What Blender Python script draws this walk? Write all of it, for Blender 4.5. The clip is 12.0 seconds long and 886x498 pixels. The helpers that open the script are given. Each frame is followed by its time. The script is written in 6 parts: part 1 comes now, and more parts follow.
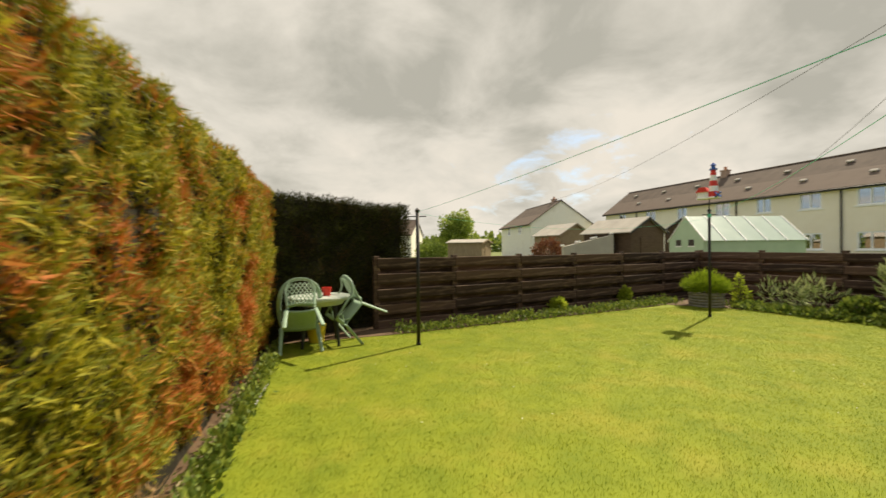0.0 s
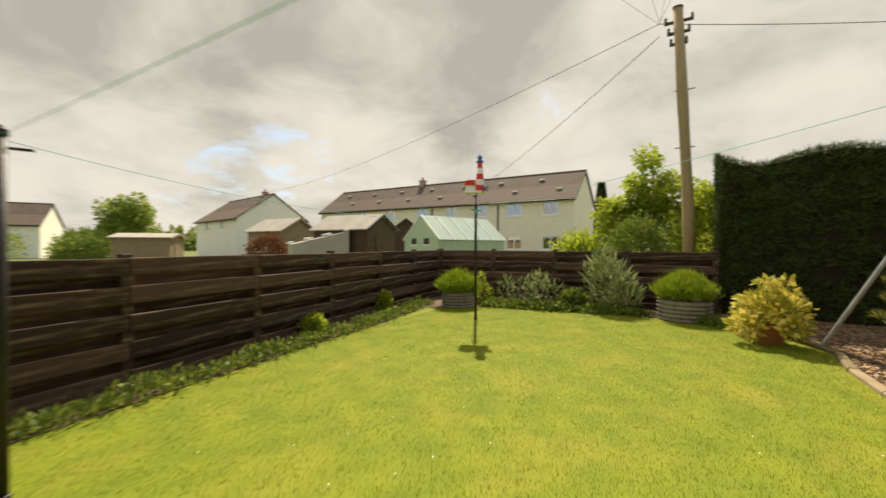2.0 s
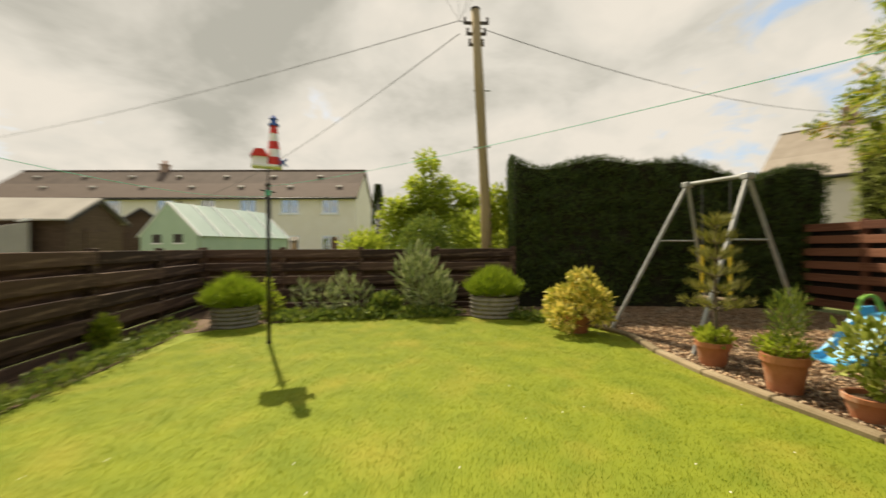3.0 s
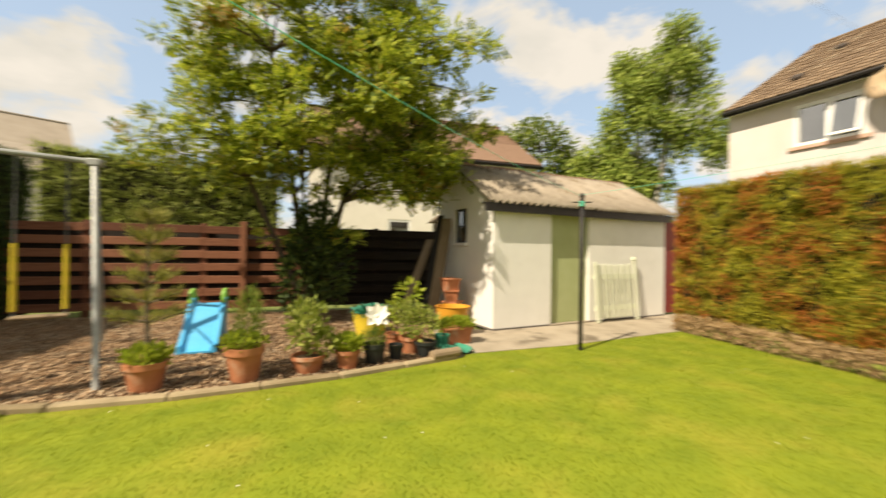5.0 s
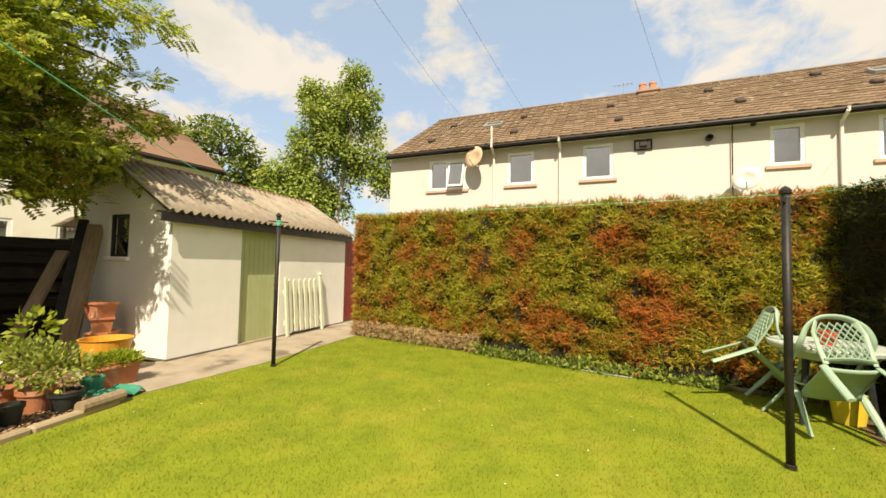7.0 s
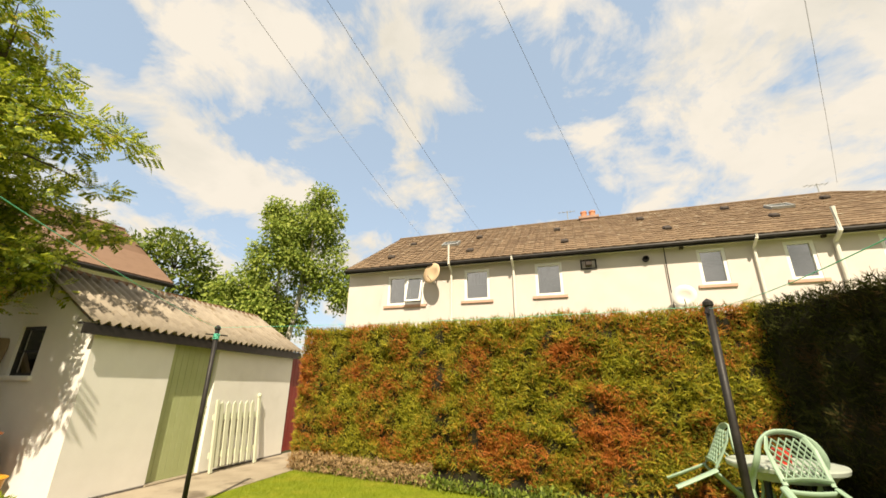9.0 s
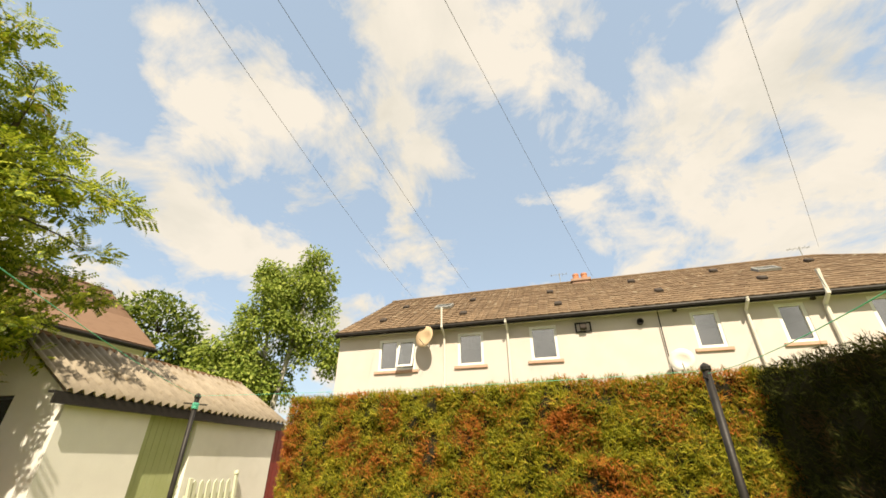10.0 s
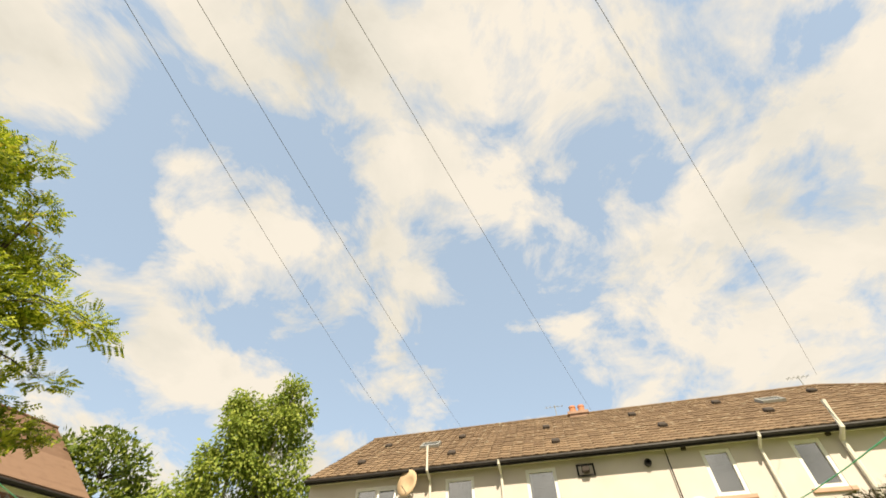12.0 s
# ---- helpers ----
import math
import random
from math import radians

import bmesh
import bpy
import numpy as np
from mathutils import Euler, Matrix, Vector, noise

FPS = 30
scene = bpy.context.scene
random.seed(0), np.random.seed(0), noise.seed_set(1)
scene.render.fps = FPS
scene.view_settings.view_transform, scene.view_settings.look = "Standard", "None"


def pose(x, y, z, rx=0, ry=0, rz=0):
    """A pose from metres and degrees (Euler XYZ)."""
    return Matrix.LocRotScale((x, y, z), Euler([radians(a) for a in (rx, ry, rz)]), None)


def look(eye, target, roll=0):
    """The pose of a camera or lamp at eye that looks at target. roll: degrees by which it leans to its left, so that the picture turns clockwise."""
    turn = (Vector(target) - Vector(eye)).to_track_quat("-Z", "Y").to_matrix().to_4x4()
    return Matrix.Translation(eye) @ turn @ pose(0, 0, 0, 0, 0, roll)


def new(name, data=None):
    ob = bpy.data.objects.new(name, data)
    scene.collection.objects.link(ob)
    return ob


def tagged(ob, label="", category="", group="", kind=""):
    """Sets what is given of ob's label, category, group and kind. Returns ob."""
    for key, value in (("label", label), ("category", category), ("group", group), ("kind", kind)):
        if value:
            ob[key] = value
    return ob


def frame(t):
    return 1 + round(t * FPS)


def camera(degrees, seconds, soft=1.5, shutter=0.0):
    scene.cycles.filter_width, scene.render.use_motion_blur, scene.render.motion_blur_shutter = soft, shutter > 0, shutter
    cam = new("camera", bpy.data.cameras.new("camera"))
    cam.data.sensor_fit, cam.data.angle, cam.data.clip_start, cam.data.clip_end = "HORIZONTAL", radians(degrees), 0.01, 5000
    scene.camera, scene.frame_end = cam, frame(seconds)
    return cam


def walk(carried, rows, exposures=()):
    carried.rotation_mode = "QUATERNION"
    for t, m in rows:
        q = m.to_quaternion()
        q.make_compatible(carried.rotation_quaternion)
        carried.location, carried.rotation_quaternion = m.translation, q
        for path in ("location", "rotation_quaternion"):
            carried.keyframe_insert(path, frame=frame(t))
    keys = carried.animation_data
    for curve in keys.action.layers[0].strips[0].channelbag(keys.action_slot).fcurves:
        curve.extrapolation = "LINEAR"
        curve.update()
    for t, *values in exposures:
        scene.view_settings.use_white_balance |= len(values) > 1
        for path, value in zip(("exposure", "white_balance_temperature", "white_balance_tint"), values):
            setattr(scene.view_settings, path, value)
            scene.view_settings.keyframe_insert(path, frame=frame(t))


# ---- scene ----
cam = camera(96.3, 12.0, soft=1.5, shutter=0.4)
PATH = [
    (0, (-0.2, 0.123, 1.432), (0.456, 2.012, 1.425), -0.5),
    (0.5, (-0.095, 0.646, 1.436), (0.846, 2.411, 1.423), -0.2),
    (1, (0.071, 1.306, 1.435), (1.315, 2.872, 1.417), 0.1),
    (1.5, (0.328, 2.004, 1.427), (1.817, 3.339, 1.409), 0.3),
    (2, (0.729, 2.675, 1.375), (2.457, 3.681, 1.359), 0.1),
    (2.5, (1.305, 3.262, 1.302), (3.224, 3.823, 1.286), -0.2),
    (2.7, (1.584, 3.455, 1.292), (3.556, 3.792, 1.277), -0.2),
    (4.3, (4.018, 4.623, 1.273), (4.736, 2.757, 1.26), 0.2),
    (4.5, (4.267, 4.708, 1.274), (4.614, 2.739, 1.257), 0.8),
    (5, (4.737, 4.852, 1.28), (4.129, 2.946, 1.291), 0.8),
    (5.5, (4.943, 4.957, 1.315), (3.725, 3.37, 1.33), 0.6),
    (6, (5.057, 4.968, 1.374), (3.459, 3.766, 1.395), 0.4),
    (6.5, (5.083, 4.934, 1.386), (3.365, 3.911, 1.416), 0.3),
    (6.7, (5.09, 4.936, 1.385), (3.35, 3.951, 1.427), 0.6),
    (8.5, (4.993, 5.061, 1.343), (3.225, 4.274, 1.849), 0.8),
    (9, (4.997, 5.078, 1.332), (3.263, 4.336, 1.997), 0.6),
    (9.5, (4.995, 5.086, 1.33), (3.306, 4.381, 2.136), 0.4),
    (10, (4.998, 5.089, 1.33), (3.369, 4.425, 2.282), 0.2),
    (10.5, (4.997, 5.102, 1.333), (3.433, 4.482, 2.414), 0.0),
    (11, (4.974, 5.116, 1.334), (3.493, 4.544, 2.55), -0.1),
    (11.5, (4.934, 5.13, 1.347), (3.539, 4.603, 2.679), -0.4),
    (12, (4.891, 5.118, 1.347), (3.599, 4.642, 2.798), -0.7),
]
walk(cam, [(t, look(eye, target, roll)) for t, eye, target, roll in PATH],
     [(0, 0.43, 7450, 10), (3, 0.43, 7450, 10), (5, 0.55, 7500, 11), (12, 0.58, 7600, 10)])

# ---- world and sun ----
SUN_DIR = Vector((0.905 * math.cos(radians(49)), 0.425 * math.cos(radians(49)), math.sin(radians(49))))
world = bpy.data.worlds.new("sky")
scene.world = world
world.use_nodes = True
wn, wl = world.node_tree.nodes, world.node_tree.links
wn.clear()


def wmath(op, a, b=None, c=None):
    n = wn.new("ShaderNodeMath")
    n.operation = op
    for i, v in enumerate((a, b, c)):
        if v is None:
            continue
        if isinstance(v, (int, float)):
            n.inputs[i].default_value = v
        else:
            wl.new(v, n.inputs[i])
    return n.outputs[0]


def wramp(fac, stops):
    n = wn.new("ShaderNodeValToRGB")
    el = n.color_ramp.elements
    while len(el) < len(stops):
        el.new(0.5)
    for e, (p, c) in zip(el, stops):
        e.position, e.color = p, c if len(c) == 4 else (*c, 1)
    wl.new(fac, n.inputs[0])
    return n.outputs[0]


SKY_STRENGTH = 0.1
sky = wn.new("ShaderNodeTexSky")
sky.sky_type, sky.sun_disc = "NISHITA", False
sky.sun_elevation, sky.sun_rotation = radians(49), math.atan2(SUN_DIR.x, SUN_DIR.y)
sky.air_density, sky.dust_density, sky.ozone_density = 1.0, 1.5, 1.0
wco = wn.new("ShaderNodeTexCoord")
sep = wn.new("ShaderNodeSeparateXYZ")
wl.new(wco.outputs["Generated"], sep.inputs[0])
zz = wmath("ADD", wmath("MAXIMUM", sep.outputs[2], 0.0), 0.34)
comb = wn.new("ShaderNodeCombineXYZ")
wl.new(wmath("DIVIDE", sep.outputs[0], zz), comb.inputs[0])
wl.new(wmath("DIVIDE", sep.outputs[1], zz), comb.inputs[1])


def wnoise(scale, detail, rough, offset, distortion=0.0):
    m = wn.new("ShaderNodeMapping")
    m.inputs["Location"].default_value = offset
    wl.new(comb.outputs[0], m.inputs["Vector"])
    n = wn.new("ShaderNodeTexNoise")
    n.inputs["Scale"].default_value, n.inputs["Detail"].default_value = scale, detail
    n.inputs["Roughness"].default_value, n.inputs["Distortion"].default_value = rough, distortion
    wl.new(m.outputs[0], n.inputs["Vector"])
    return n.outputs["Fac"]




def wheap(heaps, start):
    """Adds soft round heaps to a value: (azimuth and elevation in degrees, angular radius, weight)."""
    total = start
    for az, el, rad, weight in heaps:
        dot = wn.new("ShaderNodeVectorMath")
        dot.operation = "DOT_PRODUCT"
        wl.new(wco.outputs["Generated"], dot.inputs[0])
        dot.inputs[1].default_value = (math.cos(radians(el)) * math.cos(radians(az)), math.cos(radians(el)) * math.sin(radians(az)), math.sin(radians(el)))
        fall = wn.new("ShaderNodeMapRange")
        fall.interpolation_type = "SMOOTHSTEP"
        fall.inputs["From Min"].default_value, fall.inputs["From Max"].default_value = math.cos(radians(rad)), math.cos(radians(rad * 0.25))
        fall.inputs["To Max"].default_value = weight
        wl.new(dot.outputs["Value"], fall.inputs["Value"])
        total = wmath("ADD", total, fall.outputs[0])
    return total


# broken white cloud and blue gaps over the terrace, closed grey cloud over the far gardens
HEAPS = [(180, 68, 26, 0.20), (148, 30, 24, 0.20), (-121, 42, 12, 0.20), (-112, 43, 7, 0.14), (-122, 26, 8, 0.24), (-133, 25, 8, 0.24), (-88, 46, 12, 0.2), (-103, 66, 15, 0.18), (-148, 43, 11, 0.18),
         (35, 30, 70, 0.40), (85, 25, 50, 0.30), (0, 30, 40, 0.22), (-38, 17, 24, 0.2), (95, 20, 40, 0.2), (-62, 17, 9, 0.2)]
GAPS = [(-107, 50, 11, -0.16), (-166, 34, 13, -0.20), (-154, 52, 6, -0.1), (163, 50, 9, -0.2), (-101, 36, 11, -0.18), (-142, 29, 9, -0.15), (-178, 27, 8, -0.12), (-56, 25, 8, -0.45), (52, 12.5, 9, -0.40), (64, 10, 9, -0.40), (-125, 34, 8, -0.25), (15, 17, 6, -0.3), (-140, 52, 8, -0.1)]
big = wnoise(4.4, 12, 0.62, (3.1, 1.7, 0), 0.35)
cover = wheap(HEAPS + GAPS, wmath("MULTIPLY_ADD", wmath("SUBTRACT", big, 0.5), 1.75, 0.46))
mask = wramp(cover, [(0.40, (0, 0, 0)), (0.50, (0.45, 0.45, 0.45)), (0.66, (1, 1, 1))])
shade = wnoise(2.6, 8, 0.58, (9.0, 4.0, 2.0), 0.3)
DARK = [(65, 27, 26, 0.16), (88, 15, 14, 0.14), (25, 23, 20, 0.14), (110, 22, 20, 0.14), (-12, 21, 14, 0.10), (45, 40, 40, 0.10)]
LIGHT = [(50, 16, 9, -0.16), (67, 10, 9, -0.18), (14, 13, 10, -0.16), (76, 29, 6, -0.14), (82, 9, 10, -0.14), (37, 12, 9, -0.18), (-30, 12, 14, -0.1)]
thick = wheap(DARK + LIGHT, wmath("ADD", wmath("MULTIPLY_ADD", wmath("SUBTRACT", shade, 0.5), 1.0, 0.44), wmath("MULTIPLY", sep.outputs[0], 0.06)))
CLOUD = 6.3
cloud = wramp(thick, [(0.34, (0.95, 0.935, 0.90)), (0.50, (0.83, 0.835, 0.81)), (0.76, (0.53, 0.545, 0.52))])
gain = wn.new("ShaderNodeVectorMath")
gain.operation = "SCALE"
gain.inputs["Scale"].default_value = CLOUD
wl.new(cloud, gain.inputs[0])
hazy = wn.new("ShaderNodeMix")
hazy.data_type = "RGBA"
hazy.inputs[0].default_value = 0.45
hazy.inputs[7].default_value = (5.0, 6.8, 9.2, 1)
wl.new(sky.outputs[0], hazy.inputs[6])
wmix = wn.new("ShaderNodeMix")
wmix.data_type = "RGBA"
wl.new(mask, wmix.inputs[0])
wl.new(hazy.outputs[2], wmix.inputs[6])
wl.new(gain.outputs[0], wmix.inputs[7])
back = wn.new("ShaderNodeBackground")
back.inputs["Strength"].default_value = SKY_STRENGTH
wl.new(wmix.outputs[2], back.inputs["Color"])
wout = wn.new("ShaderNodeOutputWorld")
wl.new(back.outputs[0], wout.inputs["Surface"])

sun = new("sun", bpy.data.lights.new("sun", "SUN"))
sun.data.energy, sun.data.angle, sun.data.color = 5.0, radians(0.6), (1.0, 0.93, 0.80)
sun.matrix_world = look(SUN_DIR * 60, (0, 0, 0))

# ---- materials ----


def mat(name, c1, c2, scale=6.0, rough=0.8, bump=0.2, fine=60.0, metal=0.0, spread=0.0, c3=None, c3_scale=0.8,
        c3_from=0.55, c3_to=0.68, leafy=0.0, stretch=(1, 1, 1), spec=0.3, island=0.0):
    """A surface of two mingled colours with fine grain, larger blotches of a third colour, and relief."""
    m = bpy.data.materials.new(name)
    m.use_nodes = True
    nt = m.node_tree
    nodes, links = nt.nodes, nt.links
    nodes.clear()
    out = nodes.new("ShaderNodeOutputMaterial")
    bs = nodes.new("ShaderNodeBsdfPrincipled")
    bs.inputs["Metallic"].default_value = metal
    bs.inputs["Specular IOR Level"].default_value = spec
    tc = nodes.new("ShaderNodeTexCoord")
    mp = nodes.new("ShaderNodeMapping")
    mp.inputs["Scale"].default_value = stretch
    links.new(tc.outputs["Object"], mp.inputs["Vector"])

    def noise_tex(sc, detail):
        n = nodes.new("ShaderNodeTexNoise")
        n.inputs["Scale"].default_value, n.inputs["Detail"].default_value = sc, detail
        links.new(mp.outputs[0], n.inputs["Vector"])
        return n.outputs["Fac"]

    def mth(op, a, b):
        n = nodes.new("ShaderNodeMath")
        n.operation = op
        for i, v in enumerate((a, b)):
            if isinstance(v, (int, float)):
                n.inputs[i].default_value = v
            else:
                links.new(v, n.inputs[i])
        return n.outputs[0]

    def mix(fac, a, b):
        n = nodes.new("ShaderNodeMix")
        n.data_type = "RGBA"
        if isinstance(fac, float):
            n.inputs[0].default_value = fac
        else:
            links.new(fac, n.inputs[0])
        for i, v in ((6, a), (7, b)):
            if isinstance(v, tuple):
                n.inputs[i].default_value = (*v, 1)
            else:
                links.new(v, n.inputs[i])
        return n.outputs[2]

    def ramp(fac, lo, hi):
        n = nodes.new("ShaderNodeMapRange")
        n.inputs["From Min"].default_value, n.inputs["From Max"].default_value = lo, hi
        links.new(fac, n.inputs["Value"])
        return n.outputs[0]

    coarse, grain = noise_tex(scale, 5), noise_tex(fine, 4)
    fac = mth("ADD", mth("MULTIPLY", coarse, 0.65), mth("MULTIPLY", grain, 0.35))
    if island:
        geo = nodes.new("ShaderNodeNewGeometry")
        fac = mth("ADD", fac, mth("MULTIPLY", mth("SUBTRACT", geo.outputs["Random Per Island"], 0.5), island))
    if spread:
        oi = nodes.new("ShaderNodeObjectInfo")
        fac = mth("ADD", fac, mth("MULTIPLY", mth("SUBTRACT", oi.outputs["Random"], 0.5), spread))
    colour = mix(ramp(fac, 0.32, 0.68), c1, c2)
    if c3:
        blot = noise_tex(c3_scale, 6)
        if island:
            blot = mth("ADD", blot, mth("MULTIPLY", mth("SUBTRACT", geo.outputs["Random Per Island"], 0.5), island * 0.35))
        colour = mix(ramp(blot, c3_from, c3_to), colour, c3)
    links.new(colour, bs.inputs["Base Color"])
    rr = nodes.new("ShaderNodeMapRange")
    rr.inputs["To Min"].default_value, rr.inputs["To Max"].default_value = max(rough - 0.12, 0.03), min(rough + 0.12, 1)
    links.new(grain, rr.inputs["Value"])
    links.new(rr.outputs[0], bs.inputs["Roughness"])
    if bump:
        b = nodes.new("ShaderNodeBump")
        b.inputs["Strength"].default_value, b.inputs["Distance"].default_value = bump, 0.01
        links.new(fac, b.inputs["Height"])
        links.new(b.outputs[0], bs.inputs["Normal"])
    if leafy:
        tr = nodes.new("ShaderNodeBsdfTranslucent")
        links.new(colour, tr.inputs["Color"])
        ms = nodes.new("ShaderNodeMixShader")
        ms.inputs[0].default_value = leafy
        links.new(bs.outputs[0], ms.inputs[1])
        links.new(tr.outputs[0], ms.inputs[2])
        links.new(ms.outputs[0], out.inputs["Surface"])
    else:
        links.new(bs.outputs[0], out.inputs["Surface"])
    return m


def glass_mat(name, tint, gloss):
    m = bpy.data.materials.new(name)
    m.use_nodes = True
    nodes, links = m.node_tree.nodes, m.node_tree.links
    nodes.clear()
    out, ms = nodes.new("ShaderNodeOutputMaterial"), nodes.new("ShaderNodeMixShader")
    tr, gl, fr = nodes.new("ShaderNodeBsdfTransparent"), nodes.new("ShaderNodeBsdfGlossy"), nodes.new("ShaderNodeFresnel")
    tr.inputs["Color"].default_value = (*tint, 1)
    gl.inputs["Roughness"].default_value = 0.02
    ad = nodes.new("ShaderNodeMath")
    ad.operation = "ADD"
    ad.inputs[1].default_value = gloss
    fr.inputs["IOR"].default_value = 1.5
    links.new(fr.outputs[0], ad.inputs[0])
    links.new(ad.outputs[0], ms.inputs[0])
    links.new(tr.outputs[0], ms.inputs[1])
    links.new(gl.outputs[0], ms.inputs[2])
    links.new(ms.outputs[0], out.inputs["Surface"])
    return m


M_SOIL = mat("soil", (0.09, 0.055, 0.03), (0.17, 0.11, 0.065), 3, 0.95, 0.5)
M_FIELD = mat("rough_grass", (0.10, 0.13, 0.03), (0.17, 0.20, 0.05), 2, 0.9, 0.5, c3=(0.14, 0.13, 0.06), c3_scale=0.3)
M_LAWN = mat("lawn", (0.132, 0.181, 0.010), (0.232, 0.267, 0.017), 3.0, 0.9, 0.2, 150, c3=(0.290, 0.272, 0.030), c3_scale=1.6, c3_from=0.50, c3_to=0.80)
M_BLADE = mat("grass_blade", (0.134, 0.192, 0.011), (0.290, 0.328, 0.022), 3.0, 0.8, 0.0, 24, c3=(0.325, 0.302, 0.037), c3_scale=1.6, c3_from=0.50, c3_to=0.80, leafy=0.5, island=0.8, spec=0.1)
M_CHIP = mat("bark_chip", (0.27, 0.16, 0.085), (0.56, 0.385, 0.235), 12, 0.9, 0.3, 90, island=0.9, c3=(0.52, 0.40, 0.27), c3_scale=2.0)
M_CONC = mat("concrete", (0.22, 0.18, 0.13), (0.36, 0.305, 0.23), 2.5, 0.9, 0.35, 70, c3=(0.15, 0.12, 0.085), c3_scale=1.8, spread=0.25)
M_KERB = mat("kerb_concrete", (0.21, 0.16, 0.09), (0.35, 0.275, 0.17), 5, 0.9, 0.4, 80, c3=(0.20, 0.20, 0.11), c3_scale=3, spread=0.4)
M_RENDER = mat("white_render", (0.80, 0.76, 0.67), (0.86, 0.82, 0.73), 3, 0.85, 0.12, 110, c3=(0.70, 0.65, 0.56), c3_scale=0.9, c3_from=0.58, c3_to=0.8)
M_FARWALL = mat("ochre_white_render", (0.80, 0.72, 0.57), (0.86, 0.79, 0.65), 1.5, 0.9, 0.2, 90)
M_CREAM = mat("cream_render", (0.60, 0.543, 0.510), (0.66, 0.603, 0.572), 2, 0.9, 0.2, 90, c3=(0.62, 0.56, 0.46), c3_scale=0.6, c3_from=0.58, c3_to=0.8)
M_WALL = mat("shed_masonry_paint", (0.77, 0.755, 0.71), (0.83, 0.815, 0.77), 4, 0.8, 0.25, 60, c3=(0.64, 0.62, 0.56), c3_scale=1.2, c3_from=0.58, c3_to=0.85)
M_PLINTH = mat("plinth", (0.10, 0.09, 0.08), (0.18, 0.16, 0.14), 8, 0.9, 0.4)
M_TILE = mat("roof_tile", (0.14, 0.092, 0.056), (0.23, 0.158, 0.098), 5, 0.9, 0.4, 60, spread=0.3, c3=(0.34, 0.30, 0.22), c3_scale=5.5, c3_from=0.61, c3_to=0.72, island=0.3)
M_TILE_R = mat("roof_tile_red", (0.14, 0.08, 0.05), (0.22, 0.135, 0.09), 4, 0.9, 0.4, 60, island=0.5)
M_TILE_D = mat("roof_tile_dark", (0.085, 0.06, 0.045), (0.145, 0.105, 0.08), 1.5, 0.9, 0.4, 60, island=0.5)
M_SLATE = mat("roof_tan", (0.27, 0.225, 0.175), (0.35, 0.30, 0.24), 2, 0.9, 0.3, island=0.4)
M_PIPE = mat("cream_pipe", (0.66, 0.63, 0.56), (0.74, 0.71, 0.65), 4, 0.5, 0.05)
M_SILL = mat("pink_sill", (0.52, 0.32, 0.24), (0.60, 0.40, 0.31), 4, 0.8, 0.15)
M_UPVC = mat("white_upvc", (0.82, 0.82, 0.80), (0.88, 0.88, 0.86), 3, 0.35, 0.0)
M_BLACK = mat("black_paint", (0.012, 0.011, 0.010), (0.035, 0.03, 0.028), 8, 0.5, 0.2)
M_FELT = mat("roof_vent", (0.045, 0.035, 0.03), (0.08, 0.065, 0.055), 6, 0.8, 0.2)
M_CLAY = mat("clay_pot_red", (0.36, 0.13, 0.06), (0.48, 0.20, 0.10), 7, 0.75, 0.2, c3=(0.50, 0.34, 0.24), c3_scale=4)
M_ORANGE = mat("orange_plastic", (0.60, 0.27, 0.03), (0.70, 0.36, 0.05), 4, 0.45, 0.05)
M_YELLOW = mat("yellow_plastic", (0.65, 0.48, 0.04), (0.75, 0.58, 0.07), 4, 0.45, 0.05)
M_DARKPOT = mat("black_plastic_pot", (0.015, 0.018, 0.017), (0.035, 0.04, 0.038), 6, 0.45, 0.05)
M_GREENPL = mat("green_plastic", (0.03, 0.20, 0.13), (0.06, 0.30, 0.20), 5, 0.5, 0.1)
M_BLUE = mat("blue_plastic", (0.05, 0.36, 0.66), (0.10, 0.46, 0.75), 3, 0.4, 0.05)
M_LIME = mat("lime_plastic", (0.18, 0.42, 0.06), (0.26, 0.50, 0.10), 3, 0.4, 0.05)
M_CHAIR = mat("pale_green_plastic", (0.25, 0.37, 0.265), (0.34, 0.465, 0.345), 4, 0.45, 0.08, c3=(0.24, 0.33, 0.24), c3_scale=3, c3_from=0.6, c3_to=0.8)
M_TABLE = mat("grey_green_plastic", (0.42, 0.48, 0.42), (0.52, 0.57, 0.50), 4, 0.45, 0.05)
M_RED = mat("red_plastic", (0.60, 0.03, 0.02), (0.72, 0.06, 0.04), 4, 0.4, 0.05)
M_WHITE = mat("white_paint", (0.78, 0.77, 0.74), (0.86, 0.85, 0.82), 5, 0.5, 0.05)
M_NAVY = mat("blue_paint", (0.03, 0.09, 0.35), (0.06, 0.14, 0.45), 5, 0.5, 0.05)
M_GALV = mat("galvanised_steel", (0.30, 0.31, 0.30), (0.45, 0.46, 0.44), 9, 0.55, 0.1, metal=0.5, c3=(0.30, 0.30, 0.29), c3_scale=5)
M_ROPE = mat("green_line", (0.10, 0.56, 0.40), (0.16, 0.66, 0.50), 20, 0.6, 0.0)
M_WIRE = mat("wire", (0.10, 0.10, 0.10), (0.16, 0.16, 0.16), 20, 0.6, 0.0)
M_POLE = mat("pole_timber", (0.27, 0.20, 0.10), (0.40, 0.31, 0.17), 6, 0.85, 0.3, stretch=(6, 6, 0.6))
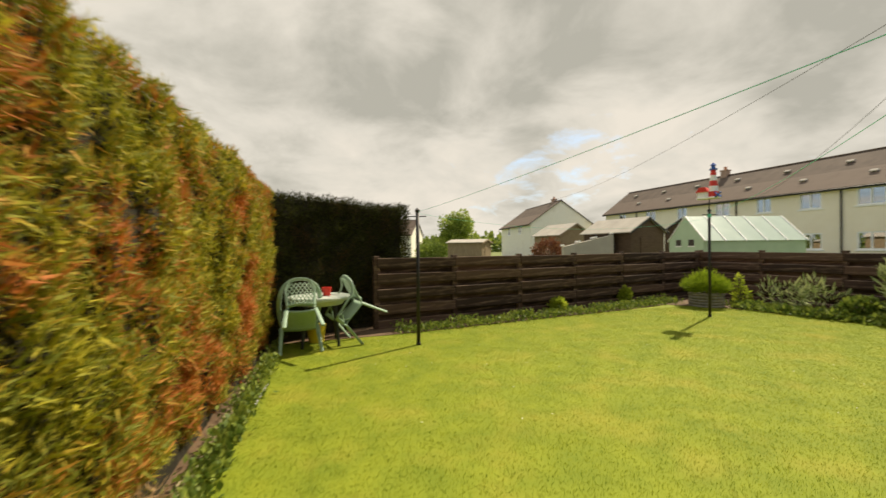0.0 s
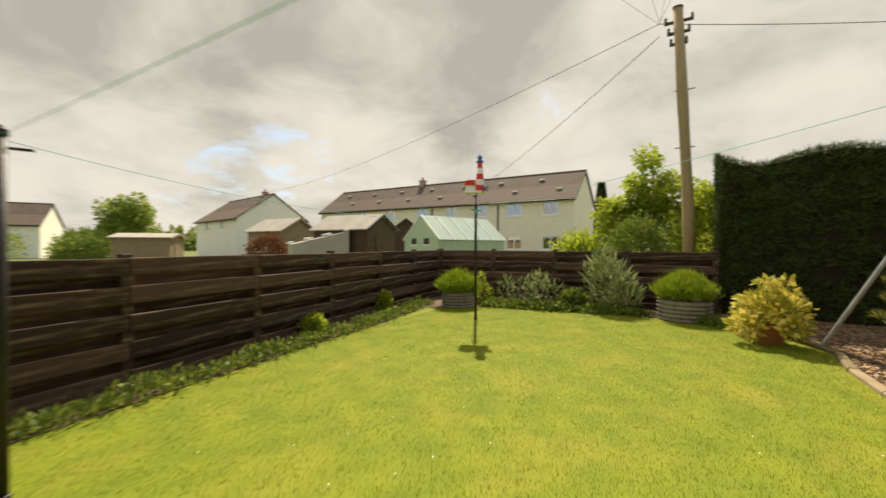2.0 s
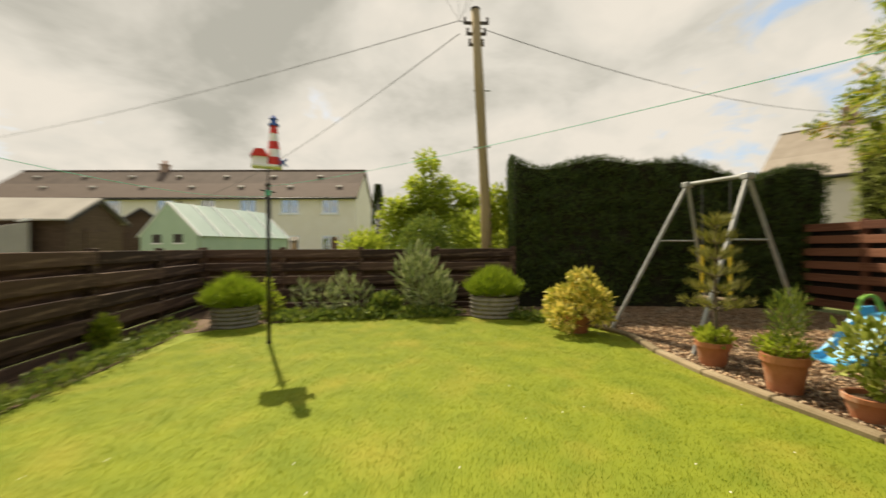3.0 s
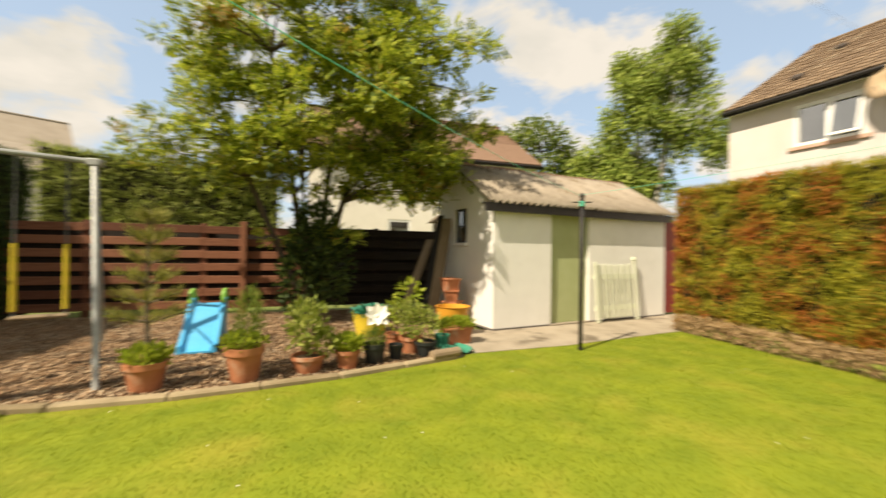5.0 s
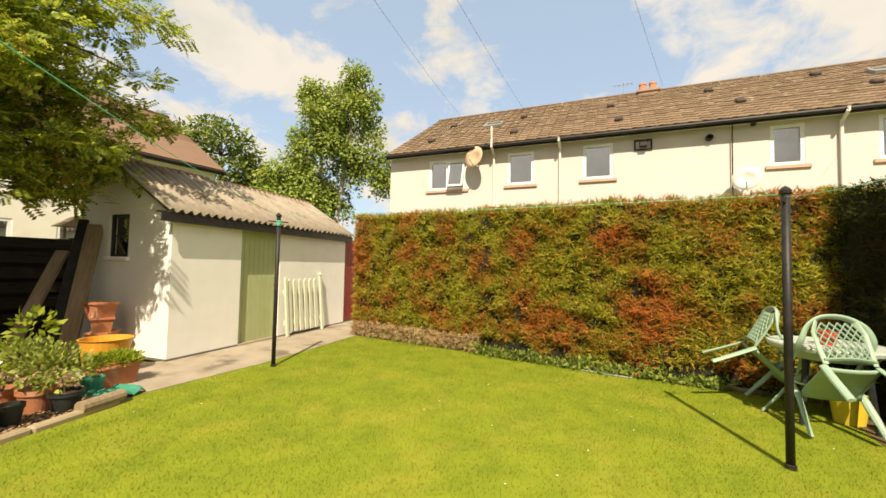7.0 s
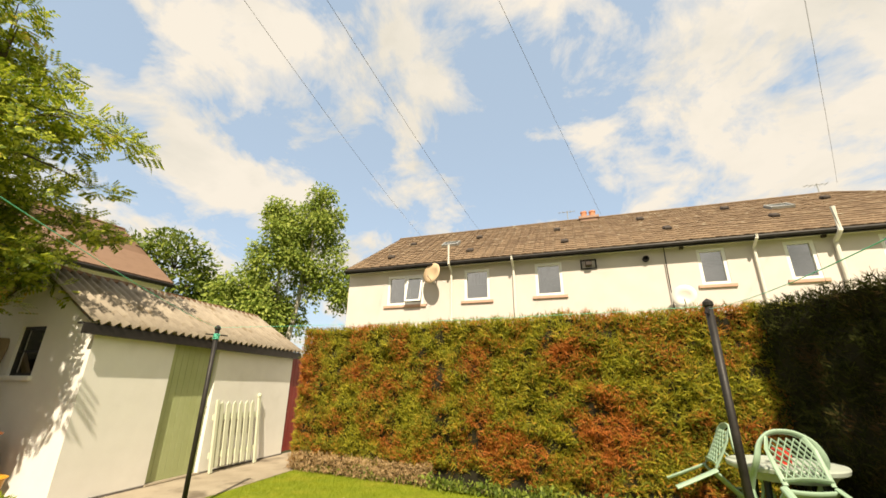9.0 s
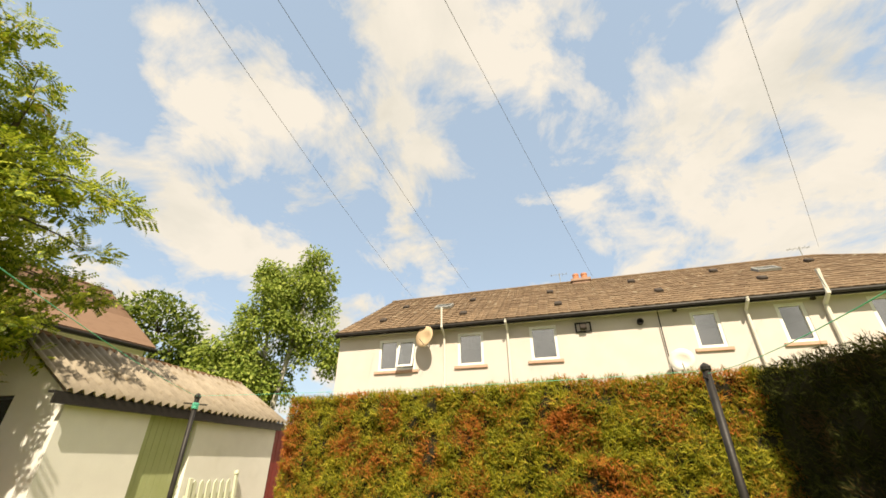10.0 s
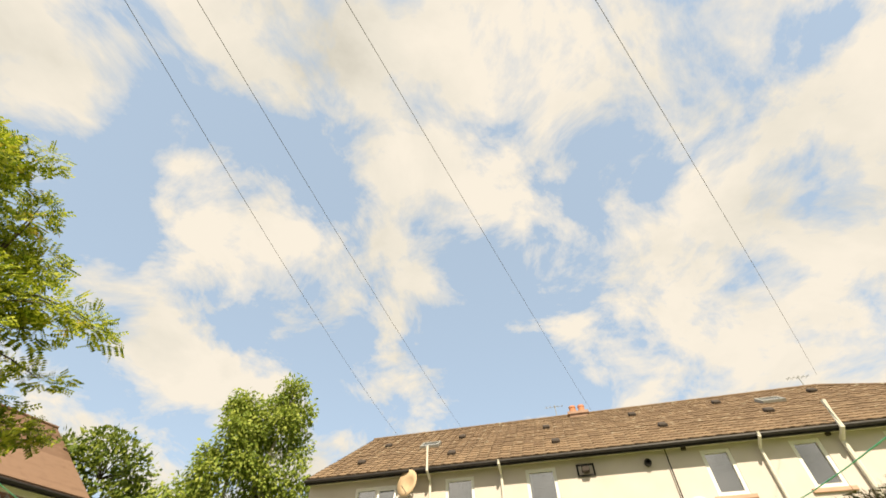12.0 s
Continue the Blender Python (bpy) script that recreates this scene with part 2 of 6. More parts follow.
M_FENCE = mat("fence_dark_wood", (0.038, 0.021, 0.014), (0.10, 0.057, 0.038), 5, 0.8, 0.5, 70, spread=0.5, stretch=(0.6, 6, 6), c3=(0.25, 0.165, 0.115), c3_scale=2.4, c3_from=0.53, c3_to=0.72)
# near-black board colour that stands in for shade on the south fence
M_FENCESHADE = mat("fence_shade_black", (0.014, 0.010, 0.008), (0.032, 0.022, 0.016), 5, 0.85, 0.4, 70, stretch=(0.6, 6, 6))
M_FENCE2 = mat("fence_red_wood", (0.13, 0.050, 0.028), (0.25, 0.105, 0.058), 5, 0.8, 0.4, 70, spread=0.5, stretch=(0.6, 6, 6))
M_WOOD = mat("weathered_plank", (0.20, 0.14, 0.085), (0.33, 0.25, 0.16), 5, 0.85, 0.4, 60, stretch=(5, 5, 0.7))
M_SAGE = mat("sage_door_paint", (0.36, 0.40, 0.19), (0.43, 0.47, 0.25), 3, 0.55, 0.08)
M_GATE = mat("pale_gate_paint", (0.54, 0.56, 0.42), (0.63, 0.645, 0.50), 4, 0.6, 0.1)
M_REDDOOR = mat("maroon_paint", (0.17, 0.018, 0.015), (0.24, 0.03, 0.025), 4, 0.5, 0.08)
M_FIBRE = mat("corrugated_fibre_cement", (0.23, 0.19, 0.145), (0.37, 0.315, 0.245), 4, 0.95, 0.4, 60, c3=(0.17, 0.125, 0.07), c3_scale=2.2, c3_from=0.55, c3_to=0.68)
M_BROWNSHED = mat("brown_shed_wood", (0.06, 0.035, 0.022), (0.11, 0.07, 0.045), 4, 0.85, 0.3, stretch=(1, 1, 6))
M_PALEROOF = mat("pale_shed_roof", (0.34, 0.31, 0.265), (0.45, 0.41, 0.35), 2, 0.85, 0.2)
M_MINT = mat("mint_green_paint", (0.40, 0.52, 0.36), (0.48, 0.60, 0.43), 3, 0.7, 0.1)
# shade between the hedge sprays is put into this near-black colour
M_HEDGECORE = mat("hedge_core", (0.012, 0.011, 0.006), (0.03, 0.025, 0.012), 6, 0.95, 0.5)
M_HEDGE = mat("hedge_leaf", (0.17, 0.19, 0.014), (0.46, 0.40, 0.036), 4, 0.7, 0.0, 30, c3=(0.48, 0.15, 0.03), c3_scale=1.7, c3_from=0.50, c3_to=0.64, leafy=0.3, island=0.8)
# brown-green leaves darkened: shade on the hedge's face is put into their colour
M_SHADELEAF = mat("brown_green_shade_leaf", (0.018, 0.022, 0.006), (0.055, 0.060, 0.014), 4, 0.85, 0.0, 30, leafy=0.2, island=0.7, spec=0.1, c3=(0.07, 0.04, 0.018), c3_scale=2.0)
M_DARKLEAF = mat("dark_hedge_leaf", (0.028, 0.050, 0.011), (0.085, 0.125, 0.023), 4, 0.7, 0.0, 30, leafy=0.2, island=0.7)
M_ROWAN = mat("rowan_leaf", (0.13, 0.195, 0.015), (0.46, 0.50, 0.055), 2, 0.6, 0.0, 20, leafy=0.42, island=0.8, c3=(0.42, 0.25, 0.05), c3_scale=1.4, c3_from=0.64, c3_to=0.76)
M_BIRCH = mat("birch_leaf", (0.175, 0.25, 0.04), (0.37, 0.43, 0.09), 1, 0.6, 0.0, 20, leafy=0.35, island=0.8)
M_GARDEN = mat("garden_leaf", (0.10, 0.155, 0.025), (0.25, 0.30, 0.05), 3, 0.6, 0.0, 20, leafy=0.3, island=0.8)
M_LAVENDER = mat("feathery_green", (0.17, 0.26, 0.015), (0.32, 0.40, 0.035), 4, 0.7, 0.0, 20, leafy=0.35, island=0.7)
M_GREYLEAF = mat("silvery_leaf", (0.19, 0.25, 0.08), (0.44, 0.48, 0.22), 4, 0.7, 0.0, 20, leafy=0.2, island=0.8)
M_GOLD = mat("variegated_leaf", (0.36, 0.36, 0.055), (0.80, 0.66, 0.16), 6, 0.6, 0.0, 20, leafy=0.3, island=1.2)
M_LIMELEAF = mat("lime_leaf", (0.24, 0.31, 0.03), (0.41, 0.46, 0.055), 4, 0.6, 0.0, 20, leafy=0.55, island=0.8)
M_PINE = mat("pine_needle", (0.17, 0.18, 0.035), (0.37, 0.34, 0.085), 4, 0.7, 0.0, 20, leafy=0.15, island=0.7)
M_POTLEAF = mat("pot_plant_leaf", (0.19, 0.24, 0.035), (0.42, 0.45, 0.11), 6, 0.6, 0.0, 20, leafy=0.35, island=0.9)
M_MOSS = mat("mossy_ridge", (0.10, 0.055, 0.03), (0.22, 0.125, 0.07), 9, 0.95, 0.6, 60)
M_TUB = mat("weathered_tub", (0.17, 0.15, 0.115), (0.30, 0.27, 0.215), 9, 0.6, 0.2, c3=(0.14, 0.12, 0.09), c3_scale=5)
M_COPPER = mat("copper_leaf", (0.16, 0.06, 0.03), (0.26, 0.12, 0.06), 3, 0.7, 0.0, 20, leafy=0.2, island=0.8)
M_PETAL = mat("white_petal", (0.80, 0.78, 0.70), (0.88, 0.87, 0.82), 6, 0.5, 0.0, leafy=0.2)
M_BARK = mat("bark", (0.08, 0.06, 0.045), (0.16, 0.125, 0.09), 6, 0.9, 0.6, stretch=(1, 1, 0.3))
M_BIRCHBARK = mat("birch_bark", (0.45, 0.42, 0.37), (0.62, 0.58, 0.52), 6, 0.8, 0.3, c3=(0.08, 0.07, 0.06), c3_scale=5)
M_ROOM = mat("room_plaster", (0.35, 0.33, 0.29), (0.42, 0.40, 0.35), 2, 0.9, 0.0)
M_CURTAIN = mat("curtain", (0.55, 0.52, 0.47), (0.66, 0.63, 0.57), 12, 0.9, 0.2, stretch=(8, 8, 0.4))
M_DISH = mat("dish_cream", (0.52, 0.37, 0.23), (0.60, 0.45, 0.29), 3, 0.5, 0.05)
M_BRICK = mat("chimney_render", (0.34, 0.22, 0.17), (0.44, 0.30, 0.23), 6, 0.9, 0.4)
M_POTCLAY = mat("chimney_clay", (0.48, 0.20, 0.11), (0.56, 0.27, 0.16), 6, 0.8, 0.2)
M_GHSHEET = mat("greenhouse_sheet", (0.36, 0.46, 0.39), (0.46, 0.56, 0.48), 2, 0.35, 0.05, spec=0.5)
M_GLASS = glass_mat("window_glass", (0.62, 0.66, 0.68), 0.40)

# ---- building helpers ----


def finish(name, bm, material, smooth=False):
    me = bpy.data.meshes.new(name)
    bm.to_mesh(me)
    bm.free()
    me.materials.append(material)
    if smooth:
        me.polygons.foreach_set("use_smooth", [True] * len(me.polygons))
    return me


def part(name, bm, material, parent=None, label="", smooth=False):
    ob = new(name, finish(name, bm, material, smooth))
    ob.parent = parent
    if label:
        ob["label"] = label
    return ob


def empty(name, m=None, label="", category="", group="", kind=""):
    ob = new(name)
    ob.empty_display_size = 0.1
    if m is not None:
        ob.matrix_world = m
    return tagged(ob, label, category, group, kind)


def box(bm, x0, y0, z0, x1, y1, z1, m=None, bevel=0.0):
    r = bmesh.ops.create_cube(bm, size=1.0)
    vs = r["verts"]
    bmesh.ops.transform(bm, matrix=Matrix.Translation(((x0 + x1) / 2, (y0 + y1) / 2, (z0 + z1) / 2))
                        @ Matrix.Diagonal((abs(x1 - x0), abs(y1 - y0), abs(z1 - z0), 1)), verts=vs)
    if bevel:
        es = list({e for v in vs for e in v.link_edges})
        res = bmesh.ops.bevel(bm, geom=es, offset=bevel, segments=1, affect="EDGES", profile=0.5)
        vs = list({v for f in res["faces"] for v in f.verts} | {v for v in vs if v.is_valid})
    if m is not None:
        bmesh.ops.transform(bm, matrix=m, verts=[v for v in vs if v.is_valid])
    return bm


def boxed(*a, **k):
    return box(bmesh.new(), *a, **k)


def tube(bm, pts, radii, n=8, flat=1.0, cap=True, up=Vector((0, 0, 1))):
    """A sweep along points; flat squeezes the section across `up`."""
    pts = [Vector(p) for p in pts]
    if isinstance(radii, (int, float)):
        radii = [radii] * len(pts)
    rings = []
    for i, p in enumerate(pts):
        t = (pts[min(i + 1, len(pts) - 1)] - pts[max(i - 1, 0)]).normalized()
        a = t.cross(up)
        if a.length < 0.05:
            a = t.cross(Vector((1, 0, 0)))
        a.normalize()
        b = t.cross(a).normalized()
        rings.append([bm.verts.new(p + radii[i] * (math.cos(q) * a + flat * math.sin(q) * b))
                      for q in [2 * math.pi * k / n for k in range(n)]])
    for r0, r1 in zip(rings, rings[1:]):
        for k in range(n):
            bm.faces.new((r0[k], r0[(k + 1) % n], r1[(k + 1) % n], r1[k]))
    if cap:
        bm.faces.new(rings[0][::-1])
        bm.faces.new(rings[-1])
    return bm


def lathe(bm, profile, n=24, at=(0, 0, 0)):
    rings = []
    for r, z in profile:
        rings.append([bm.verts.new((at[0] + r * math.cos(2 * math.pi * k / n), at[1] + r * math.sin(2 * math.pi * k / n), at[2] + z)) for k in range(n)])
    for r0, r1 in zip(rings, rings[1:]):
        for k in range(n):
            bm.faces.new((r0[k], r0[(k + 1) % n], r1[(k + 1) % n], r1[k]))
    bm.faces.new(rings[0][::-1])
    bm.faces.new(rings[-1])
    return bm


def prism(bm, outline, z0, z1):
    """A slab with the given plan outline (counter-clockwise)."""
    lo = [bm.verts.new((x, y, z0)) for x, y in outline]
    hi = [bm.verts.new((x, y, z1)) for x, y in outline]
    n = len(outline)
    bm.faces.new(lo[::-1])
    bm.faces.new(hi)
    for k in range(n):
        bm.faces.new((lo[k], lo[(k + 1) % n], hi[(k + 1) % n], hi[k]))
    return bm


def side_prism(bm, outline, y0, y1):
    """A slab whose outline lies in x and z."""
    lo = [bm.verts.new((x, y0, z)) for x, z in outline]
    hi = [bm.verts.new((x, y1, z)) for x, z in outline]
    n = len(outline)
    bm.faces.new(lo)
    bm.faces.new(hi[::-1])
    for k in range(n):
        bm.faces.new((lo[(k + 1) % n], lo[k], hi[k], hi[(k + 1) % n]))
    bmesh.ops.recalc_face_normals(bm, faces=bm.faces)
    return bm


LEAF = (np.array([(0, 0, 0), (-0.28, 0.05, 0.45), (0.28, 0.05, 0.45), (0, -0.05, 1.0)]), [(0, 2, 1), (1, 2, 3)])
BLADE = (np.array([(-0.08, 0, 0), (0.08, 0, 0), (0.02, 0.12, 1.0)]), [(0, 1, 2)])
SPRAY = (np.array([(-0.10, 0, 0), (0.10, 0, 0), (0, 0.05, 1.0), (0, 0, 0.25), (-0.12, 0.02, 0.38), (-0.50, 0.10, 0.72),
                   (0, 0, 0.25), (0.12, 0.02, 0.38), (0.50, 0.06, 0.75), (0, 0, 0.5), (-0.1, 0.02, 0.6), (-0.32, -0.06, 0.98),
                   (0, 0, 0.5), (0.1, 0.02, 0.6), (0.34, 0.10, 0.95)]),
         [(0, 1, 2), (3, 4, 5), (6, 8, 7), (9, 10, 11), (12, 14, 13)])
FROND = (np.array([(-0.05, 0, 0), (0.05, 0, 0), (0, 0.05, 1.0), (0, 0, 0.3), (-0.05, 0.02, 0.4), (-0.2, 0.06, 0.8), (0, 0, 0.3), (0.05, 0.02, 0.4), (0.2, -0.04, 0.85)]), [(0, 1, 2), (3, 4, 5), (6, 8, 7)])
LANCE = (np.array([(0, 0, 0), (-0.09, 0.03, 0.45), (0.09, 0.03, 0.45), (0, -0.08, 1.0)]), [(0, 2, 1), (1, 2, 3)])
_pv, _pf = [], []
for _k in range(5):
    for _s in (-1, 1):
        _b, _z = len(_pv), 0.18 + 0.17 * _k
        _pv += [(0, 0, _z), (_s * 0.20, 0.05, _z - 0.02), (_s * 0.38, -0.05, _z + 0.12), (_s * 0.17, 0.0, _z + 0.15)]
        _pf += [(_b, _b + 1, _b + 3), (_b + 1, _b + 2, _b + 3)]
PINNATE = (np.array(_pv), _pf)


def scatter(name, pts, dirs, sizes, template, material, parent=None, seed=1, label="", facing=None):
    """Many leaves in one mesh: each grows from its point along its direction."""
    rng = np.random.default_rng(seed)
    tv, tf = np.asarray(template[0], float), np.asarray(template[1], int)
    n, m = len(pts), len(tv)
    z = dirs / np.maximum(np.linalg.norm(dirs, axis=1, keepdims=True), 1e-6)
    r = rng.normal(size=(n, 3))
    if facing is not None:
        r = r * 0.45 + facing
    x = np.cross(r, z)
    x /= np.maximum(np.linalg.norm(x, axis=1, keepdims=True), 1e-6)
    y = np.cross(z, x)
    s = np.broadcast_to(np.asarray(sizes, float), (n,))[:, None, None]
    v = pts[:, None, :] + s * (tv[None, :, 0:1] * x[:, None] + tv[None, :, 1:2] * y[:, None] + tv[None, :, 2:3] * z[:, None])
    f = (tf[None] + (np.arange(n) * m)[:, None, None]).reshape(-1)
    me = bpy.data.meshes.new(name)
    me.vertices.add(n * m)
    me.vertices.foreach_set("co", v.reshape(-1).astype(np.float32))
    me.loops.add(len(f))
    me.loops.foreach_set("vertex_index", f.astype(np.int32))
    me.polygons.add(len(f) // 3)
    me.polygons.foreach_set("loop_start", np.arange(0, len(f), 3, dtype=np.int32))
    me.update(calc_edges=True)
    me.materials.append(material)
    ob = new(name, me)
    ob.parent = parent
    ob["kind"] = "stuff"
    if label:
        ob["label"] = label
    return ob


def ball_points(rng, blobs, count, shell=0.55):
    """Points in a heap of ellipsoids (x, y, z, rx, ry, rz), mostly near their skins, with outward directions."""
    vol = np.array([b[3] * b[4] * b[5] for b in blobs]) ** 0.7
    which = rng.choice(len(blobs), size=count, p=vol / vol.sum())
    b = np.array(blobs)[which]
    d = rng.normal(size=(count, 3))
    d /= np.linalg.norm(d, axis=1, keepdims=True)
    rad = shell + (1 - shell) * rng.random((count, 1)) ** 0.6
    rad *= 1 + 0.12 * rng.normal(size=(count, 1))
    return b[:, :3] + d * rad * b[:, 3:], d


def shrub(name, blobs, count, size, material, m, label, category="shrub", seed=1, template=LEAF, upward=0.5, stems=5, stem_mat=None, group=""):
    """A bush: stems from the ground and a crown of many leaves."""
    ob = empty(name, m, label, category, group)
    rng = np.random.default_rng(seed)
    pts, d = ball_points(rng, blobs, count)
    d = d + rng.normal(scale=0.5, size=d.shape) + np.array([0, 0, upward])
    keep = pts[:, 2] > 0.005
    scatter("leaves", pts[keep], d[keep], size * (0.6 + 0.8 * rng.random(keep.sum())), template, material, ob, seed)
    for k in range(stems):
        b = blobs[k % len(blobs)]
        bm = tube(bmesh.new(), [(0.03 * math.cos(k), 0.03 * math.sin(k), 0), (b[0] * 0.5, b[1] * 0.5, b[2] * 0.55), (b[0] + 0.2 * b[3] * math.cos(k * 2.1), b[1] + 0.2 * b[4] * math.sin(k * 2.1), b[2] + b[5] * 0.3)],
                  [0.012, 0.009, 0.004], 5)
        part("stem", bm, stem_mat or M_BARK, ob)
    return ob


# ---- ground ----
HX0, HX1 = -1.16, -0.64          # the long hedge's face at its two ends
LAWN = [(-1.08, -0.25), (1.4, 0.15), (2.9, 0.22), (3.15, 0.42), (4.5, 0.80), (5.9, 1.02), (6.7, 1.02), (7.6, 0.92), (8.6, 1.25),
        (9.15, 2.2), (9.40, 3.2), (9.38, 4.4), (9.02, 6.0), (8.75, 6.7), (8.05, 7.42), (6.4, 7.16), (4.3, 6.95), (1.45, 6.60), (-0.6, 6.55), (-0.72, 4.55), (-0.90, 3.3), (-1.04, 1.5)]
ground = tagged(part("ground", boxed(-260, -260, -0.30, 260, 260, -0.05), M_FIELD), "rough grass and soil reaching the distance", "ground", kind="structure")


def ground_patch(name, outline, z0, z1, material, label):
    """A slab of ground with the given outline."""
    bm = prism(bmesh.new(), outline, z0, z1)
    bm.normal_update()
    top = [f for f in bm.faces if f.normal.z > 0.9]
    bmesh.ops.triangulate(bm, faces=top)
    ob = part(name, bm, material)
    return tagged(ob, label, "ground", kind="structure")


lawn = ground_patch("lawn", LAWN, -0.045, 0.0, M_LAWN, "closely mown sunlit yellow-green back lawn")
PATH_EDGE = [(-3.5, -0.3), (-3.5, -1.95), (2.0, -1.05), (2.3, -1.3), (2.95, -1.3), (3.15, 0.40), (2.9, 0.214), (1.4, 0.144), (-1.08, -0.256)]
ground_patch("pavement", PATH_EDGE, -0.045, 0.004, M_CONC, "worn concrete path between lawn and shed")
BED = [(3.16, 0.30), (2.96, -1.3), (2.45, -3.75), (10.3, -3.75), (10.3, 1.9), (9.3, 2.1), (8.62, 1.15), (7.6, 0.82), (6.7, 0.92), (5.9, 0.92), (4.5, 0.70)]
BED = BED[::-1]
if sum(a[0] * b[1] - b[0] * a[1] for a, b in zip(BED, BED[1:] + BED[:1])) < 0:
    BED = BED[::-1]
ground_patch("bark_bed", BED, -0.045, 0.015, M_SOIL, "bark chip bed behind a concrete kerb")


def inside(pts, poly):
    x, y = pts[:, 0], pts[:, 1]
    res = np.zeros(len(pts), bool)
    for (x0, y0), (x1, y1) in zip(poly, poly[1:] + poly[:1]):
        cross = (y0 > y) != (y1 > y)
        res ^= cross & (x < (x1 - x0) * (y - y0) / (y1 - y0 + 1e-12) + x0)
    return res


rng = np.random.default_rng(5)
p = np.column_stack([rng.uniform(-1.2, 9.5, 560000), rng.uniform(-0.4, 7.1, 560000), np.zeros(560000)])
p = p[inside(p, LAWN)]
d = np.column_stack([rng.normal(0.0, 0.45, len(p)), rng.normal(0.0, 0.45, len(p)), np.ones(len(p))])
tagged(scatter("grass_blades", p, d, 0.008 + 0.015 * rng.random(len(p)), BLADE, M_BLADE, None, 6), "short mown grass blades of the lawn", "grass", kind="stuff")
# daisies and clover heads, white specks in the lawn
p = np.column_stack([rng.uniform(-0.5, 8.8, 60), rng.uniform(0.6, 6.6, 60), np.full(60, 0.02)])
p = p[inside(p, LAWN)]
DISC = (np.array([(0.5 * math.cos(a), 0.5 * math.sin(a), 0) for a in [k * math.pi / 3 for k in range(6)]]), [(0, 1, 2), (0, 2, 3), (0, 3, 4), (0, 4, 5)])
tagged(scatter("daisies", p, np.tile([0.05, 0.05, 1.0], (len(p), 1)), 0.014, DISC, M_PETAL, None, 7), "tiny white daisies scattered in the lawn", "flower", kind="stuff")
CHIP = (np.array([(-0.5, -0.2, 0), (0.5, -0.25, 0.05), (0.45, 0.25, 0), (-0.45, 0.2, 0.06), (-0.4, -0.1, -0.12), (0.4, 0.1, -0.12)]), [(0, 1, 2), (0, 2, 3), (0, 4, 1), (2, 5, 3), (1, 4, 5), (1, 5, 2), (0, 3, 4), (3, 5, 4)])
p = np.column_stack([rng.uniform(2.4, 10.3, 42000), rng.uniform(-3.7, 2.0, 42000), np.zeros(42000)])
p = p[inside(p, BED)]
p[:, 2] = 0.018 + 0.015 * rng.random(len(p))
d = np.column_stack([rng.normal(0, 0.4, len(p)), rng.normal(0, 0.4, len(p)), np.ones(len(p))])
tagged(scatter("bark_chips", p, d, 0.02 + 0.04 * rng.random(len(p)), CHIP, M_CHIP, None, 8), "loose tan and brown bark chips", "mulch", kind="stuff")
# weeds along the foot of the fence and hedge
def weeds(x0, y0, x1, y1, n, width, size, seed, material=M_GARDEN, label="low green weeds along the foot of the fence"):
    r = np.random.default_rng(seed)
    t = r.random(n)
    clump = 0.5 + 0.5 * np.sin(t * 37 + seed) * np.sin(t * 11.0 + 2)
    q = np.column_stack([x0 + (x1 - x0) * t + r.normal(0, width, n), y0 + (y1 - y0) * t + r.normal(0, width, n), 0.16 * r.random(n) * (0.2 + clump)])
    dd = r.normal(0, 0.7, (n, 3)) + np.array([0, 0, 0.9])
    return tagged(scatter("weeds", q, dd, size * (0.5 + r.random(n)), LEAF, material, None, seed), label, "weeds", kind="stuff")


weeds(1.3, 6.70, 6.4, 7.30, 3600, 0.10, 0.055, 21)
weeds(6.4, 7.32, 8.6, 7.72, 1800, 0.13, 0.06, 25)
weeds(9.55, 3.3, 9.15, 6.5, 4500, 0.15, 0.075, 22)
weeds(-0.80, 2.4, -0.62, 5.6, 1500, 0.05, 0.055, 26, M_GARDEN, "glossy green ivy at the foot of the hedge")
weeds(-1.06, -0.1, -0.60, 6.5, 1500, 0.04, 0.04, 23, M_GARDEN, "low weeds at the foot of the hedge")
weeds(8.4, 1.25, 9.2, 2.3, 1500, 0.10, 0.06, 24)


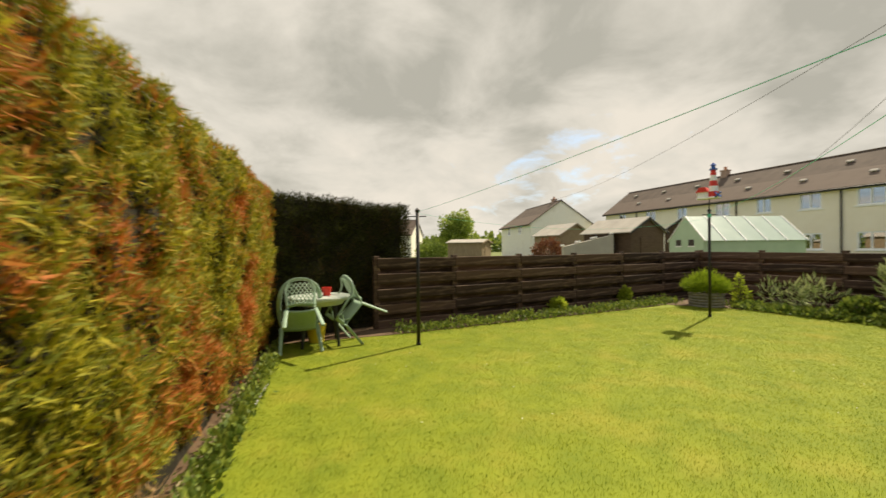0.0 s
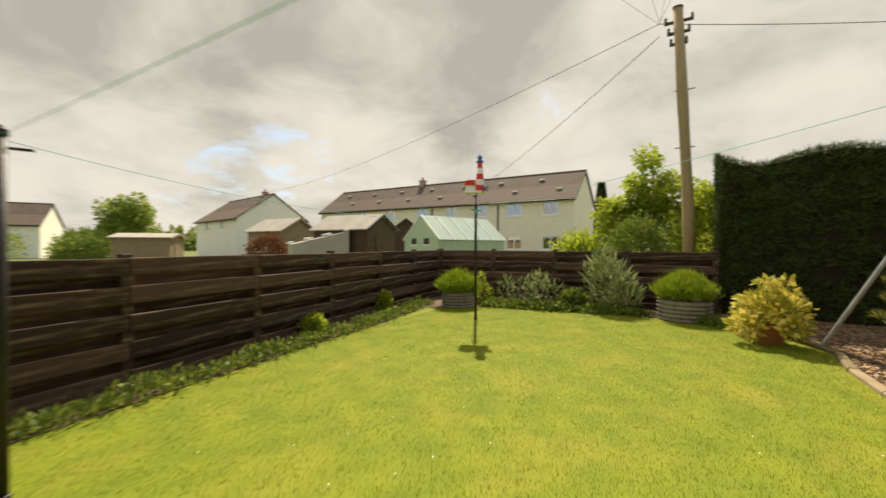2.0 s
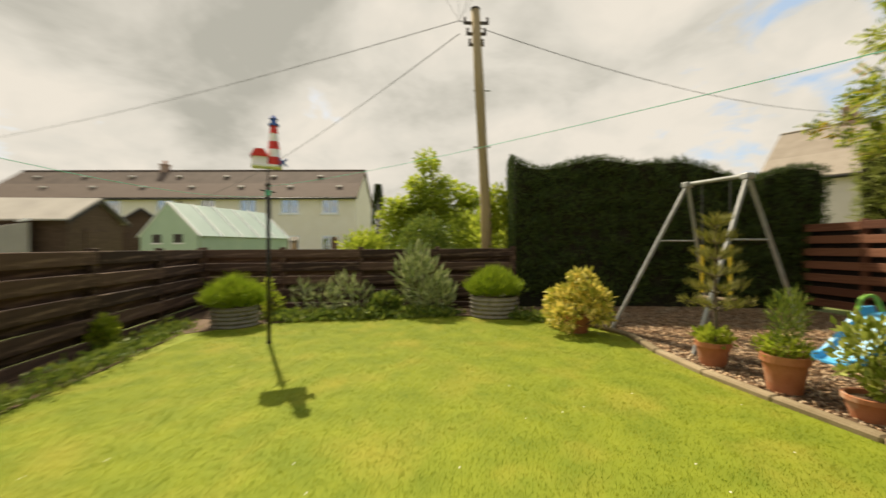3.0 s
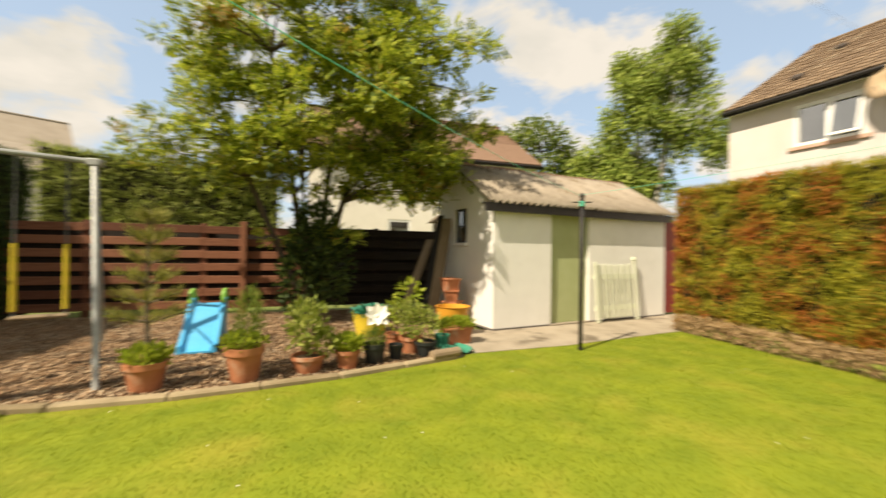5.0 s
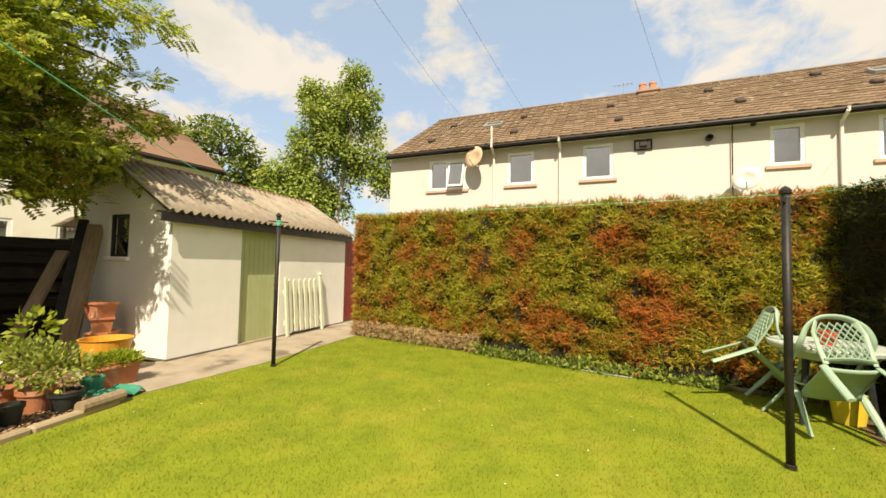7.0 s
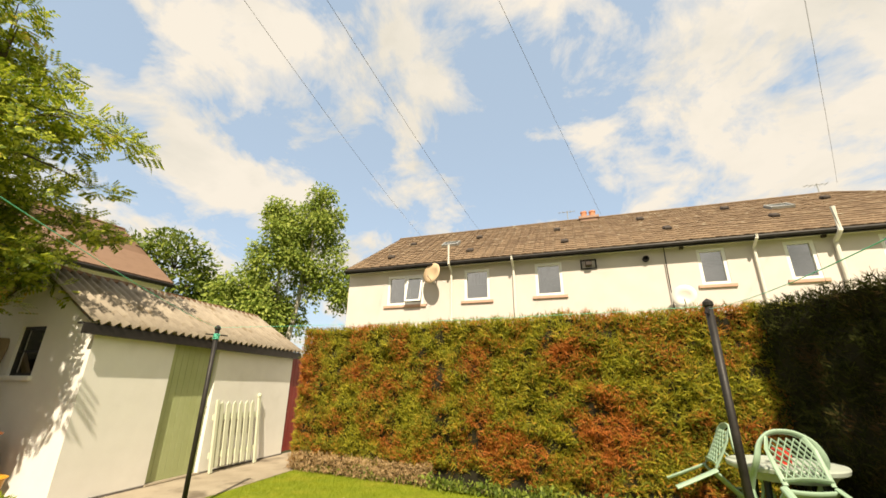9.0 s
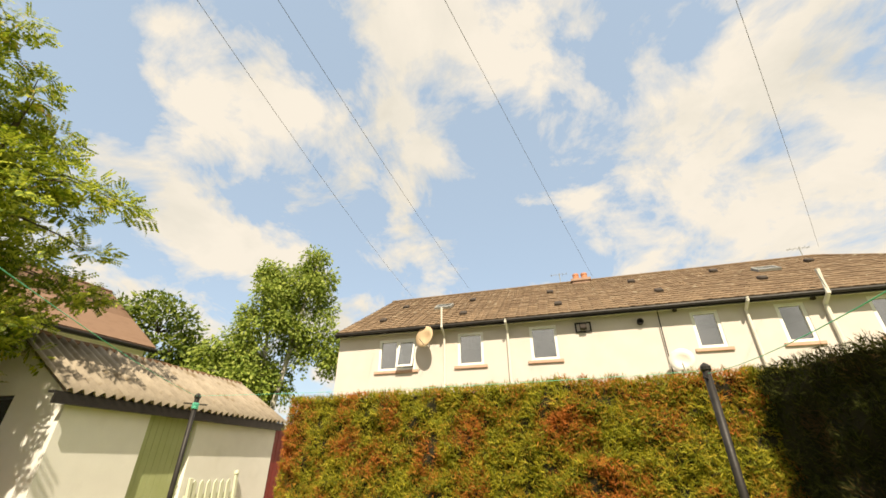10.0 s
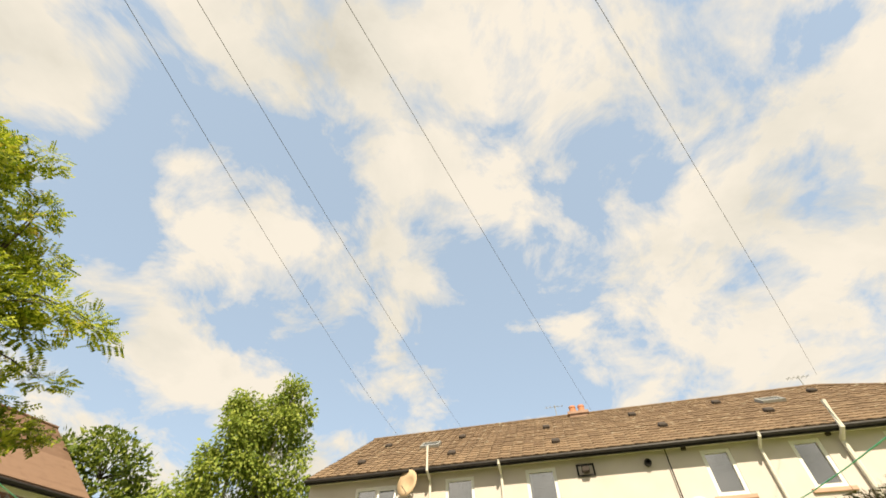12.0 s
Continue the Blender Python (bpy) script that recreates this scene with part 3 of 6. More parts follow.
# ---- hedges ----
def hedge(name, outline, heights, label, leaf_mat, count, size, faces, seed, top_count, bumps=0.07):
    """A clipped hedge: a twiggy core, coloured near-black for its shade, clad in small sprays. outline: two ground
    edges; heights at both ends.
    """
    ob = empty(name, None, label, "hedge")
    (ax, ay), (bx, by), thick = outline
    a, b = Vector((ax, ay, 0)), Vector((bx, by, 0))
    u = (b - a).normalized()
    nrm = Vector((u.y, -u.x, 0))
    L = (b - a).length
    bm = bmesh.new()
    nx, nz = max(int(L / 0.3), 4), 9
    ins = 0.10

    def skin(s, h):
        return 0.10 * noise.noise(Vector((s * 0.9 + seed * 7, h * 1.1, 3.3))) + 0.13 * noise.noise(Vector((s * 3.6, h * 4.2, seed))) + 0.05 * noise.noise(Vector((s * 9.0, h * 10.0, seed)))

    def hgt(s):
        return heights[0] + (heights[1] - heights[0]) * s / L + bumps * noise.noise(Vector((s * 0.75, seed, 1.0))) + 0.03 * noise.noise(Vector((s * 4, seed, 5)))
    cols = []
    for i in range(nx + 1):
        s = ins + (L - 2 * ins) * i / nx
        H = hgt(s) - ins
        ring = [(-ins, H * k / nz) for k in range(nz + 1)] + [(-(thick - ins), H), (-(thick - ins), 0.0)]
        cols.append([bm.verts.new(a + u * s + nrm * (o + (skin(s, z) if o == -ins else 0)) + Vector((0, 0, z))) for o, z in ring])
    for c0, c1 in zip(cols, cols[1:]):
        for k in range(len(c0) - 1):
            bm.faces.new((c0[k], c1[k], c1[k + 1], c0[k + 1]))
    bm.faces.new(cols[0])
    bm.faces.new(cols[-1][::-1])
    bmesh.ops.recalc_face_normals(bm, faces=bm.faces)
    part("core", bm, M_HEDGECORE, ob, "twiggy inside, coloured near-black for its shade")
    r = np.random.default_rng(seed)
    P_, D_ = [], []
    un, nn = np.array(u), np.array(nrm)

    def add(n, fn):
        for _ in range(n):
            q, dd = fn()
            P_.append(q)
            D_.append(dd)
    def front():
        s, zf = r.random() * L, r.random()
        H = hgt(s)
        z = 0.04 + zf * (H - 0.04)
        o = skin(s, z) - 0.03 - 0.09 * r.random() ** 1.3 - (0.06 * max(0, zf - 0.93) / 0.07) - 0.10 * max(0.0, (0.12 - zf) / 0.12)
        return np.array(a + u * s + nrm * o) + np.array([0, 0, z]), nn * 0.35 + un * r.normal(0, 0.75) + np.array([0, 0, r.normal(0.35, 0.5)])
    def back():
        q, dd = front()
        return q - nn * (thick - 0.02), dd - 2 * nn * (dd @ nn)
    def top():
        s = r.random() * L
        o = -r.random() * thick
        return np.array(a + u * s + nrm * o) + np.array([0, 0, hgt(s) - 0.05 * r.random() - 0.05]), r.normal(0, 0.6, 3) + np.array([0, 0, 0.45])
    def end0():
        z = r.random() * hgt(0)
        return np.array(a + nrm * (-r.random() * thick) + u * (0.06 * r.random())) + np.array([0, 0, z]), -un * 0.6 + r.normal(0, 0.45, 3) + np.array([0, 0, 0.4])
    def end1():
        z = r.random() * hgt(L)
        return np.array(b + nrm * (-r.random() * thick) - u * (0.06 * r.random())) + np.array([0, 0, z]), un * 0.6 + r.normal(0, 0.45, 3) + np.array([0, 0, 0.4])
    dens = count / (L * heights[0])
    add(count, front)
    add(top_count, top)
    if "0" in faces:
        add(int(dens * thick * heights[0]), end0)
    if "1" in faces:
        add(int(dens * thick * heights[1]), end1)
    if "b" in faces:
        add(int(count * 0.4), back)
    n = len(P_)
    scatter("foliage", np.array(P_), np.array(D_), size * (0.6 + 0.8 * r.random(n)), SPRAY, leaf_mat, ob, seed + 1, facing=nn * 0.8 + np.array([0, 0, 0.45]))
    return ob


# seen faces look to the right of the way from the first point to the second
hedge("long_hedge", ((HX0, -0.45), (HX1 + 0.05, 7.7), 0.9), (2.42, 2.32), "tall clipped conifer hedge, green with rusty orange patches", M_HEDGE, 80000, 0.070, "01", 31, 9000)
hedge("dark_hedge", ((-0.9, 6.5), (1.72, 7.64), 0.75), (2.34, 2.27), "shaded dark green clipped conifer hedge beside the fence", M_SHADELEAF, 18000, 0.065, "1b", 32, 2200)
hedge("high_hedge", ((10.45, 1.95), (9.58, -4.2), 1.3), (3.26, 2.80), "high dark green conifer hedge in shade", M_DARKLEAF, 30000, 0.085, "0", 33, 6000, 0.50)
hedge("overgrown_hedge", ((10.3, -5.4), (5.6, -6.2), 1.0), (3.45, 3.1), "overgrown light green hedge behind the back fence", M_POTLEAF, 8000, 0.14, "", 34, 1200)


# ---- fences ----
def fence(name, x0, y0, x1, y1, rows, height, material, label, post_step, board_h, gap, z0, back_mat=None, face=-1):
    """Horizontal boards on both sides of posts."""
    a, b = Vector((x0, y0, 0)), Vector((x1, y1, 0))
    L = (b - a).length
    m = Matrix.Translation(a) @ Matrix.Rotation(math.atan2(b.y - a.y, b.x - a.x), 4, "Z")
    ob = empty(name, m, label, "fence", kind="structure")
    n = max(round(L / post_step), 1)
    post_me = finish("post", boxed(-0.05, -0.05, 0, 0.05, 0.05, height + 0.01, bevel=0.006), material)
    for i in range(n + 1):
        o = new("post", post_me)
        o.parent, o.location = ob, (L * i / n, 0, 0)
    step = L / n
    board_me = finish("board", boxed(-step / 2 + 0.004, -0.016, -board_h / 2, step / 2 - 0.004, 0.016, board_h / 2, bevel=0.006), material)
    r = random.Random(name + str(L))
    back_me = board_me.copy()
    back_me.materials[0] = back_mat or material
    for side in (-1, 1):
        for k in range(rows if side == face else rows - 1):
            z = z0 + board_h / 2 + k * (board_h + gap) + (0 if side == face else (board_h + gap) / 2)
            for i in range(n):
                o = new("board", board_me if side == face else back_me)
                o.parent = ob
                o.location = (step * (i + 0.5), side * 0.063 + r.uniform(-0.003, 0.003), z + r.uniform(-0.008, 0.008))
                o.rotation_euler = (r.uniform(-0.02, 0.02), r.uniform(-0.004, 0.004), 0)
    return ob


fence("fence_north", 0.98, 7.15, 10.30, 8.38, 5, 1.28, M_FENCE, "dark brown stained horizontal board fence", 1.62, 0.17, 0.105, -0.02)
fence("fence_east", 10.37, 8.34, 10.37, 1.95, 5, 1.29, M_FENCE, "dark brown stained horizontal board fence", 1.8, 0.17, 0.105, -0.02)
# the tree's shade on this stretch is put into its black boards
fence("fence_south_dark", 2.1, -3.85, 4.90, -3.85, 7, 1.74, M_FENCESHADE, "horizontal board fence behind the tree, tree shade put into its black colour", 1.40, 0.165, 0.075, 0.12, M_FENCESHADE, 1)
# black back boards added so that the gaps look shaded
fence("fence_south", 4.96, -3.85, 10.5, -3.85, 7, 1.74, M_FENCE2, "reddish brown horizontal board fence behind the bed", 1.63, 0.145, 0.095, 0.12, M_FENCESHADE, 1)

proud = tagged(part("fence_post", boxed(-0.055, -0.05, 0, 0.055, 0.05, 1.80, bevel=0.008), M_FENCE2), "reddish brown square post before the board fence", "post")
proud.matrix_world = pose(6.09, -3.70, 0.0)

# ---- shed ----
SHED = Matrix.Translation((2.0, -1.02, 0)) @ Matrix.Rotation(math.atan2(-0.148, -0.989), 4, "Z")
# in the shed's own measures: x along its front, y to its back
shed = empty("garden_shed", SHED, "white-painted garden shed with a corrugated roof", "shed")


def wall_cells(bm, length, height, y0, y1, holes, start=0.0):
    xs = sorted({start, length, *[h[0] for h in holes], *[h[2] for h in holes]})
    zs = sorted({0.0, height, *[h[1] for h in holes], *[h[3] for h in holes]})
    for xa, xb in zip(xs, xs[1:]):
        run = None
        for za, zb in zip(zs, zs[1:]):
            hole = any(h[0] < (xa + xb) / 2 < h[2] and h[1] < (za + zb) / 2 < h[3] for h in holes)
            if not hole:
                run = (run[0], zb) if run else (za, zb)
            if hole or zb == zs[-1]:
                if run:
                    box(bm, xa, y0, run[0], xb, y1, run[1])
                run = None
    bmesh.ops.remove_doubles(bm, verts=bm.verts, dist=0.001)
    return bm


SHL, SHD, EAVE, RIDGE, RIDGE_Y, BACK = 4.25, 2.05, 2.10, 2.90, 1.30, 2.44
part("front_wall", wall_cells(bmesh.new(), SHL, EAVE, 0, 0.12, [(1.20, 0.0, 2.10, 2.03)]), M_WALL, shed, "smooth off-white painted front wall")
side_m = Matrix.Rotation(math.pi / 2, 4, "Z")
bm = wall_cells(bmesh.new(), SHD, EAVE, -0.12, 0.0, [(0.90, 1.44, 1.36, 2.08)], 0.12)
bmesh.ops.transform(bm, matrix=side_m, verts=bm.verts)
bm2 = bmesh.new()
side_prism(bm2, [(0.12, EAVE), (SHD, EAVE), (SHD, BACK - 0.03), (RIDGE_Y, RIDGE - 0.06)], -0.12, 0.0)
bmesh.ops.transform(bm2, matrix=side_m, verts=bm2.verts)
part("side_wall", bm, M_WALL, shed, "roughcast white side wall")
part("gable", bm2, M_WALL, shed)
part("side_wall", boxed(SHL - 0.12, 0.12, 0, SHL, SHD, EAVE), M_WALL, shed)
bm = side_prism(bmesh.new(), [(0.12, EAVE), (SHD, EAVE), (SHD, BACK - 0.03), (RIDGE_Y, RIDGE - 0.06)], -SHL, -SHL + 0.12)
bmesh.ops.transform(bm, matrix=side_m, verts=bm.verts)
part("gable", bm, M_WALL, shed)
part("back_wall", boxed(0.12, SHD - 0.12, 0, SHL - 0.12, SHD, BACK - 0.03), M_WALL, shed)
part("plinth", boxed(-0.012, -0.012, 0.0, SHL, 0.0, 0.03), M_PLINTH, shed, "thin dark strip along the base")
part("plinth", boxed(-0.012, 0.0, 0.0, 0.0, SHD, 0.03), M_PLINTH, shed)
# door
door = part("door", boxed(1.21, 0.075, 0.02, 2.09, 0.11, 2.02), M_SAGE, shed, "sage green boarded door")
for k in range(8):
    part("door_board", boxed(1.213 + 0.1095 * k, 0.062, 0.03, 1.213 + 0.1095 * k + 0.105, 0.075, 2.01, bevel=0.003), M_SAGE, door)
bm = tube(bmesh.new(), [(2.02, 0.06, 0.98), (2.02, 0.03, 1.0), (2.02, 0.03, 1.10), (2.02, 0.06, 1.12)], 0.008, 6)
part("door_handle", bm, M_BLACK, door)
part("door_step", boxed(1.18, -0.03, 0.004, 2.12, 0.07, 0.03, bevel=0.006), M_CONC, shed)
# window in the side wall
win = part("window_frame", bmesh.new(), M_BLACK, shed, "small dark-framed window")
bm = bmesh.new()
for (y0, z0, y1, z1) in ((0.90, 1.44, 0.94, 2.08), (1.32, 1.44, 1.36, 2.08), (0.94, 1.44, 1.32, 1.48), (0.94, 2.04, 1.32, 2.08), (0.94, 1.74, 1.32, 1.765)):
    box(bm, 0.04, y0, z0, 0.09, y1, z1)
bm.to_mesh(win.data)
bm.free()
pane = part("pane", boxed(0.06, 0.94, 1.48, 0.066, 1.32, 2.04), M_GLASS, win)
part("window_sill", boxed(-0.05, 0.86, 1.38, 0.05, 1.40, 1.44, bevel=0.008), M_WHITE, shed, "white painted sill")
# roof: two slopes of corrugated sheets, a ridge cap and a black fascia
RUN = math.hypot(RIDGE_Y + 0.12, RIDGE - EAVE + 0.06)


def corrugated(width, run, pitch=0.135, amp=0.032, thick=0.008):
    bm = bmesh.new()
    n = int(width / pitch * 8)
    rows = []
    for j in range(3):
        yy = run * j / 2
        rows.append(([bm.verts.new((width * i / n, yy, amp * math.sin(2 * math.pi * i / 8) + thick)) for i in range(n + 1)],
                     [bm.verts.new((width * i / n, yy, amp * math.sin(2 * math.pi * i / 8)))for i in range(n + 1)]))
    for (t0, b0), (t1, b1) in zip(rows, rows[1:]):
        for i in range(n):
            bm.faces.new((t0[i], t0[i + 1], t1[i + 1], t1[i]))
            bm.faces.new((b0[i], b1[i], b1[i + 1], b0[i + 1]))
    for (t, b) in (rows[0], rows[-1]):
        for i in range(n):
            bm.faces.new((t[i], b[i], b[i + 1], t[i + 1]))
    for i in (0, n):
        for (t0, b0), (t1, b1) in zip(rows, rows[1:]):
            bm.faces.new((t0[i], t1[i], b1[i], b0[i]))
    bmesh.ops.recalc_face_normals(bm, faces=bm.faces)
    return bm


slope = math.atan2(RIDGE - EAVE, RIDGE_Y)
back_slope = math.atan2(RIDGE - BACK, SHD - RIDGE_Y)
BACK_RUN = math.hypot(SHD - RIDGE_Y + 0.10, (SHD - RIDGE_Y + 0.10) * math.tan(back_slope))
back_me = finish("roof_sheet", corrugated(1.18, BACK_RUN), M_FIBRE, True)
sheet_me = finish("roof_sheet", corrugated(1.18, RUN), M_FIBRE, True)
for k in range(4):
    for back_side in (0, 1):
        o = new("roof_sheet", back_me if back_side else sheet_me)
        o.parent = shed
        if not back_side:
            o.matrix_local = Matrix.Translation((-0.15 + 1.125 * k, -0.14, EAVE - 0.02 + 0.004 * (k % 2))) @ Matrix.Rotation(slope, 4, "X")
        else:
            o.matrix_local = Matrix.Translation((-0.15 + 1.125 * k + 1.18, SHD + 0.10, BACK - 0.10 * math.tan(back_slope) + 0.02 + 0.004 * (k % 2))) @ Matrix.Rotation(math.pi, 4, "Z") @ Matrix.Rotation(back_slope, 4, "X")
bm = tube(bmesh.new(), [(-0.16 + 0.38 * k, RIDGE_Y, RIDGE + 0.03 + 0.012 * math.sin(k * 2.3)) for k in range(13)], 0.095, 8, 0.7)
part("ridge_cap", bm, M_MOSS, shed, "mossy ridge cap")
part("fascia", boxed(-0.24, -0.125, EAVE - 0.17, SHL + 0.12, -0.10, EAVE - 0.05), M_BLACK, shed, "black eaves board")
part("soffit", boxed(-0.24, -0.10, EAVE - 0.052, SHL + 0.12, 0.0, EAVE - 0.03), M_BLACK, shed)
# red gate between shed and hedge
reddoor = empty("side_gate", SHED, "maroon painted boarded side gate", "gate")
for k in range(4):
    part("board", boxed(SHL + 0.03 + 0.13 * k, 0.02, 0.05, SHL + 0.155 + 0.13 * k, 0.05, 2.0, bevel=0.004), M_REDDOOR, reddoor)
part("rail", boxed(SHL + 0.03, 0.05, 0.3, SHL + 0.55, 0.09, 0.4), M_REDDOOR, reddoor)
part("post", boxed(SHL + 0.55, 0.0, 0.0, SHL + 0.65, 0.1, 2.1), M_REDDOOR, reddoor)
# pale picket gate leaning on the shed's front
gate = empty("picket_gate", SHED @ Matrix.Translation((2.16, -0.16, 0.004)) @ Matrix.Rotation(radians(-5), 4, "X"), "pale green picket gate leaning on the shed", "gate")
for k in range(6):
    bm = side_prism(bmesh.new(), [(0.10 + 0.155 * k, 0.08), (0.185 + 0.155 * k, 0.08), (0.185 + 0.155 * k, 1.04), (0.1425 + 0.155 * k, 1.09), (0.10 + 0.155 * k, 1.04)], 0.0, 0.02)
    part("picket", bm, M_GATE, gate)
part("rail", boxed(0.0, 0.02, 0.22, 1.10, 0.05, 0.31), M_GATE, gate)
part("rail", boxed(0.0, 0.02, 0.80, 1.10, 0.05, 0.89), M_GATE, gate)
part("post", boxed(0.0, -0.02, 0, 0.075, 0.02, 1.12, bevel=0.01), M_GATE, gate)
bm = boxed(1.045, -0.02, 0, 1.12, 0.02, 1.14, bevel=0.01)
lathe(bm, [(0.02, 0), (0.045, 0.03), (0.04, 0.07), (0.01, 0.09)], 10, (1.08, 0, 1.13))
part("post", bm, M_GATE, gate, "post with a round finial")


# ---- houses ----
def house(name, m, length, depth, eave, ridge, wall_mat, roof_mat, label, openings, rows=10, hip=False, tiles=False, overhang=0.3, gutter=M_BLACK, chimneys=(), sills=None, verge=0.15):
    """x along the front from the viewer's left, y to the back. openings: (x0, z0, x1, z1, lights)."""
    ob = empty(name, m, label, "house")
    T_ = 0.25
    part("front_wall", wall_cells(bmesh.new(), length, eave, 0, T_, [o[:4] for o in openings]), wall_mat, ob)
    part("back_wall", boxed(0, depth - T_, 0, length, depth, eave), wall_mat, ob)
    part("side_wall", boxed(0, T_, 0, T_, depth - T_, eave), wall_mat, ob)
    part("side_wall", boxed(length - T_, T_, 0, length, depth - T_, eave), wall_mat, ob)
    part("upper_floor", boxed(T_, T_, 2.6, length - T_, depth - T_, 2.75), M_ROOM, ob)
    part("partition", boxed(T_, 2.8, 0.0, length - T_, 2.9, eave - 0.02), M_ROOM, ob)
    half = depth / 2
    for x in ((0.0,) if hip else (0.0, length)):
        bm = bmesh.new()
        xa, xb = (x, x + T_) if x == 0 else (x - T_, x)
        vs = [[bm.verts.new((xx, yy, z)) for yy, z in ((0, eave), (depth, eave), (half, ridge - 0.06))] for xx in (xa, xb)]
        bm.faces.new(vs[0][::-1])
        bm.faces.new(vs[1])
        for k in range(3):
            bm.faces.new((vs[0][k], vs[0][(k + 1) % 3], vs[1][(k + 1) % 3], vs[1][k]))
        part("gable", bm, wall_mat, ob)
    k = (ridge - eave) / half
    xl, xr = -verge, length + (overhang if hip else 0.15)
    rx = length - half if hip else xr
    for s in (0, 1):
        bm = bmesh.new()
        y0 = -overhang if s == 0 else depth + overhang
        z0 = eave - overhang * k
        quad = [(xl, y0, z0), (xr, y0, z0), (rx, half, ridge), (xl, half, ridge)]
        top = [bm.verts.new((x, y, z + 0.05)) for x, y, z in quad]
        bot = [bm.verts.new((x, y, z - 0.04)) for x, y, z in quad]
        bm.faces.new(top)
        bm.faces.new(bot[::-1])
        for i in range(4):
            bm.faces.new((top[i], bot[i], bot[(i + 1) % 4], top[(i + 1) % 4]))
        bmesh.ops.recalc_face_normals(bm, faces=bm.faces)
        roof = part("roof", bm, roof_mat, ob)
        if s == 0:
            front_roof = roof
    if hip:
        bm = bmesh.new()
        v = [bm.verts.new(q) for q in ((xr, -overhang, eave - overhang * k + 0.05), (xr, depth + overhang, eave - overhang * k + 0.05), (rx, half, ridge + 0.05))]
        w = [bm.verts.new(q.co - Vector((0, 0, 0.08))) for q in v]
        bm.faces.new(v)
        bm.faces.new(w[::-1])
        for i in range(3):
            bm.faces.new((v[i], w[i], w[(i + 1) % 3], v[(i + 1) % 3]))
        part("roof", bm, roof_mat, ob)
    # courses of tiles on the front slope
    L_ = math.hypot(half + overhang, (half + overhang) * k)
    ang = math.atan(k)
    base = Matrix.Translation((xl, -overhang, eave - overhang * k + 0.055)) @ Matrix.Rotation(ang, 4, "X")
    course = L_ / rows
    if tiles:
        tw = 0.30
        bm = bmesh.new()
        prof = [(0.0, 0.0), (0.05, 0.014), (0.10, 0.014), (0.15, 0.003), (0.295, 0.003)]
        lo = [bm.verts.new((x, -0.01, z + 0.020)) for x, z in prof]
        hi = [bm.verts.new((x, course * 1.08, z + 0.002)) for x, z in prof]
        lb = [bm.verts.new((x, -0.01, z + 0.002)) for x, z in prof]
        for i in range(4):
            bm.faces.new((lo[i], lo[i + 1], hi[i + 1], hi[i]))
            bm.faces.new((lb[i], lb[i + 1], lo[i + 1], lo[i]))
        tile_me = finish("tile", bm, roof_mat)
        rest_v, rest_f = [], []
        base_v = np.array([v.co for v in tile_me.vertices])
        base_f = [tuple(p.vertices) for p in tile_me.polygons]
        nx = int((xr - xl) / tw)
        count = 0
        for j in range(rows):
            for i in range(nx):
                back_run = (j + 0.5) * course * math.cos(ang) - overhang
                if hip and xl + (i + 0.5) * tw > length - max(back_run, -overhang):
                    continue
                off = Vector((i * tw, j * course, 0))
                if j < 6 and count < 290:
                    o = new("tile", tile_me)
                    o.parent, o.matrix_local = front_roof, base @ Matrix.Translation(off) @ Matrix.Rotation(0.02 * math.sin(i * 7.1 + j * 3.7), 4, "Z")
                    count += 1
                else:
                    n0 = len(rest_v) * len(base_v)
                    rest_v.append(base_v + np.array(off) + np.array([0, 0, 0.004 * math.sin(i * 5.3 + j * 9.1)]))
                    rest_f += [tuple(n0 + q for q in f) for f in base_f]
        me = bpy.data.meshes.new("upper_tiles")
        me.from_pydata([tuple(q) for blk in rest_v for q in blk], [], rest_f)
        me.materials.append(roof_mat)
        o = new("upper_tiles", me)
        o.parent, o.matrix_local = front_roof, base
        o["kind"] = "stuff"
    else:
        for j in range(rows):
            xe = xr - xl if not hip else (rx - xl) + (xr - rx) * (1 - j / rows)
            bm = boxed(0, j * course, 0.0, xe, (j + 1.06) * course, 0.022)
            bmesh.ops.transform(bm, matrix=Matrix.Rotation(-0.012, 4, "X"), verts=bm.verts)
            o = part("tile_course", bm, roof_mat, front_roof)
            o.matrix_local = base
    bm = tube(bmesh.new(), [(xl + (rx - xl) * i / 24, half, ridge + 0.055) for i in range(25)], 0.075, 8, 0.8)
    part("ridge_tiles", bm, roof_mat, ob)
    if hip:
        bm = tube(bmesh.new(), [Vector((rx, half, ridge + 0.06)).lerp(Vector((xr, -overhang, eave - overhang * k + 0.07)), i / 10) for i in range(11)], 0.07, 8, 0.8)
        part("hip_tiles", bm, roof_mat, ob)
    bm = tube(bmesh.new(), [(xl, -overhang - 0.05, eave - overhang * k - 0.02), (xr, -overhang - 0.05, eave - overhang * k - 0.02)], 0.045, 8)
    part("gutter", bm, gutter, ob, "dark gutter along the eaves")
    part("fascia", boxed(xl, -overhang, eave - overhang * k - 0.10, xr, -overhang + 0.025, eave - overhang * k - 0.02), gutter, ob)
    part("soffit", boxed(xl, -overhang + 0.025, eave - overhang * k - 0.05, xr, 0.0, eave - overhang * k - 0.03), M_PIPE, ob)
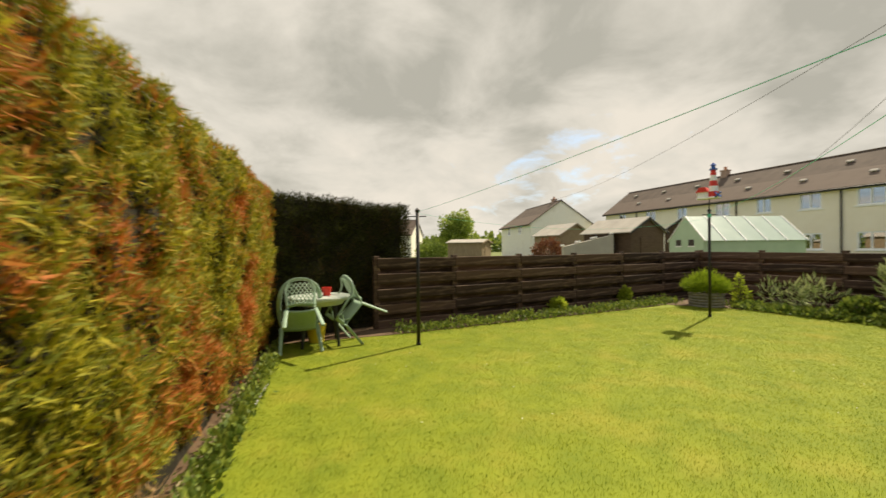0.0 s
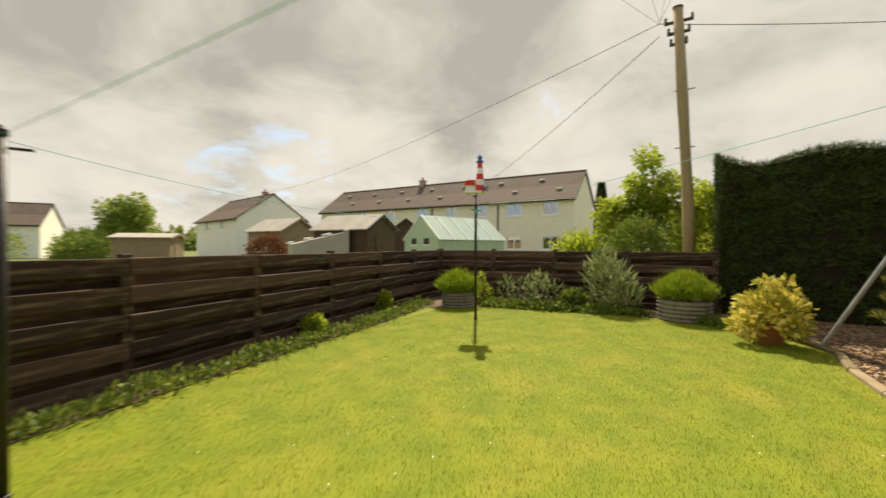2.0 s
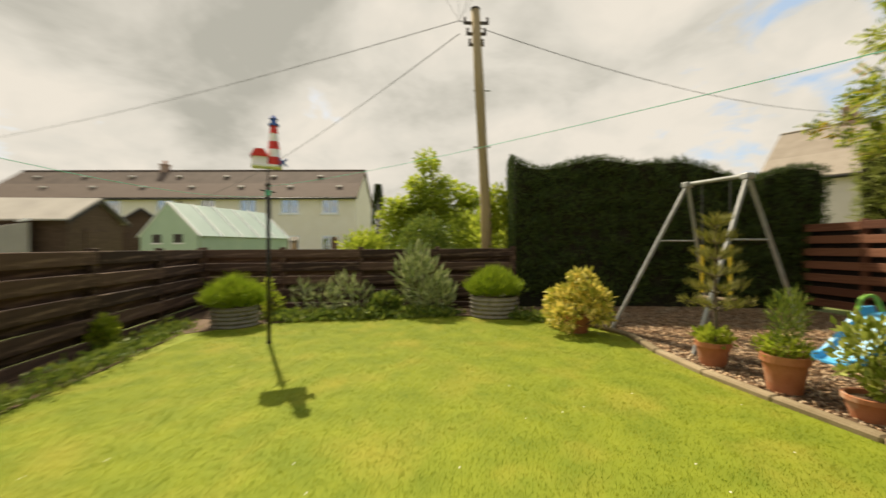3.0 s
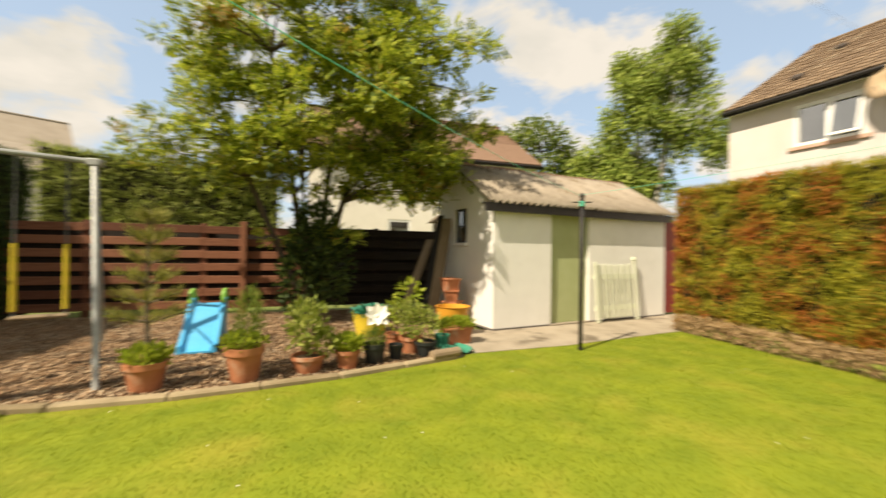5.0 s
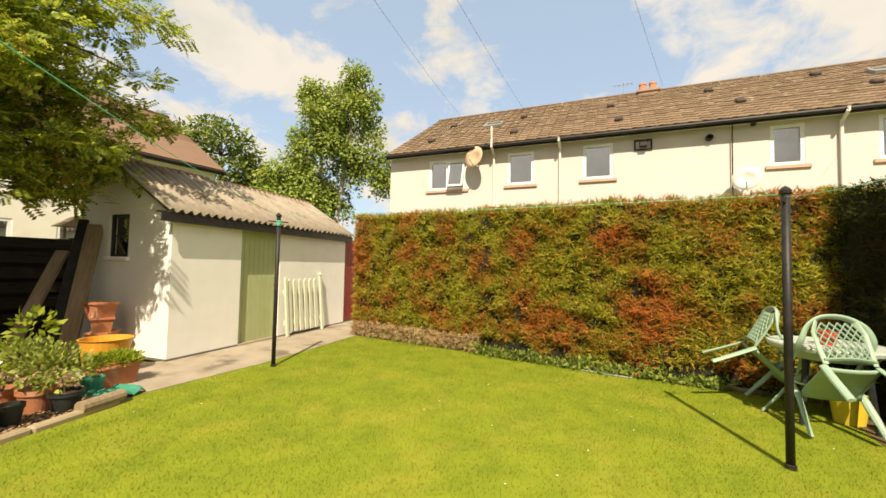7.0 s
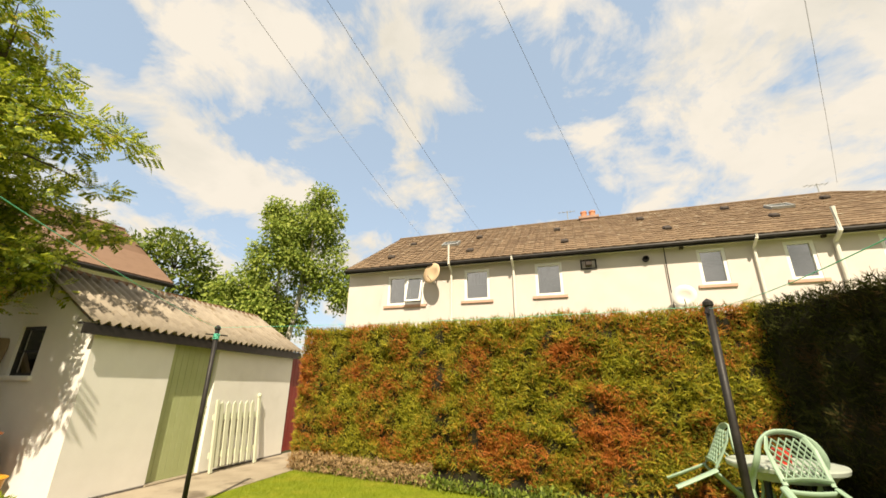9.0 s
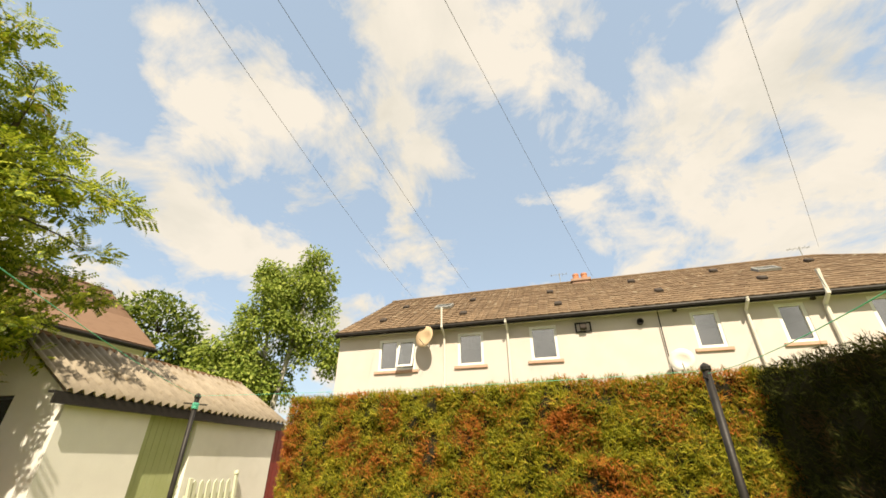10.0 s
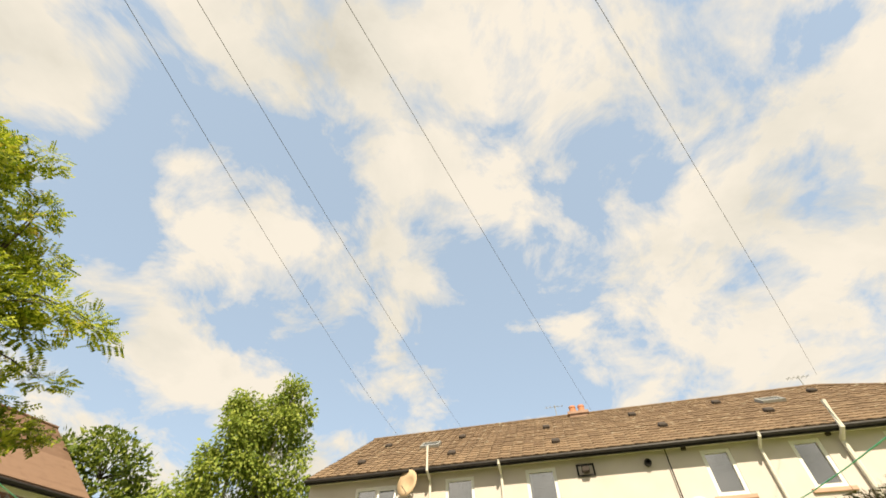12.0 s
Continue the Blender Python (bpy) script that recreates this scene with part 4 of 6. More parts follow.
    for (x0, z0, x1, z1, lights) in openings:
        f = 0.075
        bm = bmesh.new()
        box(bm, x0, 0.015, z0, x0 + f, 0.13, z1)
        box(bm, x1 - f, 0.015, z0, x1, 0.13, z1)
        box(bm, x0 + f, 0.015, z0, x1 - f, 0.13, z0 + f)
        box(bm, x0 + f, 0.015, z1 - f, x1 - f, 0.13, z1)
        for q in range(1, lights):
            xm = x0 + (x1 - x0) * q / lights
            box(bm, xm - 0.035, 0.015, z0 + f, xm + 0.035, 0.13, z1 - f)
        w = part("window", bm, M_UPVC, ob, "white framed window")
        part("pane", boxed(x0 + f, 0.06, z0 + f, x1 - f, 0.068, z1 - f), M_GLASS, w)
        part("sill", boxed(x0 - 0.10, -0.05, z0 - 0.085, x1 + 0.10, 0.012, z0, bevel=0.008), sills or M_SILL, w)
    for (cx, w, h, pots) in chimneys:
        bm = boxed(cx - w / 2, half - 0.25, ridge - 0.4, cx + w / 2, half + 0.25, ridge + h)
        box(bm, cx - w / 2 - 0.05, half - 0.30, ridge + h, cx + w / 2 + 0.05, half + 0.30, ridge + h + 0.09)
        c = part("chimney", bm, M_BRICK, ob)
        for q in range(pots):
            bm = lathe(bmesh.new(), [(0.12, 0), (0.11, 0.2), (0.125, 0.22), (0.12, 0.28), (0.08, 0.28), (0.08, 0.1)], 12, (cx - w / 2 + w * (q + 0.5) / pots, half, ridge + h + 0.09))
            part("chimney_pot", bm, M_POTCLAY, c)
    return ob


TERR = Matrix.Translation((-5.5, -2.76, 0)) @ Matrix.Rotation(math.atan2(0.996, -0.0899), 4, "Z")
terrace = house("terraced_house", TERR, 19.3, 7.8, 5.08, 7.50, M_CREAM, M_TILE, "cream rendered two-storey terraced house with brown tiled roof",
                [(1.41, 3.76, 2.62, 4.70, 2), (3.92, 3.78, 4.68, 4.72, 1), (6.0, 3.80, 6.74, 4.74, 1), (10.07, 3.84, 10.70, 4.78, 1), (11.93, 3.84, 12.54, 4.80, 1), (13.77, 3.86, 14.4, 4.80, 1)],
                rows=19, hip=True, tiles=True, overhang=0.26, chimneys=((7.85, 0.62, 0.0, 2),), verge=0.02)
far = house("terraced_house", Matrix.Translation((31.0, 35.4, 0)) @ Matrix.Rotation(math.atan2(-26.5, -0.6), 4, "Z"), 26.5, 6.6, 5.0, 7.35, M_FARWALL, M_TILE_D,
            "long white rendered terraced house with dark tiled roof",
            [(x, z, x + w, z + 1.05, 2) for x, w in ((2.0, 1.0), (5.5, 1.2), (9.0, 1.0), (12.5, 1.2), (15.6, 1.0), (18.3, 1.2), (21.2, 1.3), (24.1, 1.2)) for z in (1.1, 3.7)],
            rows=12, overhang=0.3, chimneys=((10.9, 0.5, 0.45, 1),), sills=M_WHITE)
house("detached_house", Matrix.Translation((26.75, 51.7, 0)) @ Matrix.Rotation(math.atan2(-0.97, -0.2), 4, "Z"), 12.0, 7.4, 4.2, 6.8, M_RENDER, M_TILE_D,
      "white gabled house with brown roof across the gardens", [(3.0, 3.0, 4.2, 4.0, 2), (7.5, 3.0, 8.7, 4.0, 2)], rows=8, chimneys=((10.0, 0.5, 0.3, 1),), sills=M_WHITE)
house("detached_house", Matrix.Translation((6, 66, 0)) @ Matrix.Rotation(math.atan2(-0.5, 0.86), 4, "Z"), 11.0, 7.4, 3.6, 6.0, M_RENDER, M_TILE_D,
      "distant white house with brown roof", [(3.0, 1.0, 4.4, 2.2, 2)], rows=8, chimneys=((3.0, 0.5, 0.4, 1),), sills=M_WHITE)
house("neighbour_house", Matrix.Translation((5.0, -8.75, 0)) @ Matrix.Rotation(math.pi, 4, "Z"), 8.3, 7.0, 4.75, 7.1, M_RENDER, M_TILE_R,
      "white rendered house with red-brown tiled roof behind the fence", [(2.6, 1.3, 3.4, 2.35, 1), (4.2, 1.3, 4.9, 2.35, 1)], rows=12, sills=M_WHITE)
house("neighbour_house", Matrix.Translation((21.5, -13.0, 0)) @ Matrix.Rotation(math.atan2(-0.53, -0.85), 4, "Z"), 7.6, 7.0, 4.6, 7.4, M_CREAM, M_SLATE,
      "cream house with pale tan roof and chimney", [], rows=10, chimneys=((2.6, 0.6, 0.7, 1),))


def on(local, parent_m):
    return parent_m @ Vector(local)


# ---- fittings of the terraced house ----
for s, z0, r, material, name in ((3.53, 0.0, 0.035, M_PIPE, "downpipe"), (5.40, 0.0, 0.035, M_PIPE, "downpipe"), (11.30, 0.0, 0.038, M_PIPE, "downpipe"), (12.92, 0.0, 0.052, M_PIPE, "soil_pipe"), (9.33, 0.0, 0.014, M_BLACK, "cable")):
    top = 5.45 if s in (3.53, 12.92) else 4.93
    pts = [(s, -0.07, z0), (s, -0.07, 4.6), (s, -0.09, 4.7)]
    pts += [(s, -0.36, 4.85), (s, -0.36, top)] if r > 0.02 else [(s, -0.07, 5.0)]
    part(name, tube(bmesh.new(), pts, r, 8), material, terrace, "cream painted pipe" if r > 0.02 else "dark cable")
for s, z, r, tilt, material in ((3.05, 4.58, 0.32, 0.4, M_DISH), (9.55, 3.50, 0.28, 0.3, M_PIPE)):
    dish = part("satellite_dish", lathe(bmesh.new(), [(0.02, 0.0), (r * 0.5, 0.025), (r, 0.10), (r, 0.115), (r * 0.5, 0.045), (0.01, 0.02)], 28), material, terrace, "round satellite dish on the wall", True)
    dish.matrix_local = Matrix.Translation((s, -0.30, z)) @ Matrix.Rotation(radians(-22), 4, "Z") @ Matrix.Rotation(radians(80), 4, "X")
    part("bracket", tube(bmesh.new(), [(s, 0.0, z - 0.15), (s, -0.2, z - 0.15), (s, -0.29, z)], 0.018, 6), M_GALV, terrace)
    part("arm", tube(bmesh.new(), [(s, -0.3, z - r * 0.9), (s - 0.1, -0.62, z - 0.1)], 0.012, 6), M_GALV, terrace)
bm = bmesh.new()
for q in ((7.24, -0.03, 4.46, 7.66, 0.0, 4.50), (7.24, -0.03, 4.70, 7.66, 0.0, 4.74), (7.24, -0.03, 4.50, 7.28, 0.0, 4.70), (7.62, -0.03, 4.50, 7.66, 0.0, 4.70)):
    box(bm, *q)
part("flue_frame", bm, M_BLACK, terrace)
part("flue", boxed(7.36, -0.16, 4.53, 7.54, 0.0, 4.67, bevel=0.02), M_FELT, terrace, "boiler flue in a dark frame")
bm = lathe(bmesh.new(), [(0.08, 0), (0.08, 0.10), (0.05, 0.11), (0.05, 0.02)], 14)
o = part("vent", bm, M_BLACK, terrace, "round black wall vent")
o.matrix_local = Matrix.Translation((8.88, 0.0, 4.62)) @ Matrix.Rotation(radians(90), 4, "X")
for s, z in ((6.85, 4.92), (9.75, 4.86), (12.75, 4.86)):
    part("sensor", boxed(s - 0.05, -0.08, z - 0.05, s + 0.05, 0.0, z + 0.05, bevel=0.012), M_FELT, terrace)
# curtains and blinds behind the panes
for x0, z0, x1, z1 in ((1.46, 3.80, 1.75, 4.66), (3.97, 4.28, 4.63, 4.68), (6.04, 3.84, 6.12, 4.70), (10.12, 4.5, 10.66, 4.74)):
    bm = bmesh.new()
    n = 24
    va = [bm.verts.new((x0 + (x1 - x0) * i / n, 0.22 + 0.012 * math.sin(i * 1.7), z0)) for i in range(n + 1)]
    vb = [bm.verts.new((x0 + (x1 - x0) * i / n, 0.22 + 0.012 * math.sin(i * 1.7), z1)) for i in range(n + 1)]
    for i in range(n):
        bm.faces.new((va[i], va[i + 1], vb[i + 1], vb[i]))
    part("curtain", bm, M_CURTAIN, terrace, "pale curtain behind the glass")
# open casement of the first window
cas = part("open_casement", bmesh.new(), M_UPVC, terrace, "white casement standing ajar")
bm = bmesh.new()
for q in ((0, 0, 0, 0.05, 0.04, 0.82), (0.47, 0, 0, 0.52, 0.04, 0.82), (0.05, 0, 0, 0.47, 0.04, 0.05), (0.05, 0, 0.77, 0.47, 0.04, 0.82)):
    box(bm, *q)
bm.to_mesh(cas.data)
bm.free()
cas.matrix_local = Matrix.Translation((2.07, 0.02, 3.82)) @ Matrix.Translation((0, 0, 0.80)) @ Matrix.Rotation(radians(-14), 4, "X") @ Matrix.Translation((0, -0.03, -0.82))
part("pane", boxed(0.05, 0.016, 0.05, 0.47, 0.022, 0.77), M_GLASS, cas)
SL = (7.50 - 5.08) / 3.9
for s, b in ((1.18, 0.62), (1.27, 2.35), (3.89, 2.39), (3.97, 0.55), (6.68, 2.35), (6.89, 0.58), (9.4, 2.68), (9.76, 0.99), (12.0, 2.96), (12.5, 1.26), (14.7, 3.0), (15.4, 1.1)):
    bm = boxed(-0.11, -0.10, -0.02, 0.11, 0.12, 0.09, bevel=0.03)
    o = part("roof_vent", bm, M_FELT, terrace, "dark tile vent")
    o.matrix_local = Matrix.Translation((s, b, 5.08 + b * SL + 0.08)) @ Matrix.Rotation(math.atan(SL), 4, "X")
for s, b in ((2.98, 1.75), (13.2, 2.4)):
    bm = bmesh.new()
    for q in ((-0.3, -0.25, 0, -0.25, 0.25, 0.08), (0.25, -0.25, 0, 0.3, 0.25, 0.08), (-0.25, -0.25, 0, 0.25, -0.2, 0.08), (-0.25, 0.2, 0, 0.25, 0.25, 0.08)):
        box(bm, *q)
    o = part("rooflight", bm, M_GALV, terrace, "small metal-framed rooflight")
    o.matrix_local = Matrix.Translation((s, b, 5.08 + b * SL + 0.08)) @ Matrix.Rotation(math.atan(SL), 4, "X")
    part("pane", boxed(-0.25, -0.2, 0.05, 0.25, 0.2, 0.058), M_GLASS, o)
for s, h in ((7.1, 0.55), (15.1, 0.5)):
    bm = tube(bmesh.new(), [(s, 3.9, 7.3), (s, 3.9, 7.45 + h)], 0.015, 6)
    for k in range(5):
        tube(bm, [(s - 0.3 + 0.14 * k, 3.9 - 0.12, 7.4 + h), (s - 0.3 + 0.14 * k, 3.9 + 0.12, 7.4 + h)], 0.006, 5)
    tube(bm, [(s - 0.38, 3.9, 7.4 + h), (s + 0.3, 3.9, 7.4 + h)], 0.008, 5)
    part("aerial", bm, M_GALV, terrace, "thin television aerial on the ridge")
# pale vents on the far terrace's roof
SLF = (7.35 - 5.0) / 3.3
for k in range(14):
    s, b = 2.0 + 1.78 * k, (0.9 if k % 2 else 2.3)
    o = part("roof_vent", boxed(-0.22, -0.12, 0, 0.22, 0.12, 0.10, bevel=0.03), M_PALEROOF, far, "pale roof vent")
    o.matrix_local = Matrix.Translation((s, b, 5.0 + b * SLF + 0.08)) @ Matrix.Rotation(math.atan(SLF), 4, "X")
for s in (4.4, 14.2, 20.5):
    part("downpipe", tube(bmesh.new(), [(s, -0.08, 0.0), (s, -0.08, 4.8)], 0.05, 8), M_BLACK, far)


# ---- far gardens ----
def small_shed(name, m, w, d, eave, ridge, wall_mat, roof_mat, label, door=True):
    """Gable to the front; x across, y to the back."""
    ob = empty(name, m, label, "shed")
    bm = side_prism(bmesh.new(), [(-w / 2, 0), (w / 2, 0), (w / 2, eave), (0, ridge), (-w / 2, eave)], 0, d)
    part("body", bm, wall_mat, ob)
    k = (ridge - eave) / (w / 2)
    for s in (-1, 1):
        bm = bmesh.new()
        side_prism(bm, [(0, ridge + 0.03), (s * (w / 2 + 0.15), eave - 0.15 * k + 0.03), (s * (w / 2 + 0.15), eave - 0.15 * k + 0.07), (0, ridge + 0.07)], -0.12, d + 0.12)
        part("roof", bm, roof_mat, ob)
    bm = bmesh.new()
    for s in (-1, 1):
        side_prism(bm, [(0, ridge - 0.05), (s * (w / 2 + 0.15), eave - 0.15 * k - 0.05), (s * (w / 2 + 0.15), eave - 0.15 * k + 0.03), (0, ridge + 0.03)], -0.14, -0.12)
    part("bargeboard", bm, M_BLACK if wall_mat is M_BROWNSHED else wall_mat, ob)
    if door:
        part("door", boxed(-0.38, -0.03, 0.05, 0.38, 0.0, 1.75, bevel=0.01), wall_mat, ob)
    return ob


def facing(x, y, tx=0.4, ty=2.0, turn=0):
    """A pose on the ground whose front looks back at a point of the lawn."""
    return Matrix.Translation((x, y, 0)) @ Matrix.Rotation(math.atan2(ty - y, tx - x) + math.pi / 2 + radians(turn), 4, "Z")


sh = small_shed("brown_shed", facing(12.55, 12.25, turn=52), 1.75, 2.6, 2.0, 2.52, M_BROWNSHED, M_PALEROOF, "dark brown wooden shed with pale roof")
frame_m = facing(10.75, 13.2, turn=10)
cf = empty("glazed_lean_to", frame_m, "pale glazed lean-to beside the brown shed", "lean-to")
part("body", side_prism(bmesh.new(), [(-1.15, 0), (0.75, 0), (0.75, 1.9), (-1.15, 1.42)], 0, 1.6), M_PALEROOF, cf)
bm = bmesh.new()
for k in range(4):
    side_prism(bm, [(-1.2 + 0.62 * k, 1.44 + 0.157 * k), (-1.12 + 0.62 * k, 1.46 + 0.157 * k), (-1.12 + 0.62 * k, 1.52 + 0.157 * k), (-1.2 + 0.62 * k, 1.50 + 0.157 * k)], -0.1, 1.7)
part("glazing_bars", bm, M_WHITE, cf)
small_shed("lean_to_shed", facing(15.6, 13.3), 1.3, 1.6, 2.1, 2.6, M_BROWNSHED, M_PALEROOF, "small dark lean-to shed")
small_shed("timber_shed", facing(14.3, 18.9, turn=40), 2.1, 2.6, 2.1, 2.70, M_WOOD, M_PALEROOF, "weathered timber shed with pale roof")
small_shed("timber_shed", facing(11.9, 25.6, turn=70), 1.8, 2.6, 1.75, 1.95, M_WOOD, M_PALEROOF, "low timber shed with flat pale roof")
gh = empty("greenhouse", facing(11.75, 9.95, turn=-52), "mint green greenhouse with a glazed roof", "greenhouse")
GW, GD, GE, GR = 1.75, 3.3, 1.62, 2.38
part("gable", side_prism(bmesh.new(), [(-GW / 2, 0), (GW / 2, 0), (GW / 2, GE), (0, GR), (-GW / 2, GE)], 0, 0.05), M_MINT, gh, "mint green boarded gable")
part("gable", side_prism(bmesh.new(), [(-GW / 2, 0), (GW / 2, 0), (GW / 2, GE), (0, GR), (-GW / 2, GE)], GD - 0.05, GD), M_MINT, gh)
for s in (-1, 1):
    part("side_wall", boxed(s * GW / 2 - 0.03, 0.05, 0, s * GW / 2 + 0.03, GD - 0.05, GE - 0.02), M_MINT, gh)
    bm = bmesh.new()
    for k in range(6):
        y = GD * k / 5 - 0.02
        side_prism(bm, [(0, GR), (s * (GW / 2 + 0.08), GE - 0.07), (s * (GW / 2 + 0.08), GE - 0.03), (0, GR + 0.04)], y, y + 0.04)
    part("roof_bars", bm, M_WHITE, gh)
    bm = side_prism(bmesh.new(), [(0, GR + 0.012), (s * (GW / 2 + 0.07), GE - 0.05), (s * (GW / 2 + 0.07), GE - 0.044), (0, GR + 0.018)], 0, GD)
    part("pane", bm, M_GHSHEET, gh, "pale translucent roof sheet")
for x in (-0.35, 0.3):
    part("vent_window", boxed(x - 0.13, -0.012, 1.42, x + 0.13, 0.0, 1.62), M_FELT, gh)
    part("window_frame", boxed(x - 0.17, -0.008, 1.38, x + 0.17, 0.0, 1.42), M_WHITE, gh)


# ---- trees ----
def limb_points(a, b, bend, n=5):
    a, b, bend = Vector(a), Vector(b), Vector(bend)
    return [a.lerp(b, t) + bend * math.sin(math.pi * t) for t in [k / n for k in range(n + 1)]]


def broad_tree(name, base, stems, clusters, leaves_each, leaf_size, material, bark, label, seed, template, trunk_r, droop=0.0, flat=0.6):
    """A tapered trunk or stems, limbs to every leaf cluster, and clusters of leaves. clusters: (x, y, z, radius) in the world."""
    ob = empty(name, Matrix.Translation(base), label, "tree")
    b0 = Vector(base)
    rng = np.random.default_rng(seed)
    spine = []
    bm = bmesh.new()
    for s in stems:
        pts = limb_points((0.08 * math.cos(len(spine)), 0.08 * math.sin(len(spine)), 0), Vector(s) - b0, (0.12 * math.cos(seed + len(spine)), 0.12 * math.sin(seed + len(spine)), 0.0), 7)
        tube(bm, pts, [trunk_r * (1 - 0.8 * k / 7) for k in range(8)], 8)
        spine += pts[2:]
    part("trunk", bm, bark, ob)
    bm = bmesh.new()
    P_, D_ = [], []
    for (cx, cy, cz, cr) in clusters:
        c = Vector((cx, cy, cz)) - b0
        near = min(spine, key=lambda q: (q - c).length + (0.6 * max(0, q.z - c.z)))
        tube(bm, limb_points(near, c, (0, 0, 0.08 * (c - near).length), 4), [0.028, 0.022, 0.016, 0.010, 0.005], 5)
        if template is PINNATE:
            part("limb", bm, bark, ob)
            bm = bmesh.new()
        n = int(leaves_each * (cr / 0.5) ** 2 * (0.7 + 0.6 * rng.random()))
        d = rng.normal(size=(n, 3))
        d /= np.linalg.norm(d, axis=1, keepdims=True)
        rad = rng.random((n, 1)) ** 0.45
        P_.append(np.array(c) + d * rad * cr * np.array([1, 1, flat]) - np.array([0, 0, droop]) * rad * rng.random((n, 1)))
        D_.append(d * np.array([1, 1, 0.4]) + rng.normal(0, 0.45, (n, 3)) + np.array([0, 0, 0.12 - droop]))
    if template is not PINNATE:
        part("twig_mass", bm, bark, ob)["kind"] = "stuff"
    else:
        bm.free()
    P_, D_ = np.concatenate(P_), np.concatenate(D_)
    keep = P_[:, 2] > 0.05
    scatter("crown", P_[keep], D_[keep], leaf_size * (0.65 + 0.7 * rng.random(keep.sum())), template, material, ob, seed, facing=np.array([0.35, 0.2, 0.85]))
    return ob


def clusters_in(rng, boxes, n, r0, r1):
    """Cluster places spread through ellipsoids (x, y, z, rx, ry, rz), away from their middles."""
    w = np.array([b[3] * b[4] * b[5] for b in boxes])
    out = []
    while len(out) < n:
        b = boxes[rng.choice(len(boxes), p=w / w.sum())]
        d = rng.normal(size=3)
        d /= np.linalg.norm(d)
        q = np.array(b[:3]) + d * np.array(b[3:]) * (0.45 + 0.55 * rng.random() ** 0.7)
        out.append((*q, r0 + (r1 - r0) * rng.random()))
    return out


rng = np.random.default_rng(11)
cl = clusters_in(rng, [(4.9, -2.6, 5.0, 2.3, 1.8, 2.3), (3.0, -2.2, 4.4, 1.6, 1.3, 1.3), (6.2, -2.6, 3.4, 1.2, 1.2, 1.1), (4.6, -2.2, 3.4, 2.2, 1.6, 1.1), (2.4, -2.4, 3.1, 1.2, 0.9, 0.8), (3.5, -2.3, 2.6, 1.1, 0.9, 0.5), (5.0, -2.8, 1.7, 0.9, 0.7, 0.7), (2.5, -1.6, 3.1, 0.8, 0.6, 0.75), (2.9, -1.7, 4.2, 0.9, 0.6, 0.8), (3.8, -1.8, 2.5, 0.9, 0.6, 0.4), (3.5, -1.3, 3.2, 1.0, 0.6, 0.8), (3.1, -1.4, 4.0, 0.8, 0.6, 0.6), (4.0, -1.2, 3.4, 0.9, 0.6, 0.8), (3.4, -1.9, 2.9, 0.8, 0.5, 0.5), (6.7, -2.4, 2.7, 0.9, 0.8, 0.6), (6.9, -2.4, 3.7, 0.4, 0.6, 0.3), (3.0, -2.2, 2.35, 0.9, 0.5, 0.3), (4.9, -2.5, 2.35, 1.1, 0.7, 0.45), (6.2, -2.5, 2.4, 0.8, 0.6, 0.35), (5.8, -2.4, 4.5, 0.6, 0.8, 0.5), (2.9, -1.9, 2.75, 1.0, 0.7, 0.35), (3.4, -2.0, 2.5, 0.9, 0.6, 0.35), (2.9, -1.9, 2.75, 1.0, 0.7, 0.35), (3.4, -2.0, 2.5, 0.9, 0.6, 0.35)], 290, 0.20, 0.42)
cl += clusters_in(rng, [(4.1, -0.75, 3.9, 0.75, 0.5, 0.5)], 5, 0.3, 0.45)
broad_tree("rowan_tree", (4.75, -2.75, 0.0), [(5.0, -2.6, 6.2), (3.4, -2.3, 5.0), (6.6, -2.7, 4.4), (4.2, -3.2, 5.6), (5.6, -1.9, 5.2)], cl, 110, 0.175, M_ROWAN, M_BARK,
           "leafy rowan tree with several stems in the bark bed", 12, PINNATE, 0.075, 0.05, 0.36)
shrub("shade_shrub", [(0, 0, 1.25, 0.42, 0.4, 0.62), (0.25, 0.05, 0.75, 0.35, 0.35, 0.6), (-0.25, 0, 0.9, 0.36, 0.34, 0.6), (0.0, 0, 1.75, 0.34, 0.3, 0.35)], 2600, 0.10, M_DARKLEAF, Matrix.Translation((4.75, -2.35, 0.02)), "dark green shrub at the foot of the rowan", seed=61, upward=0.3, stems=6)
rng = np.random.default_rng(13)
cl = clusters_in(rng, [(-6.6, -7.4, 6.4, 1.3, 1.3, 2.6), (-7.7, -6.2, 7.2, 0.9, 0.9, 2.7), (-6.2, -7.8, 4.0, 1.9, 1.6, 1.6), (-8.2, -5.5, 5.4, 0.8, 0.8, 1.3)], 120, 0.4, 0.65)
broad_tree("birch_tree", (-7.0, -7.0, 0.0), [(-6.6, -7.4, 8.6), (-7.7, -6.2, 9.4)], cl, 290, 0.15, M_BIRCH, M_BIRCHBARK, "tall drooping birch tree behind the shed", 14, LEAF, 0.14, 0.5, 0.9)
rng = np.random.default_rng(15)
cl = clusters_in(rng, [(-5.3, -11.6, 5.6, 2.0, 1.6, 1.9), (-3.9, -12.8, 5.2, 1.4, 1.4, 1.5), (-6.6, -10.4, 4.6, 1.5, 1.4, 1.6)], 70, 0.45, 0.75)
broad_tree("garden_tree", (-5.3, -11.6, 0.0), [(-5.3, -11.6, 6.0), (-4.2, -12.4, 5.0)], cl, 110, 0.20, M_GARDEN, M_BARK, "bushy green tree beside the neighbouring house", 16, LEAF, 0.12, 0.1, 0.9)
rng = np.random.default_rng(17)
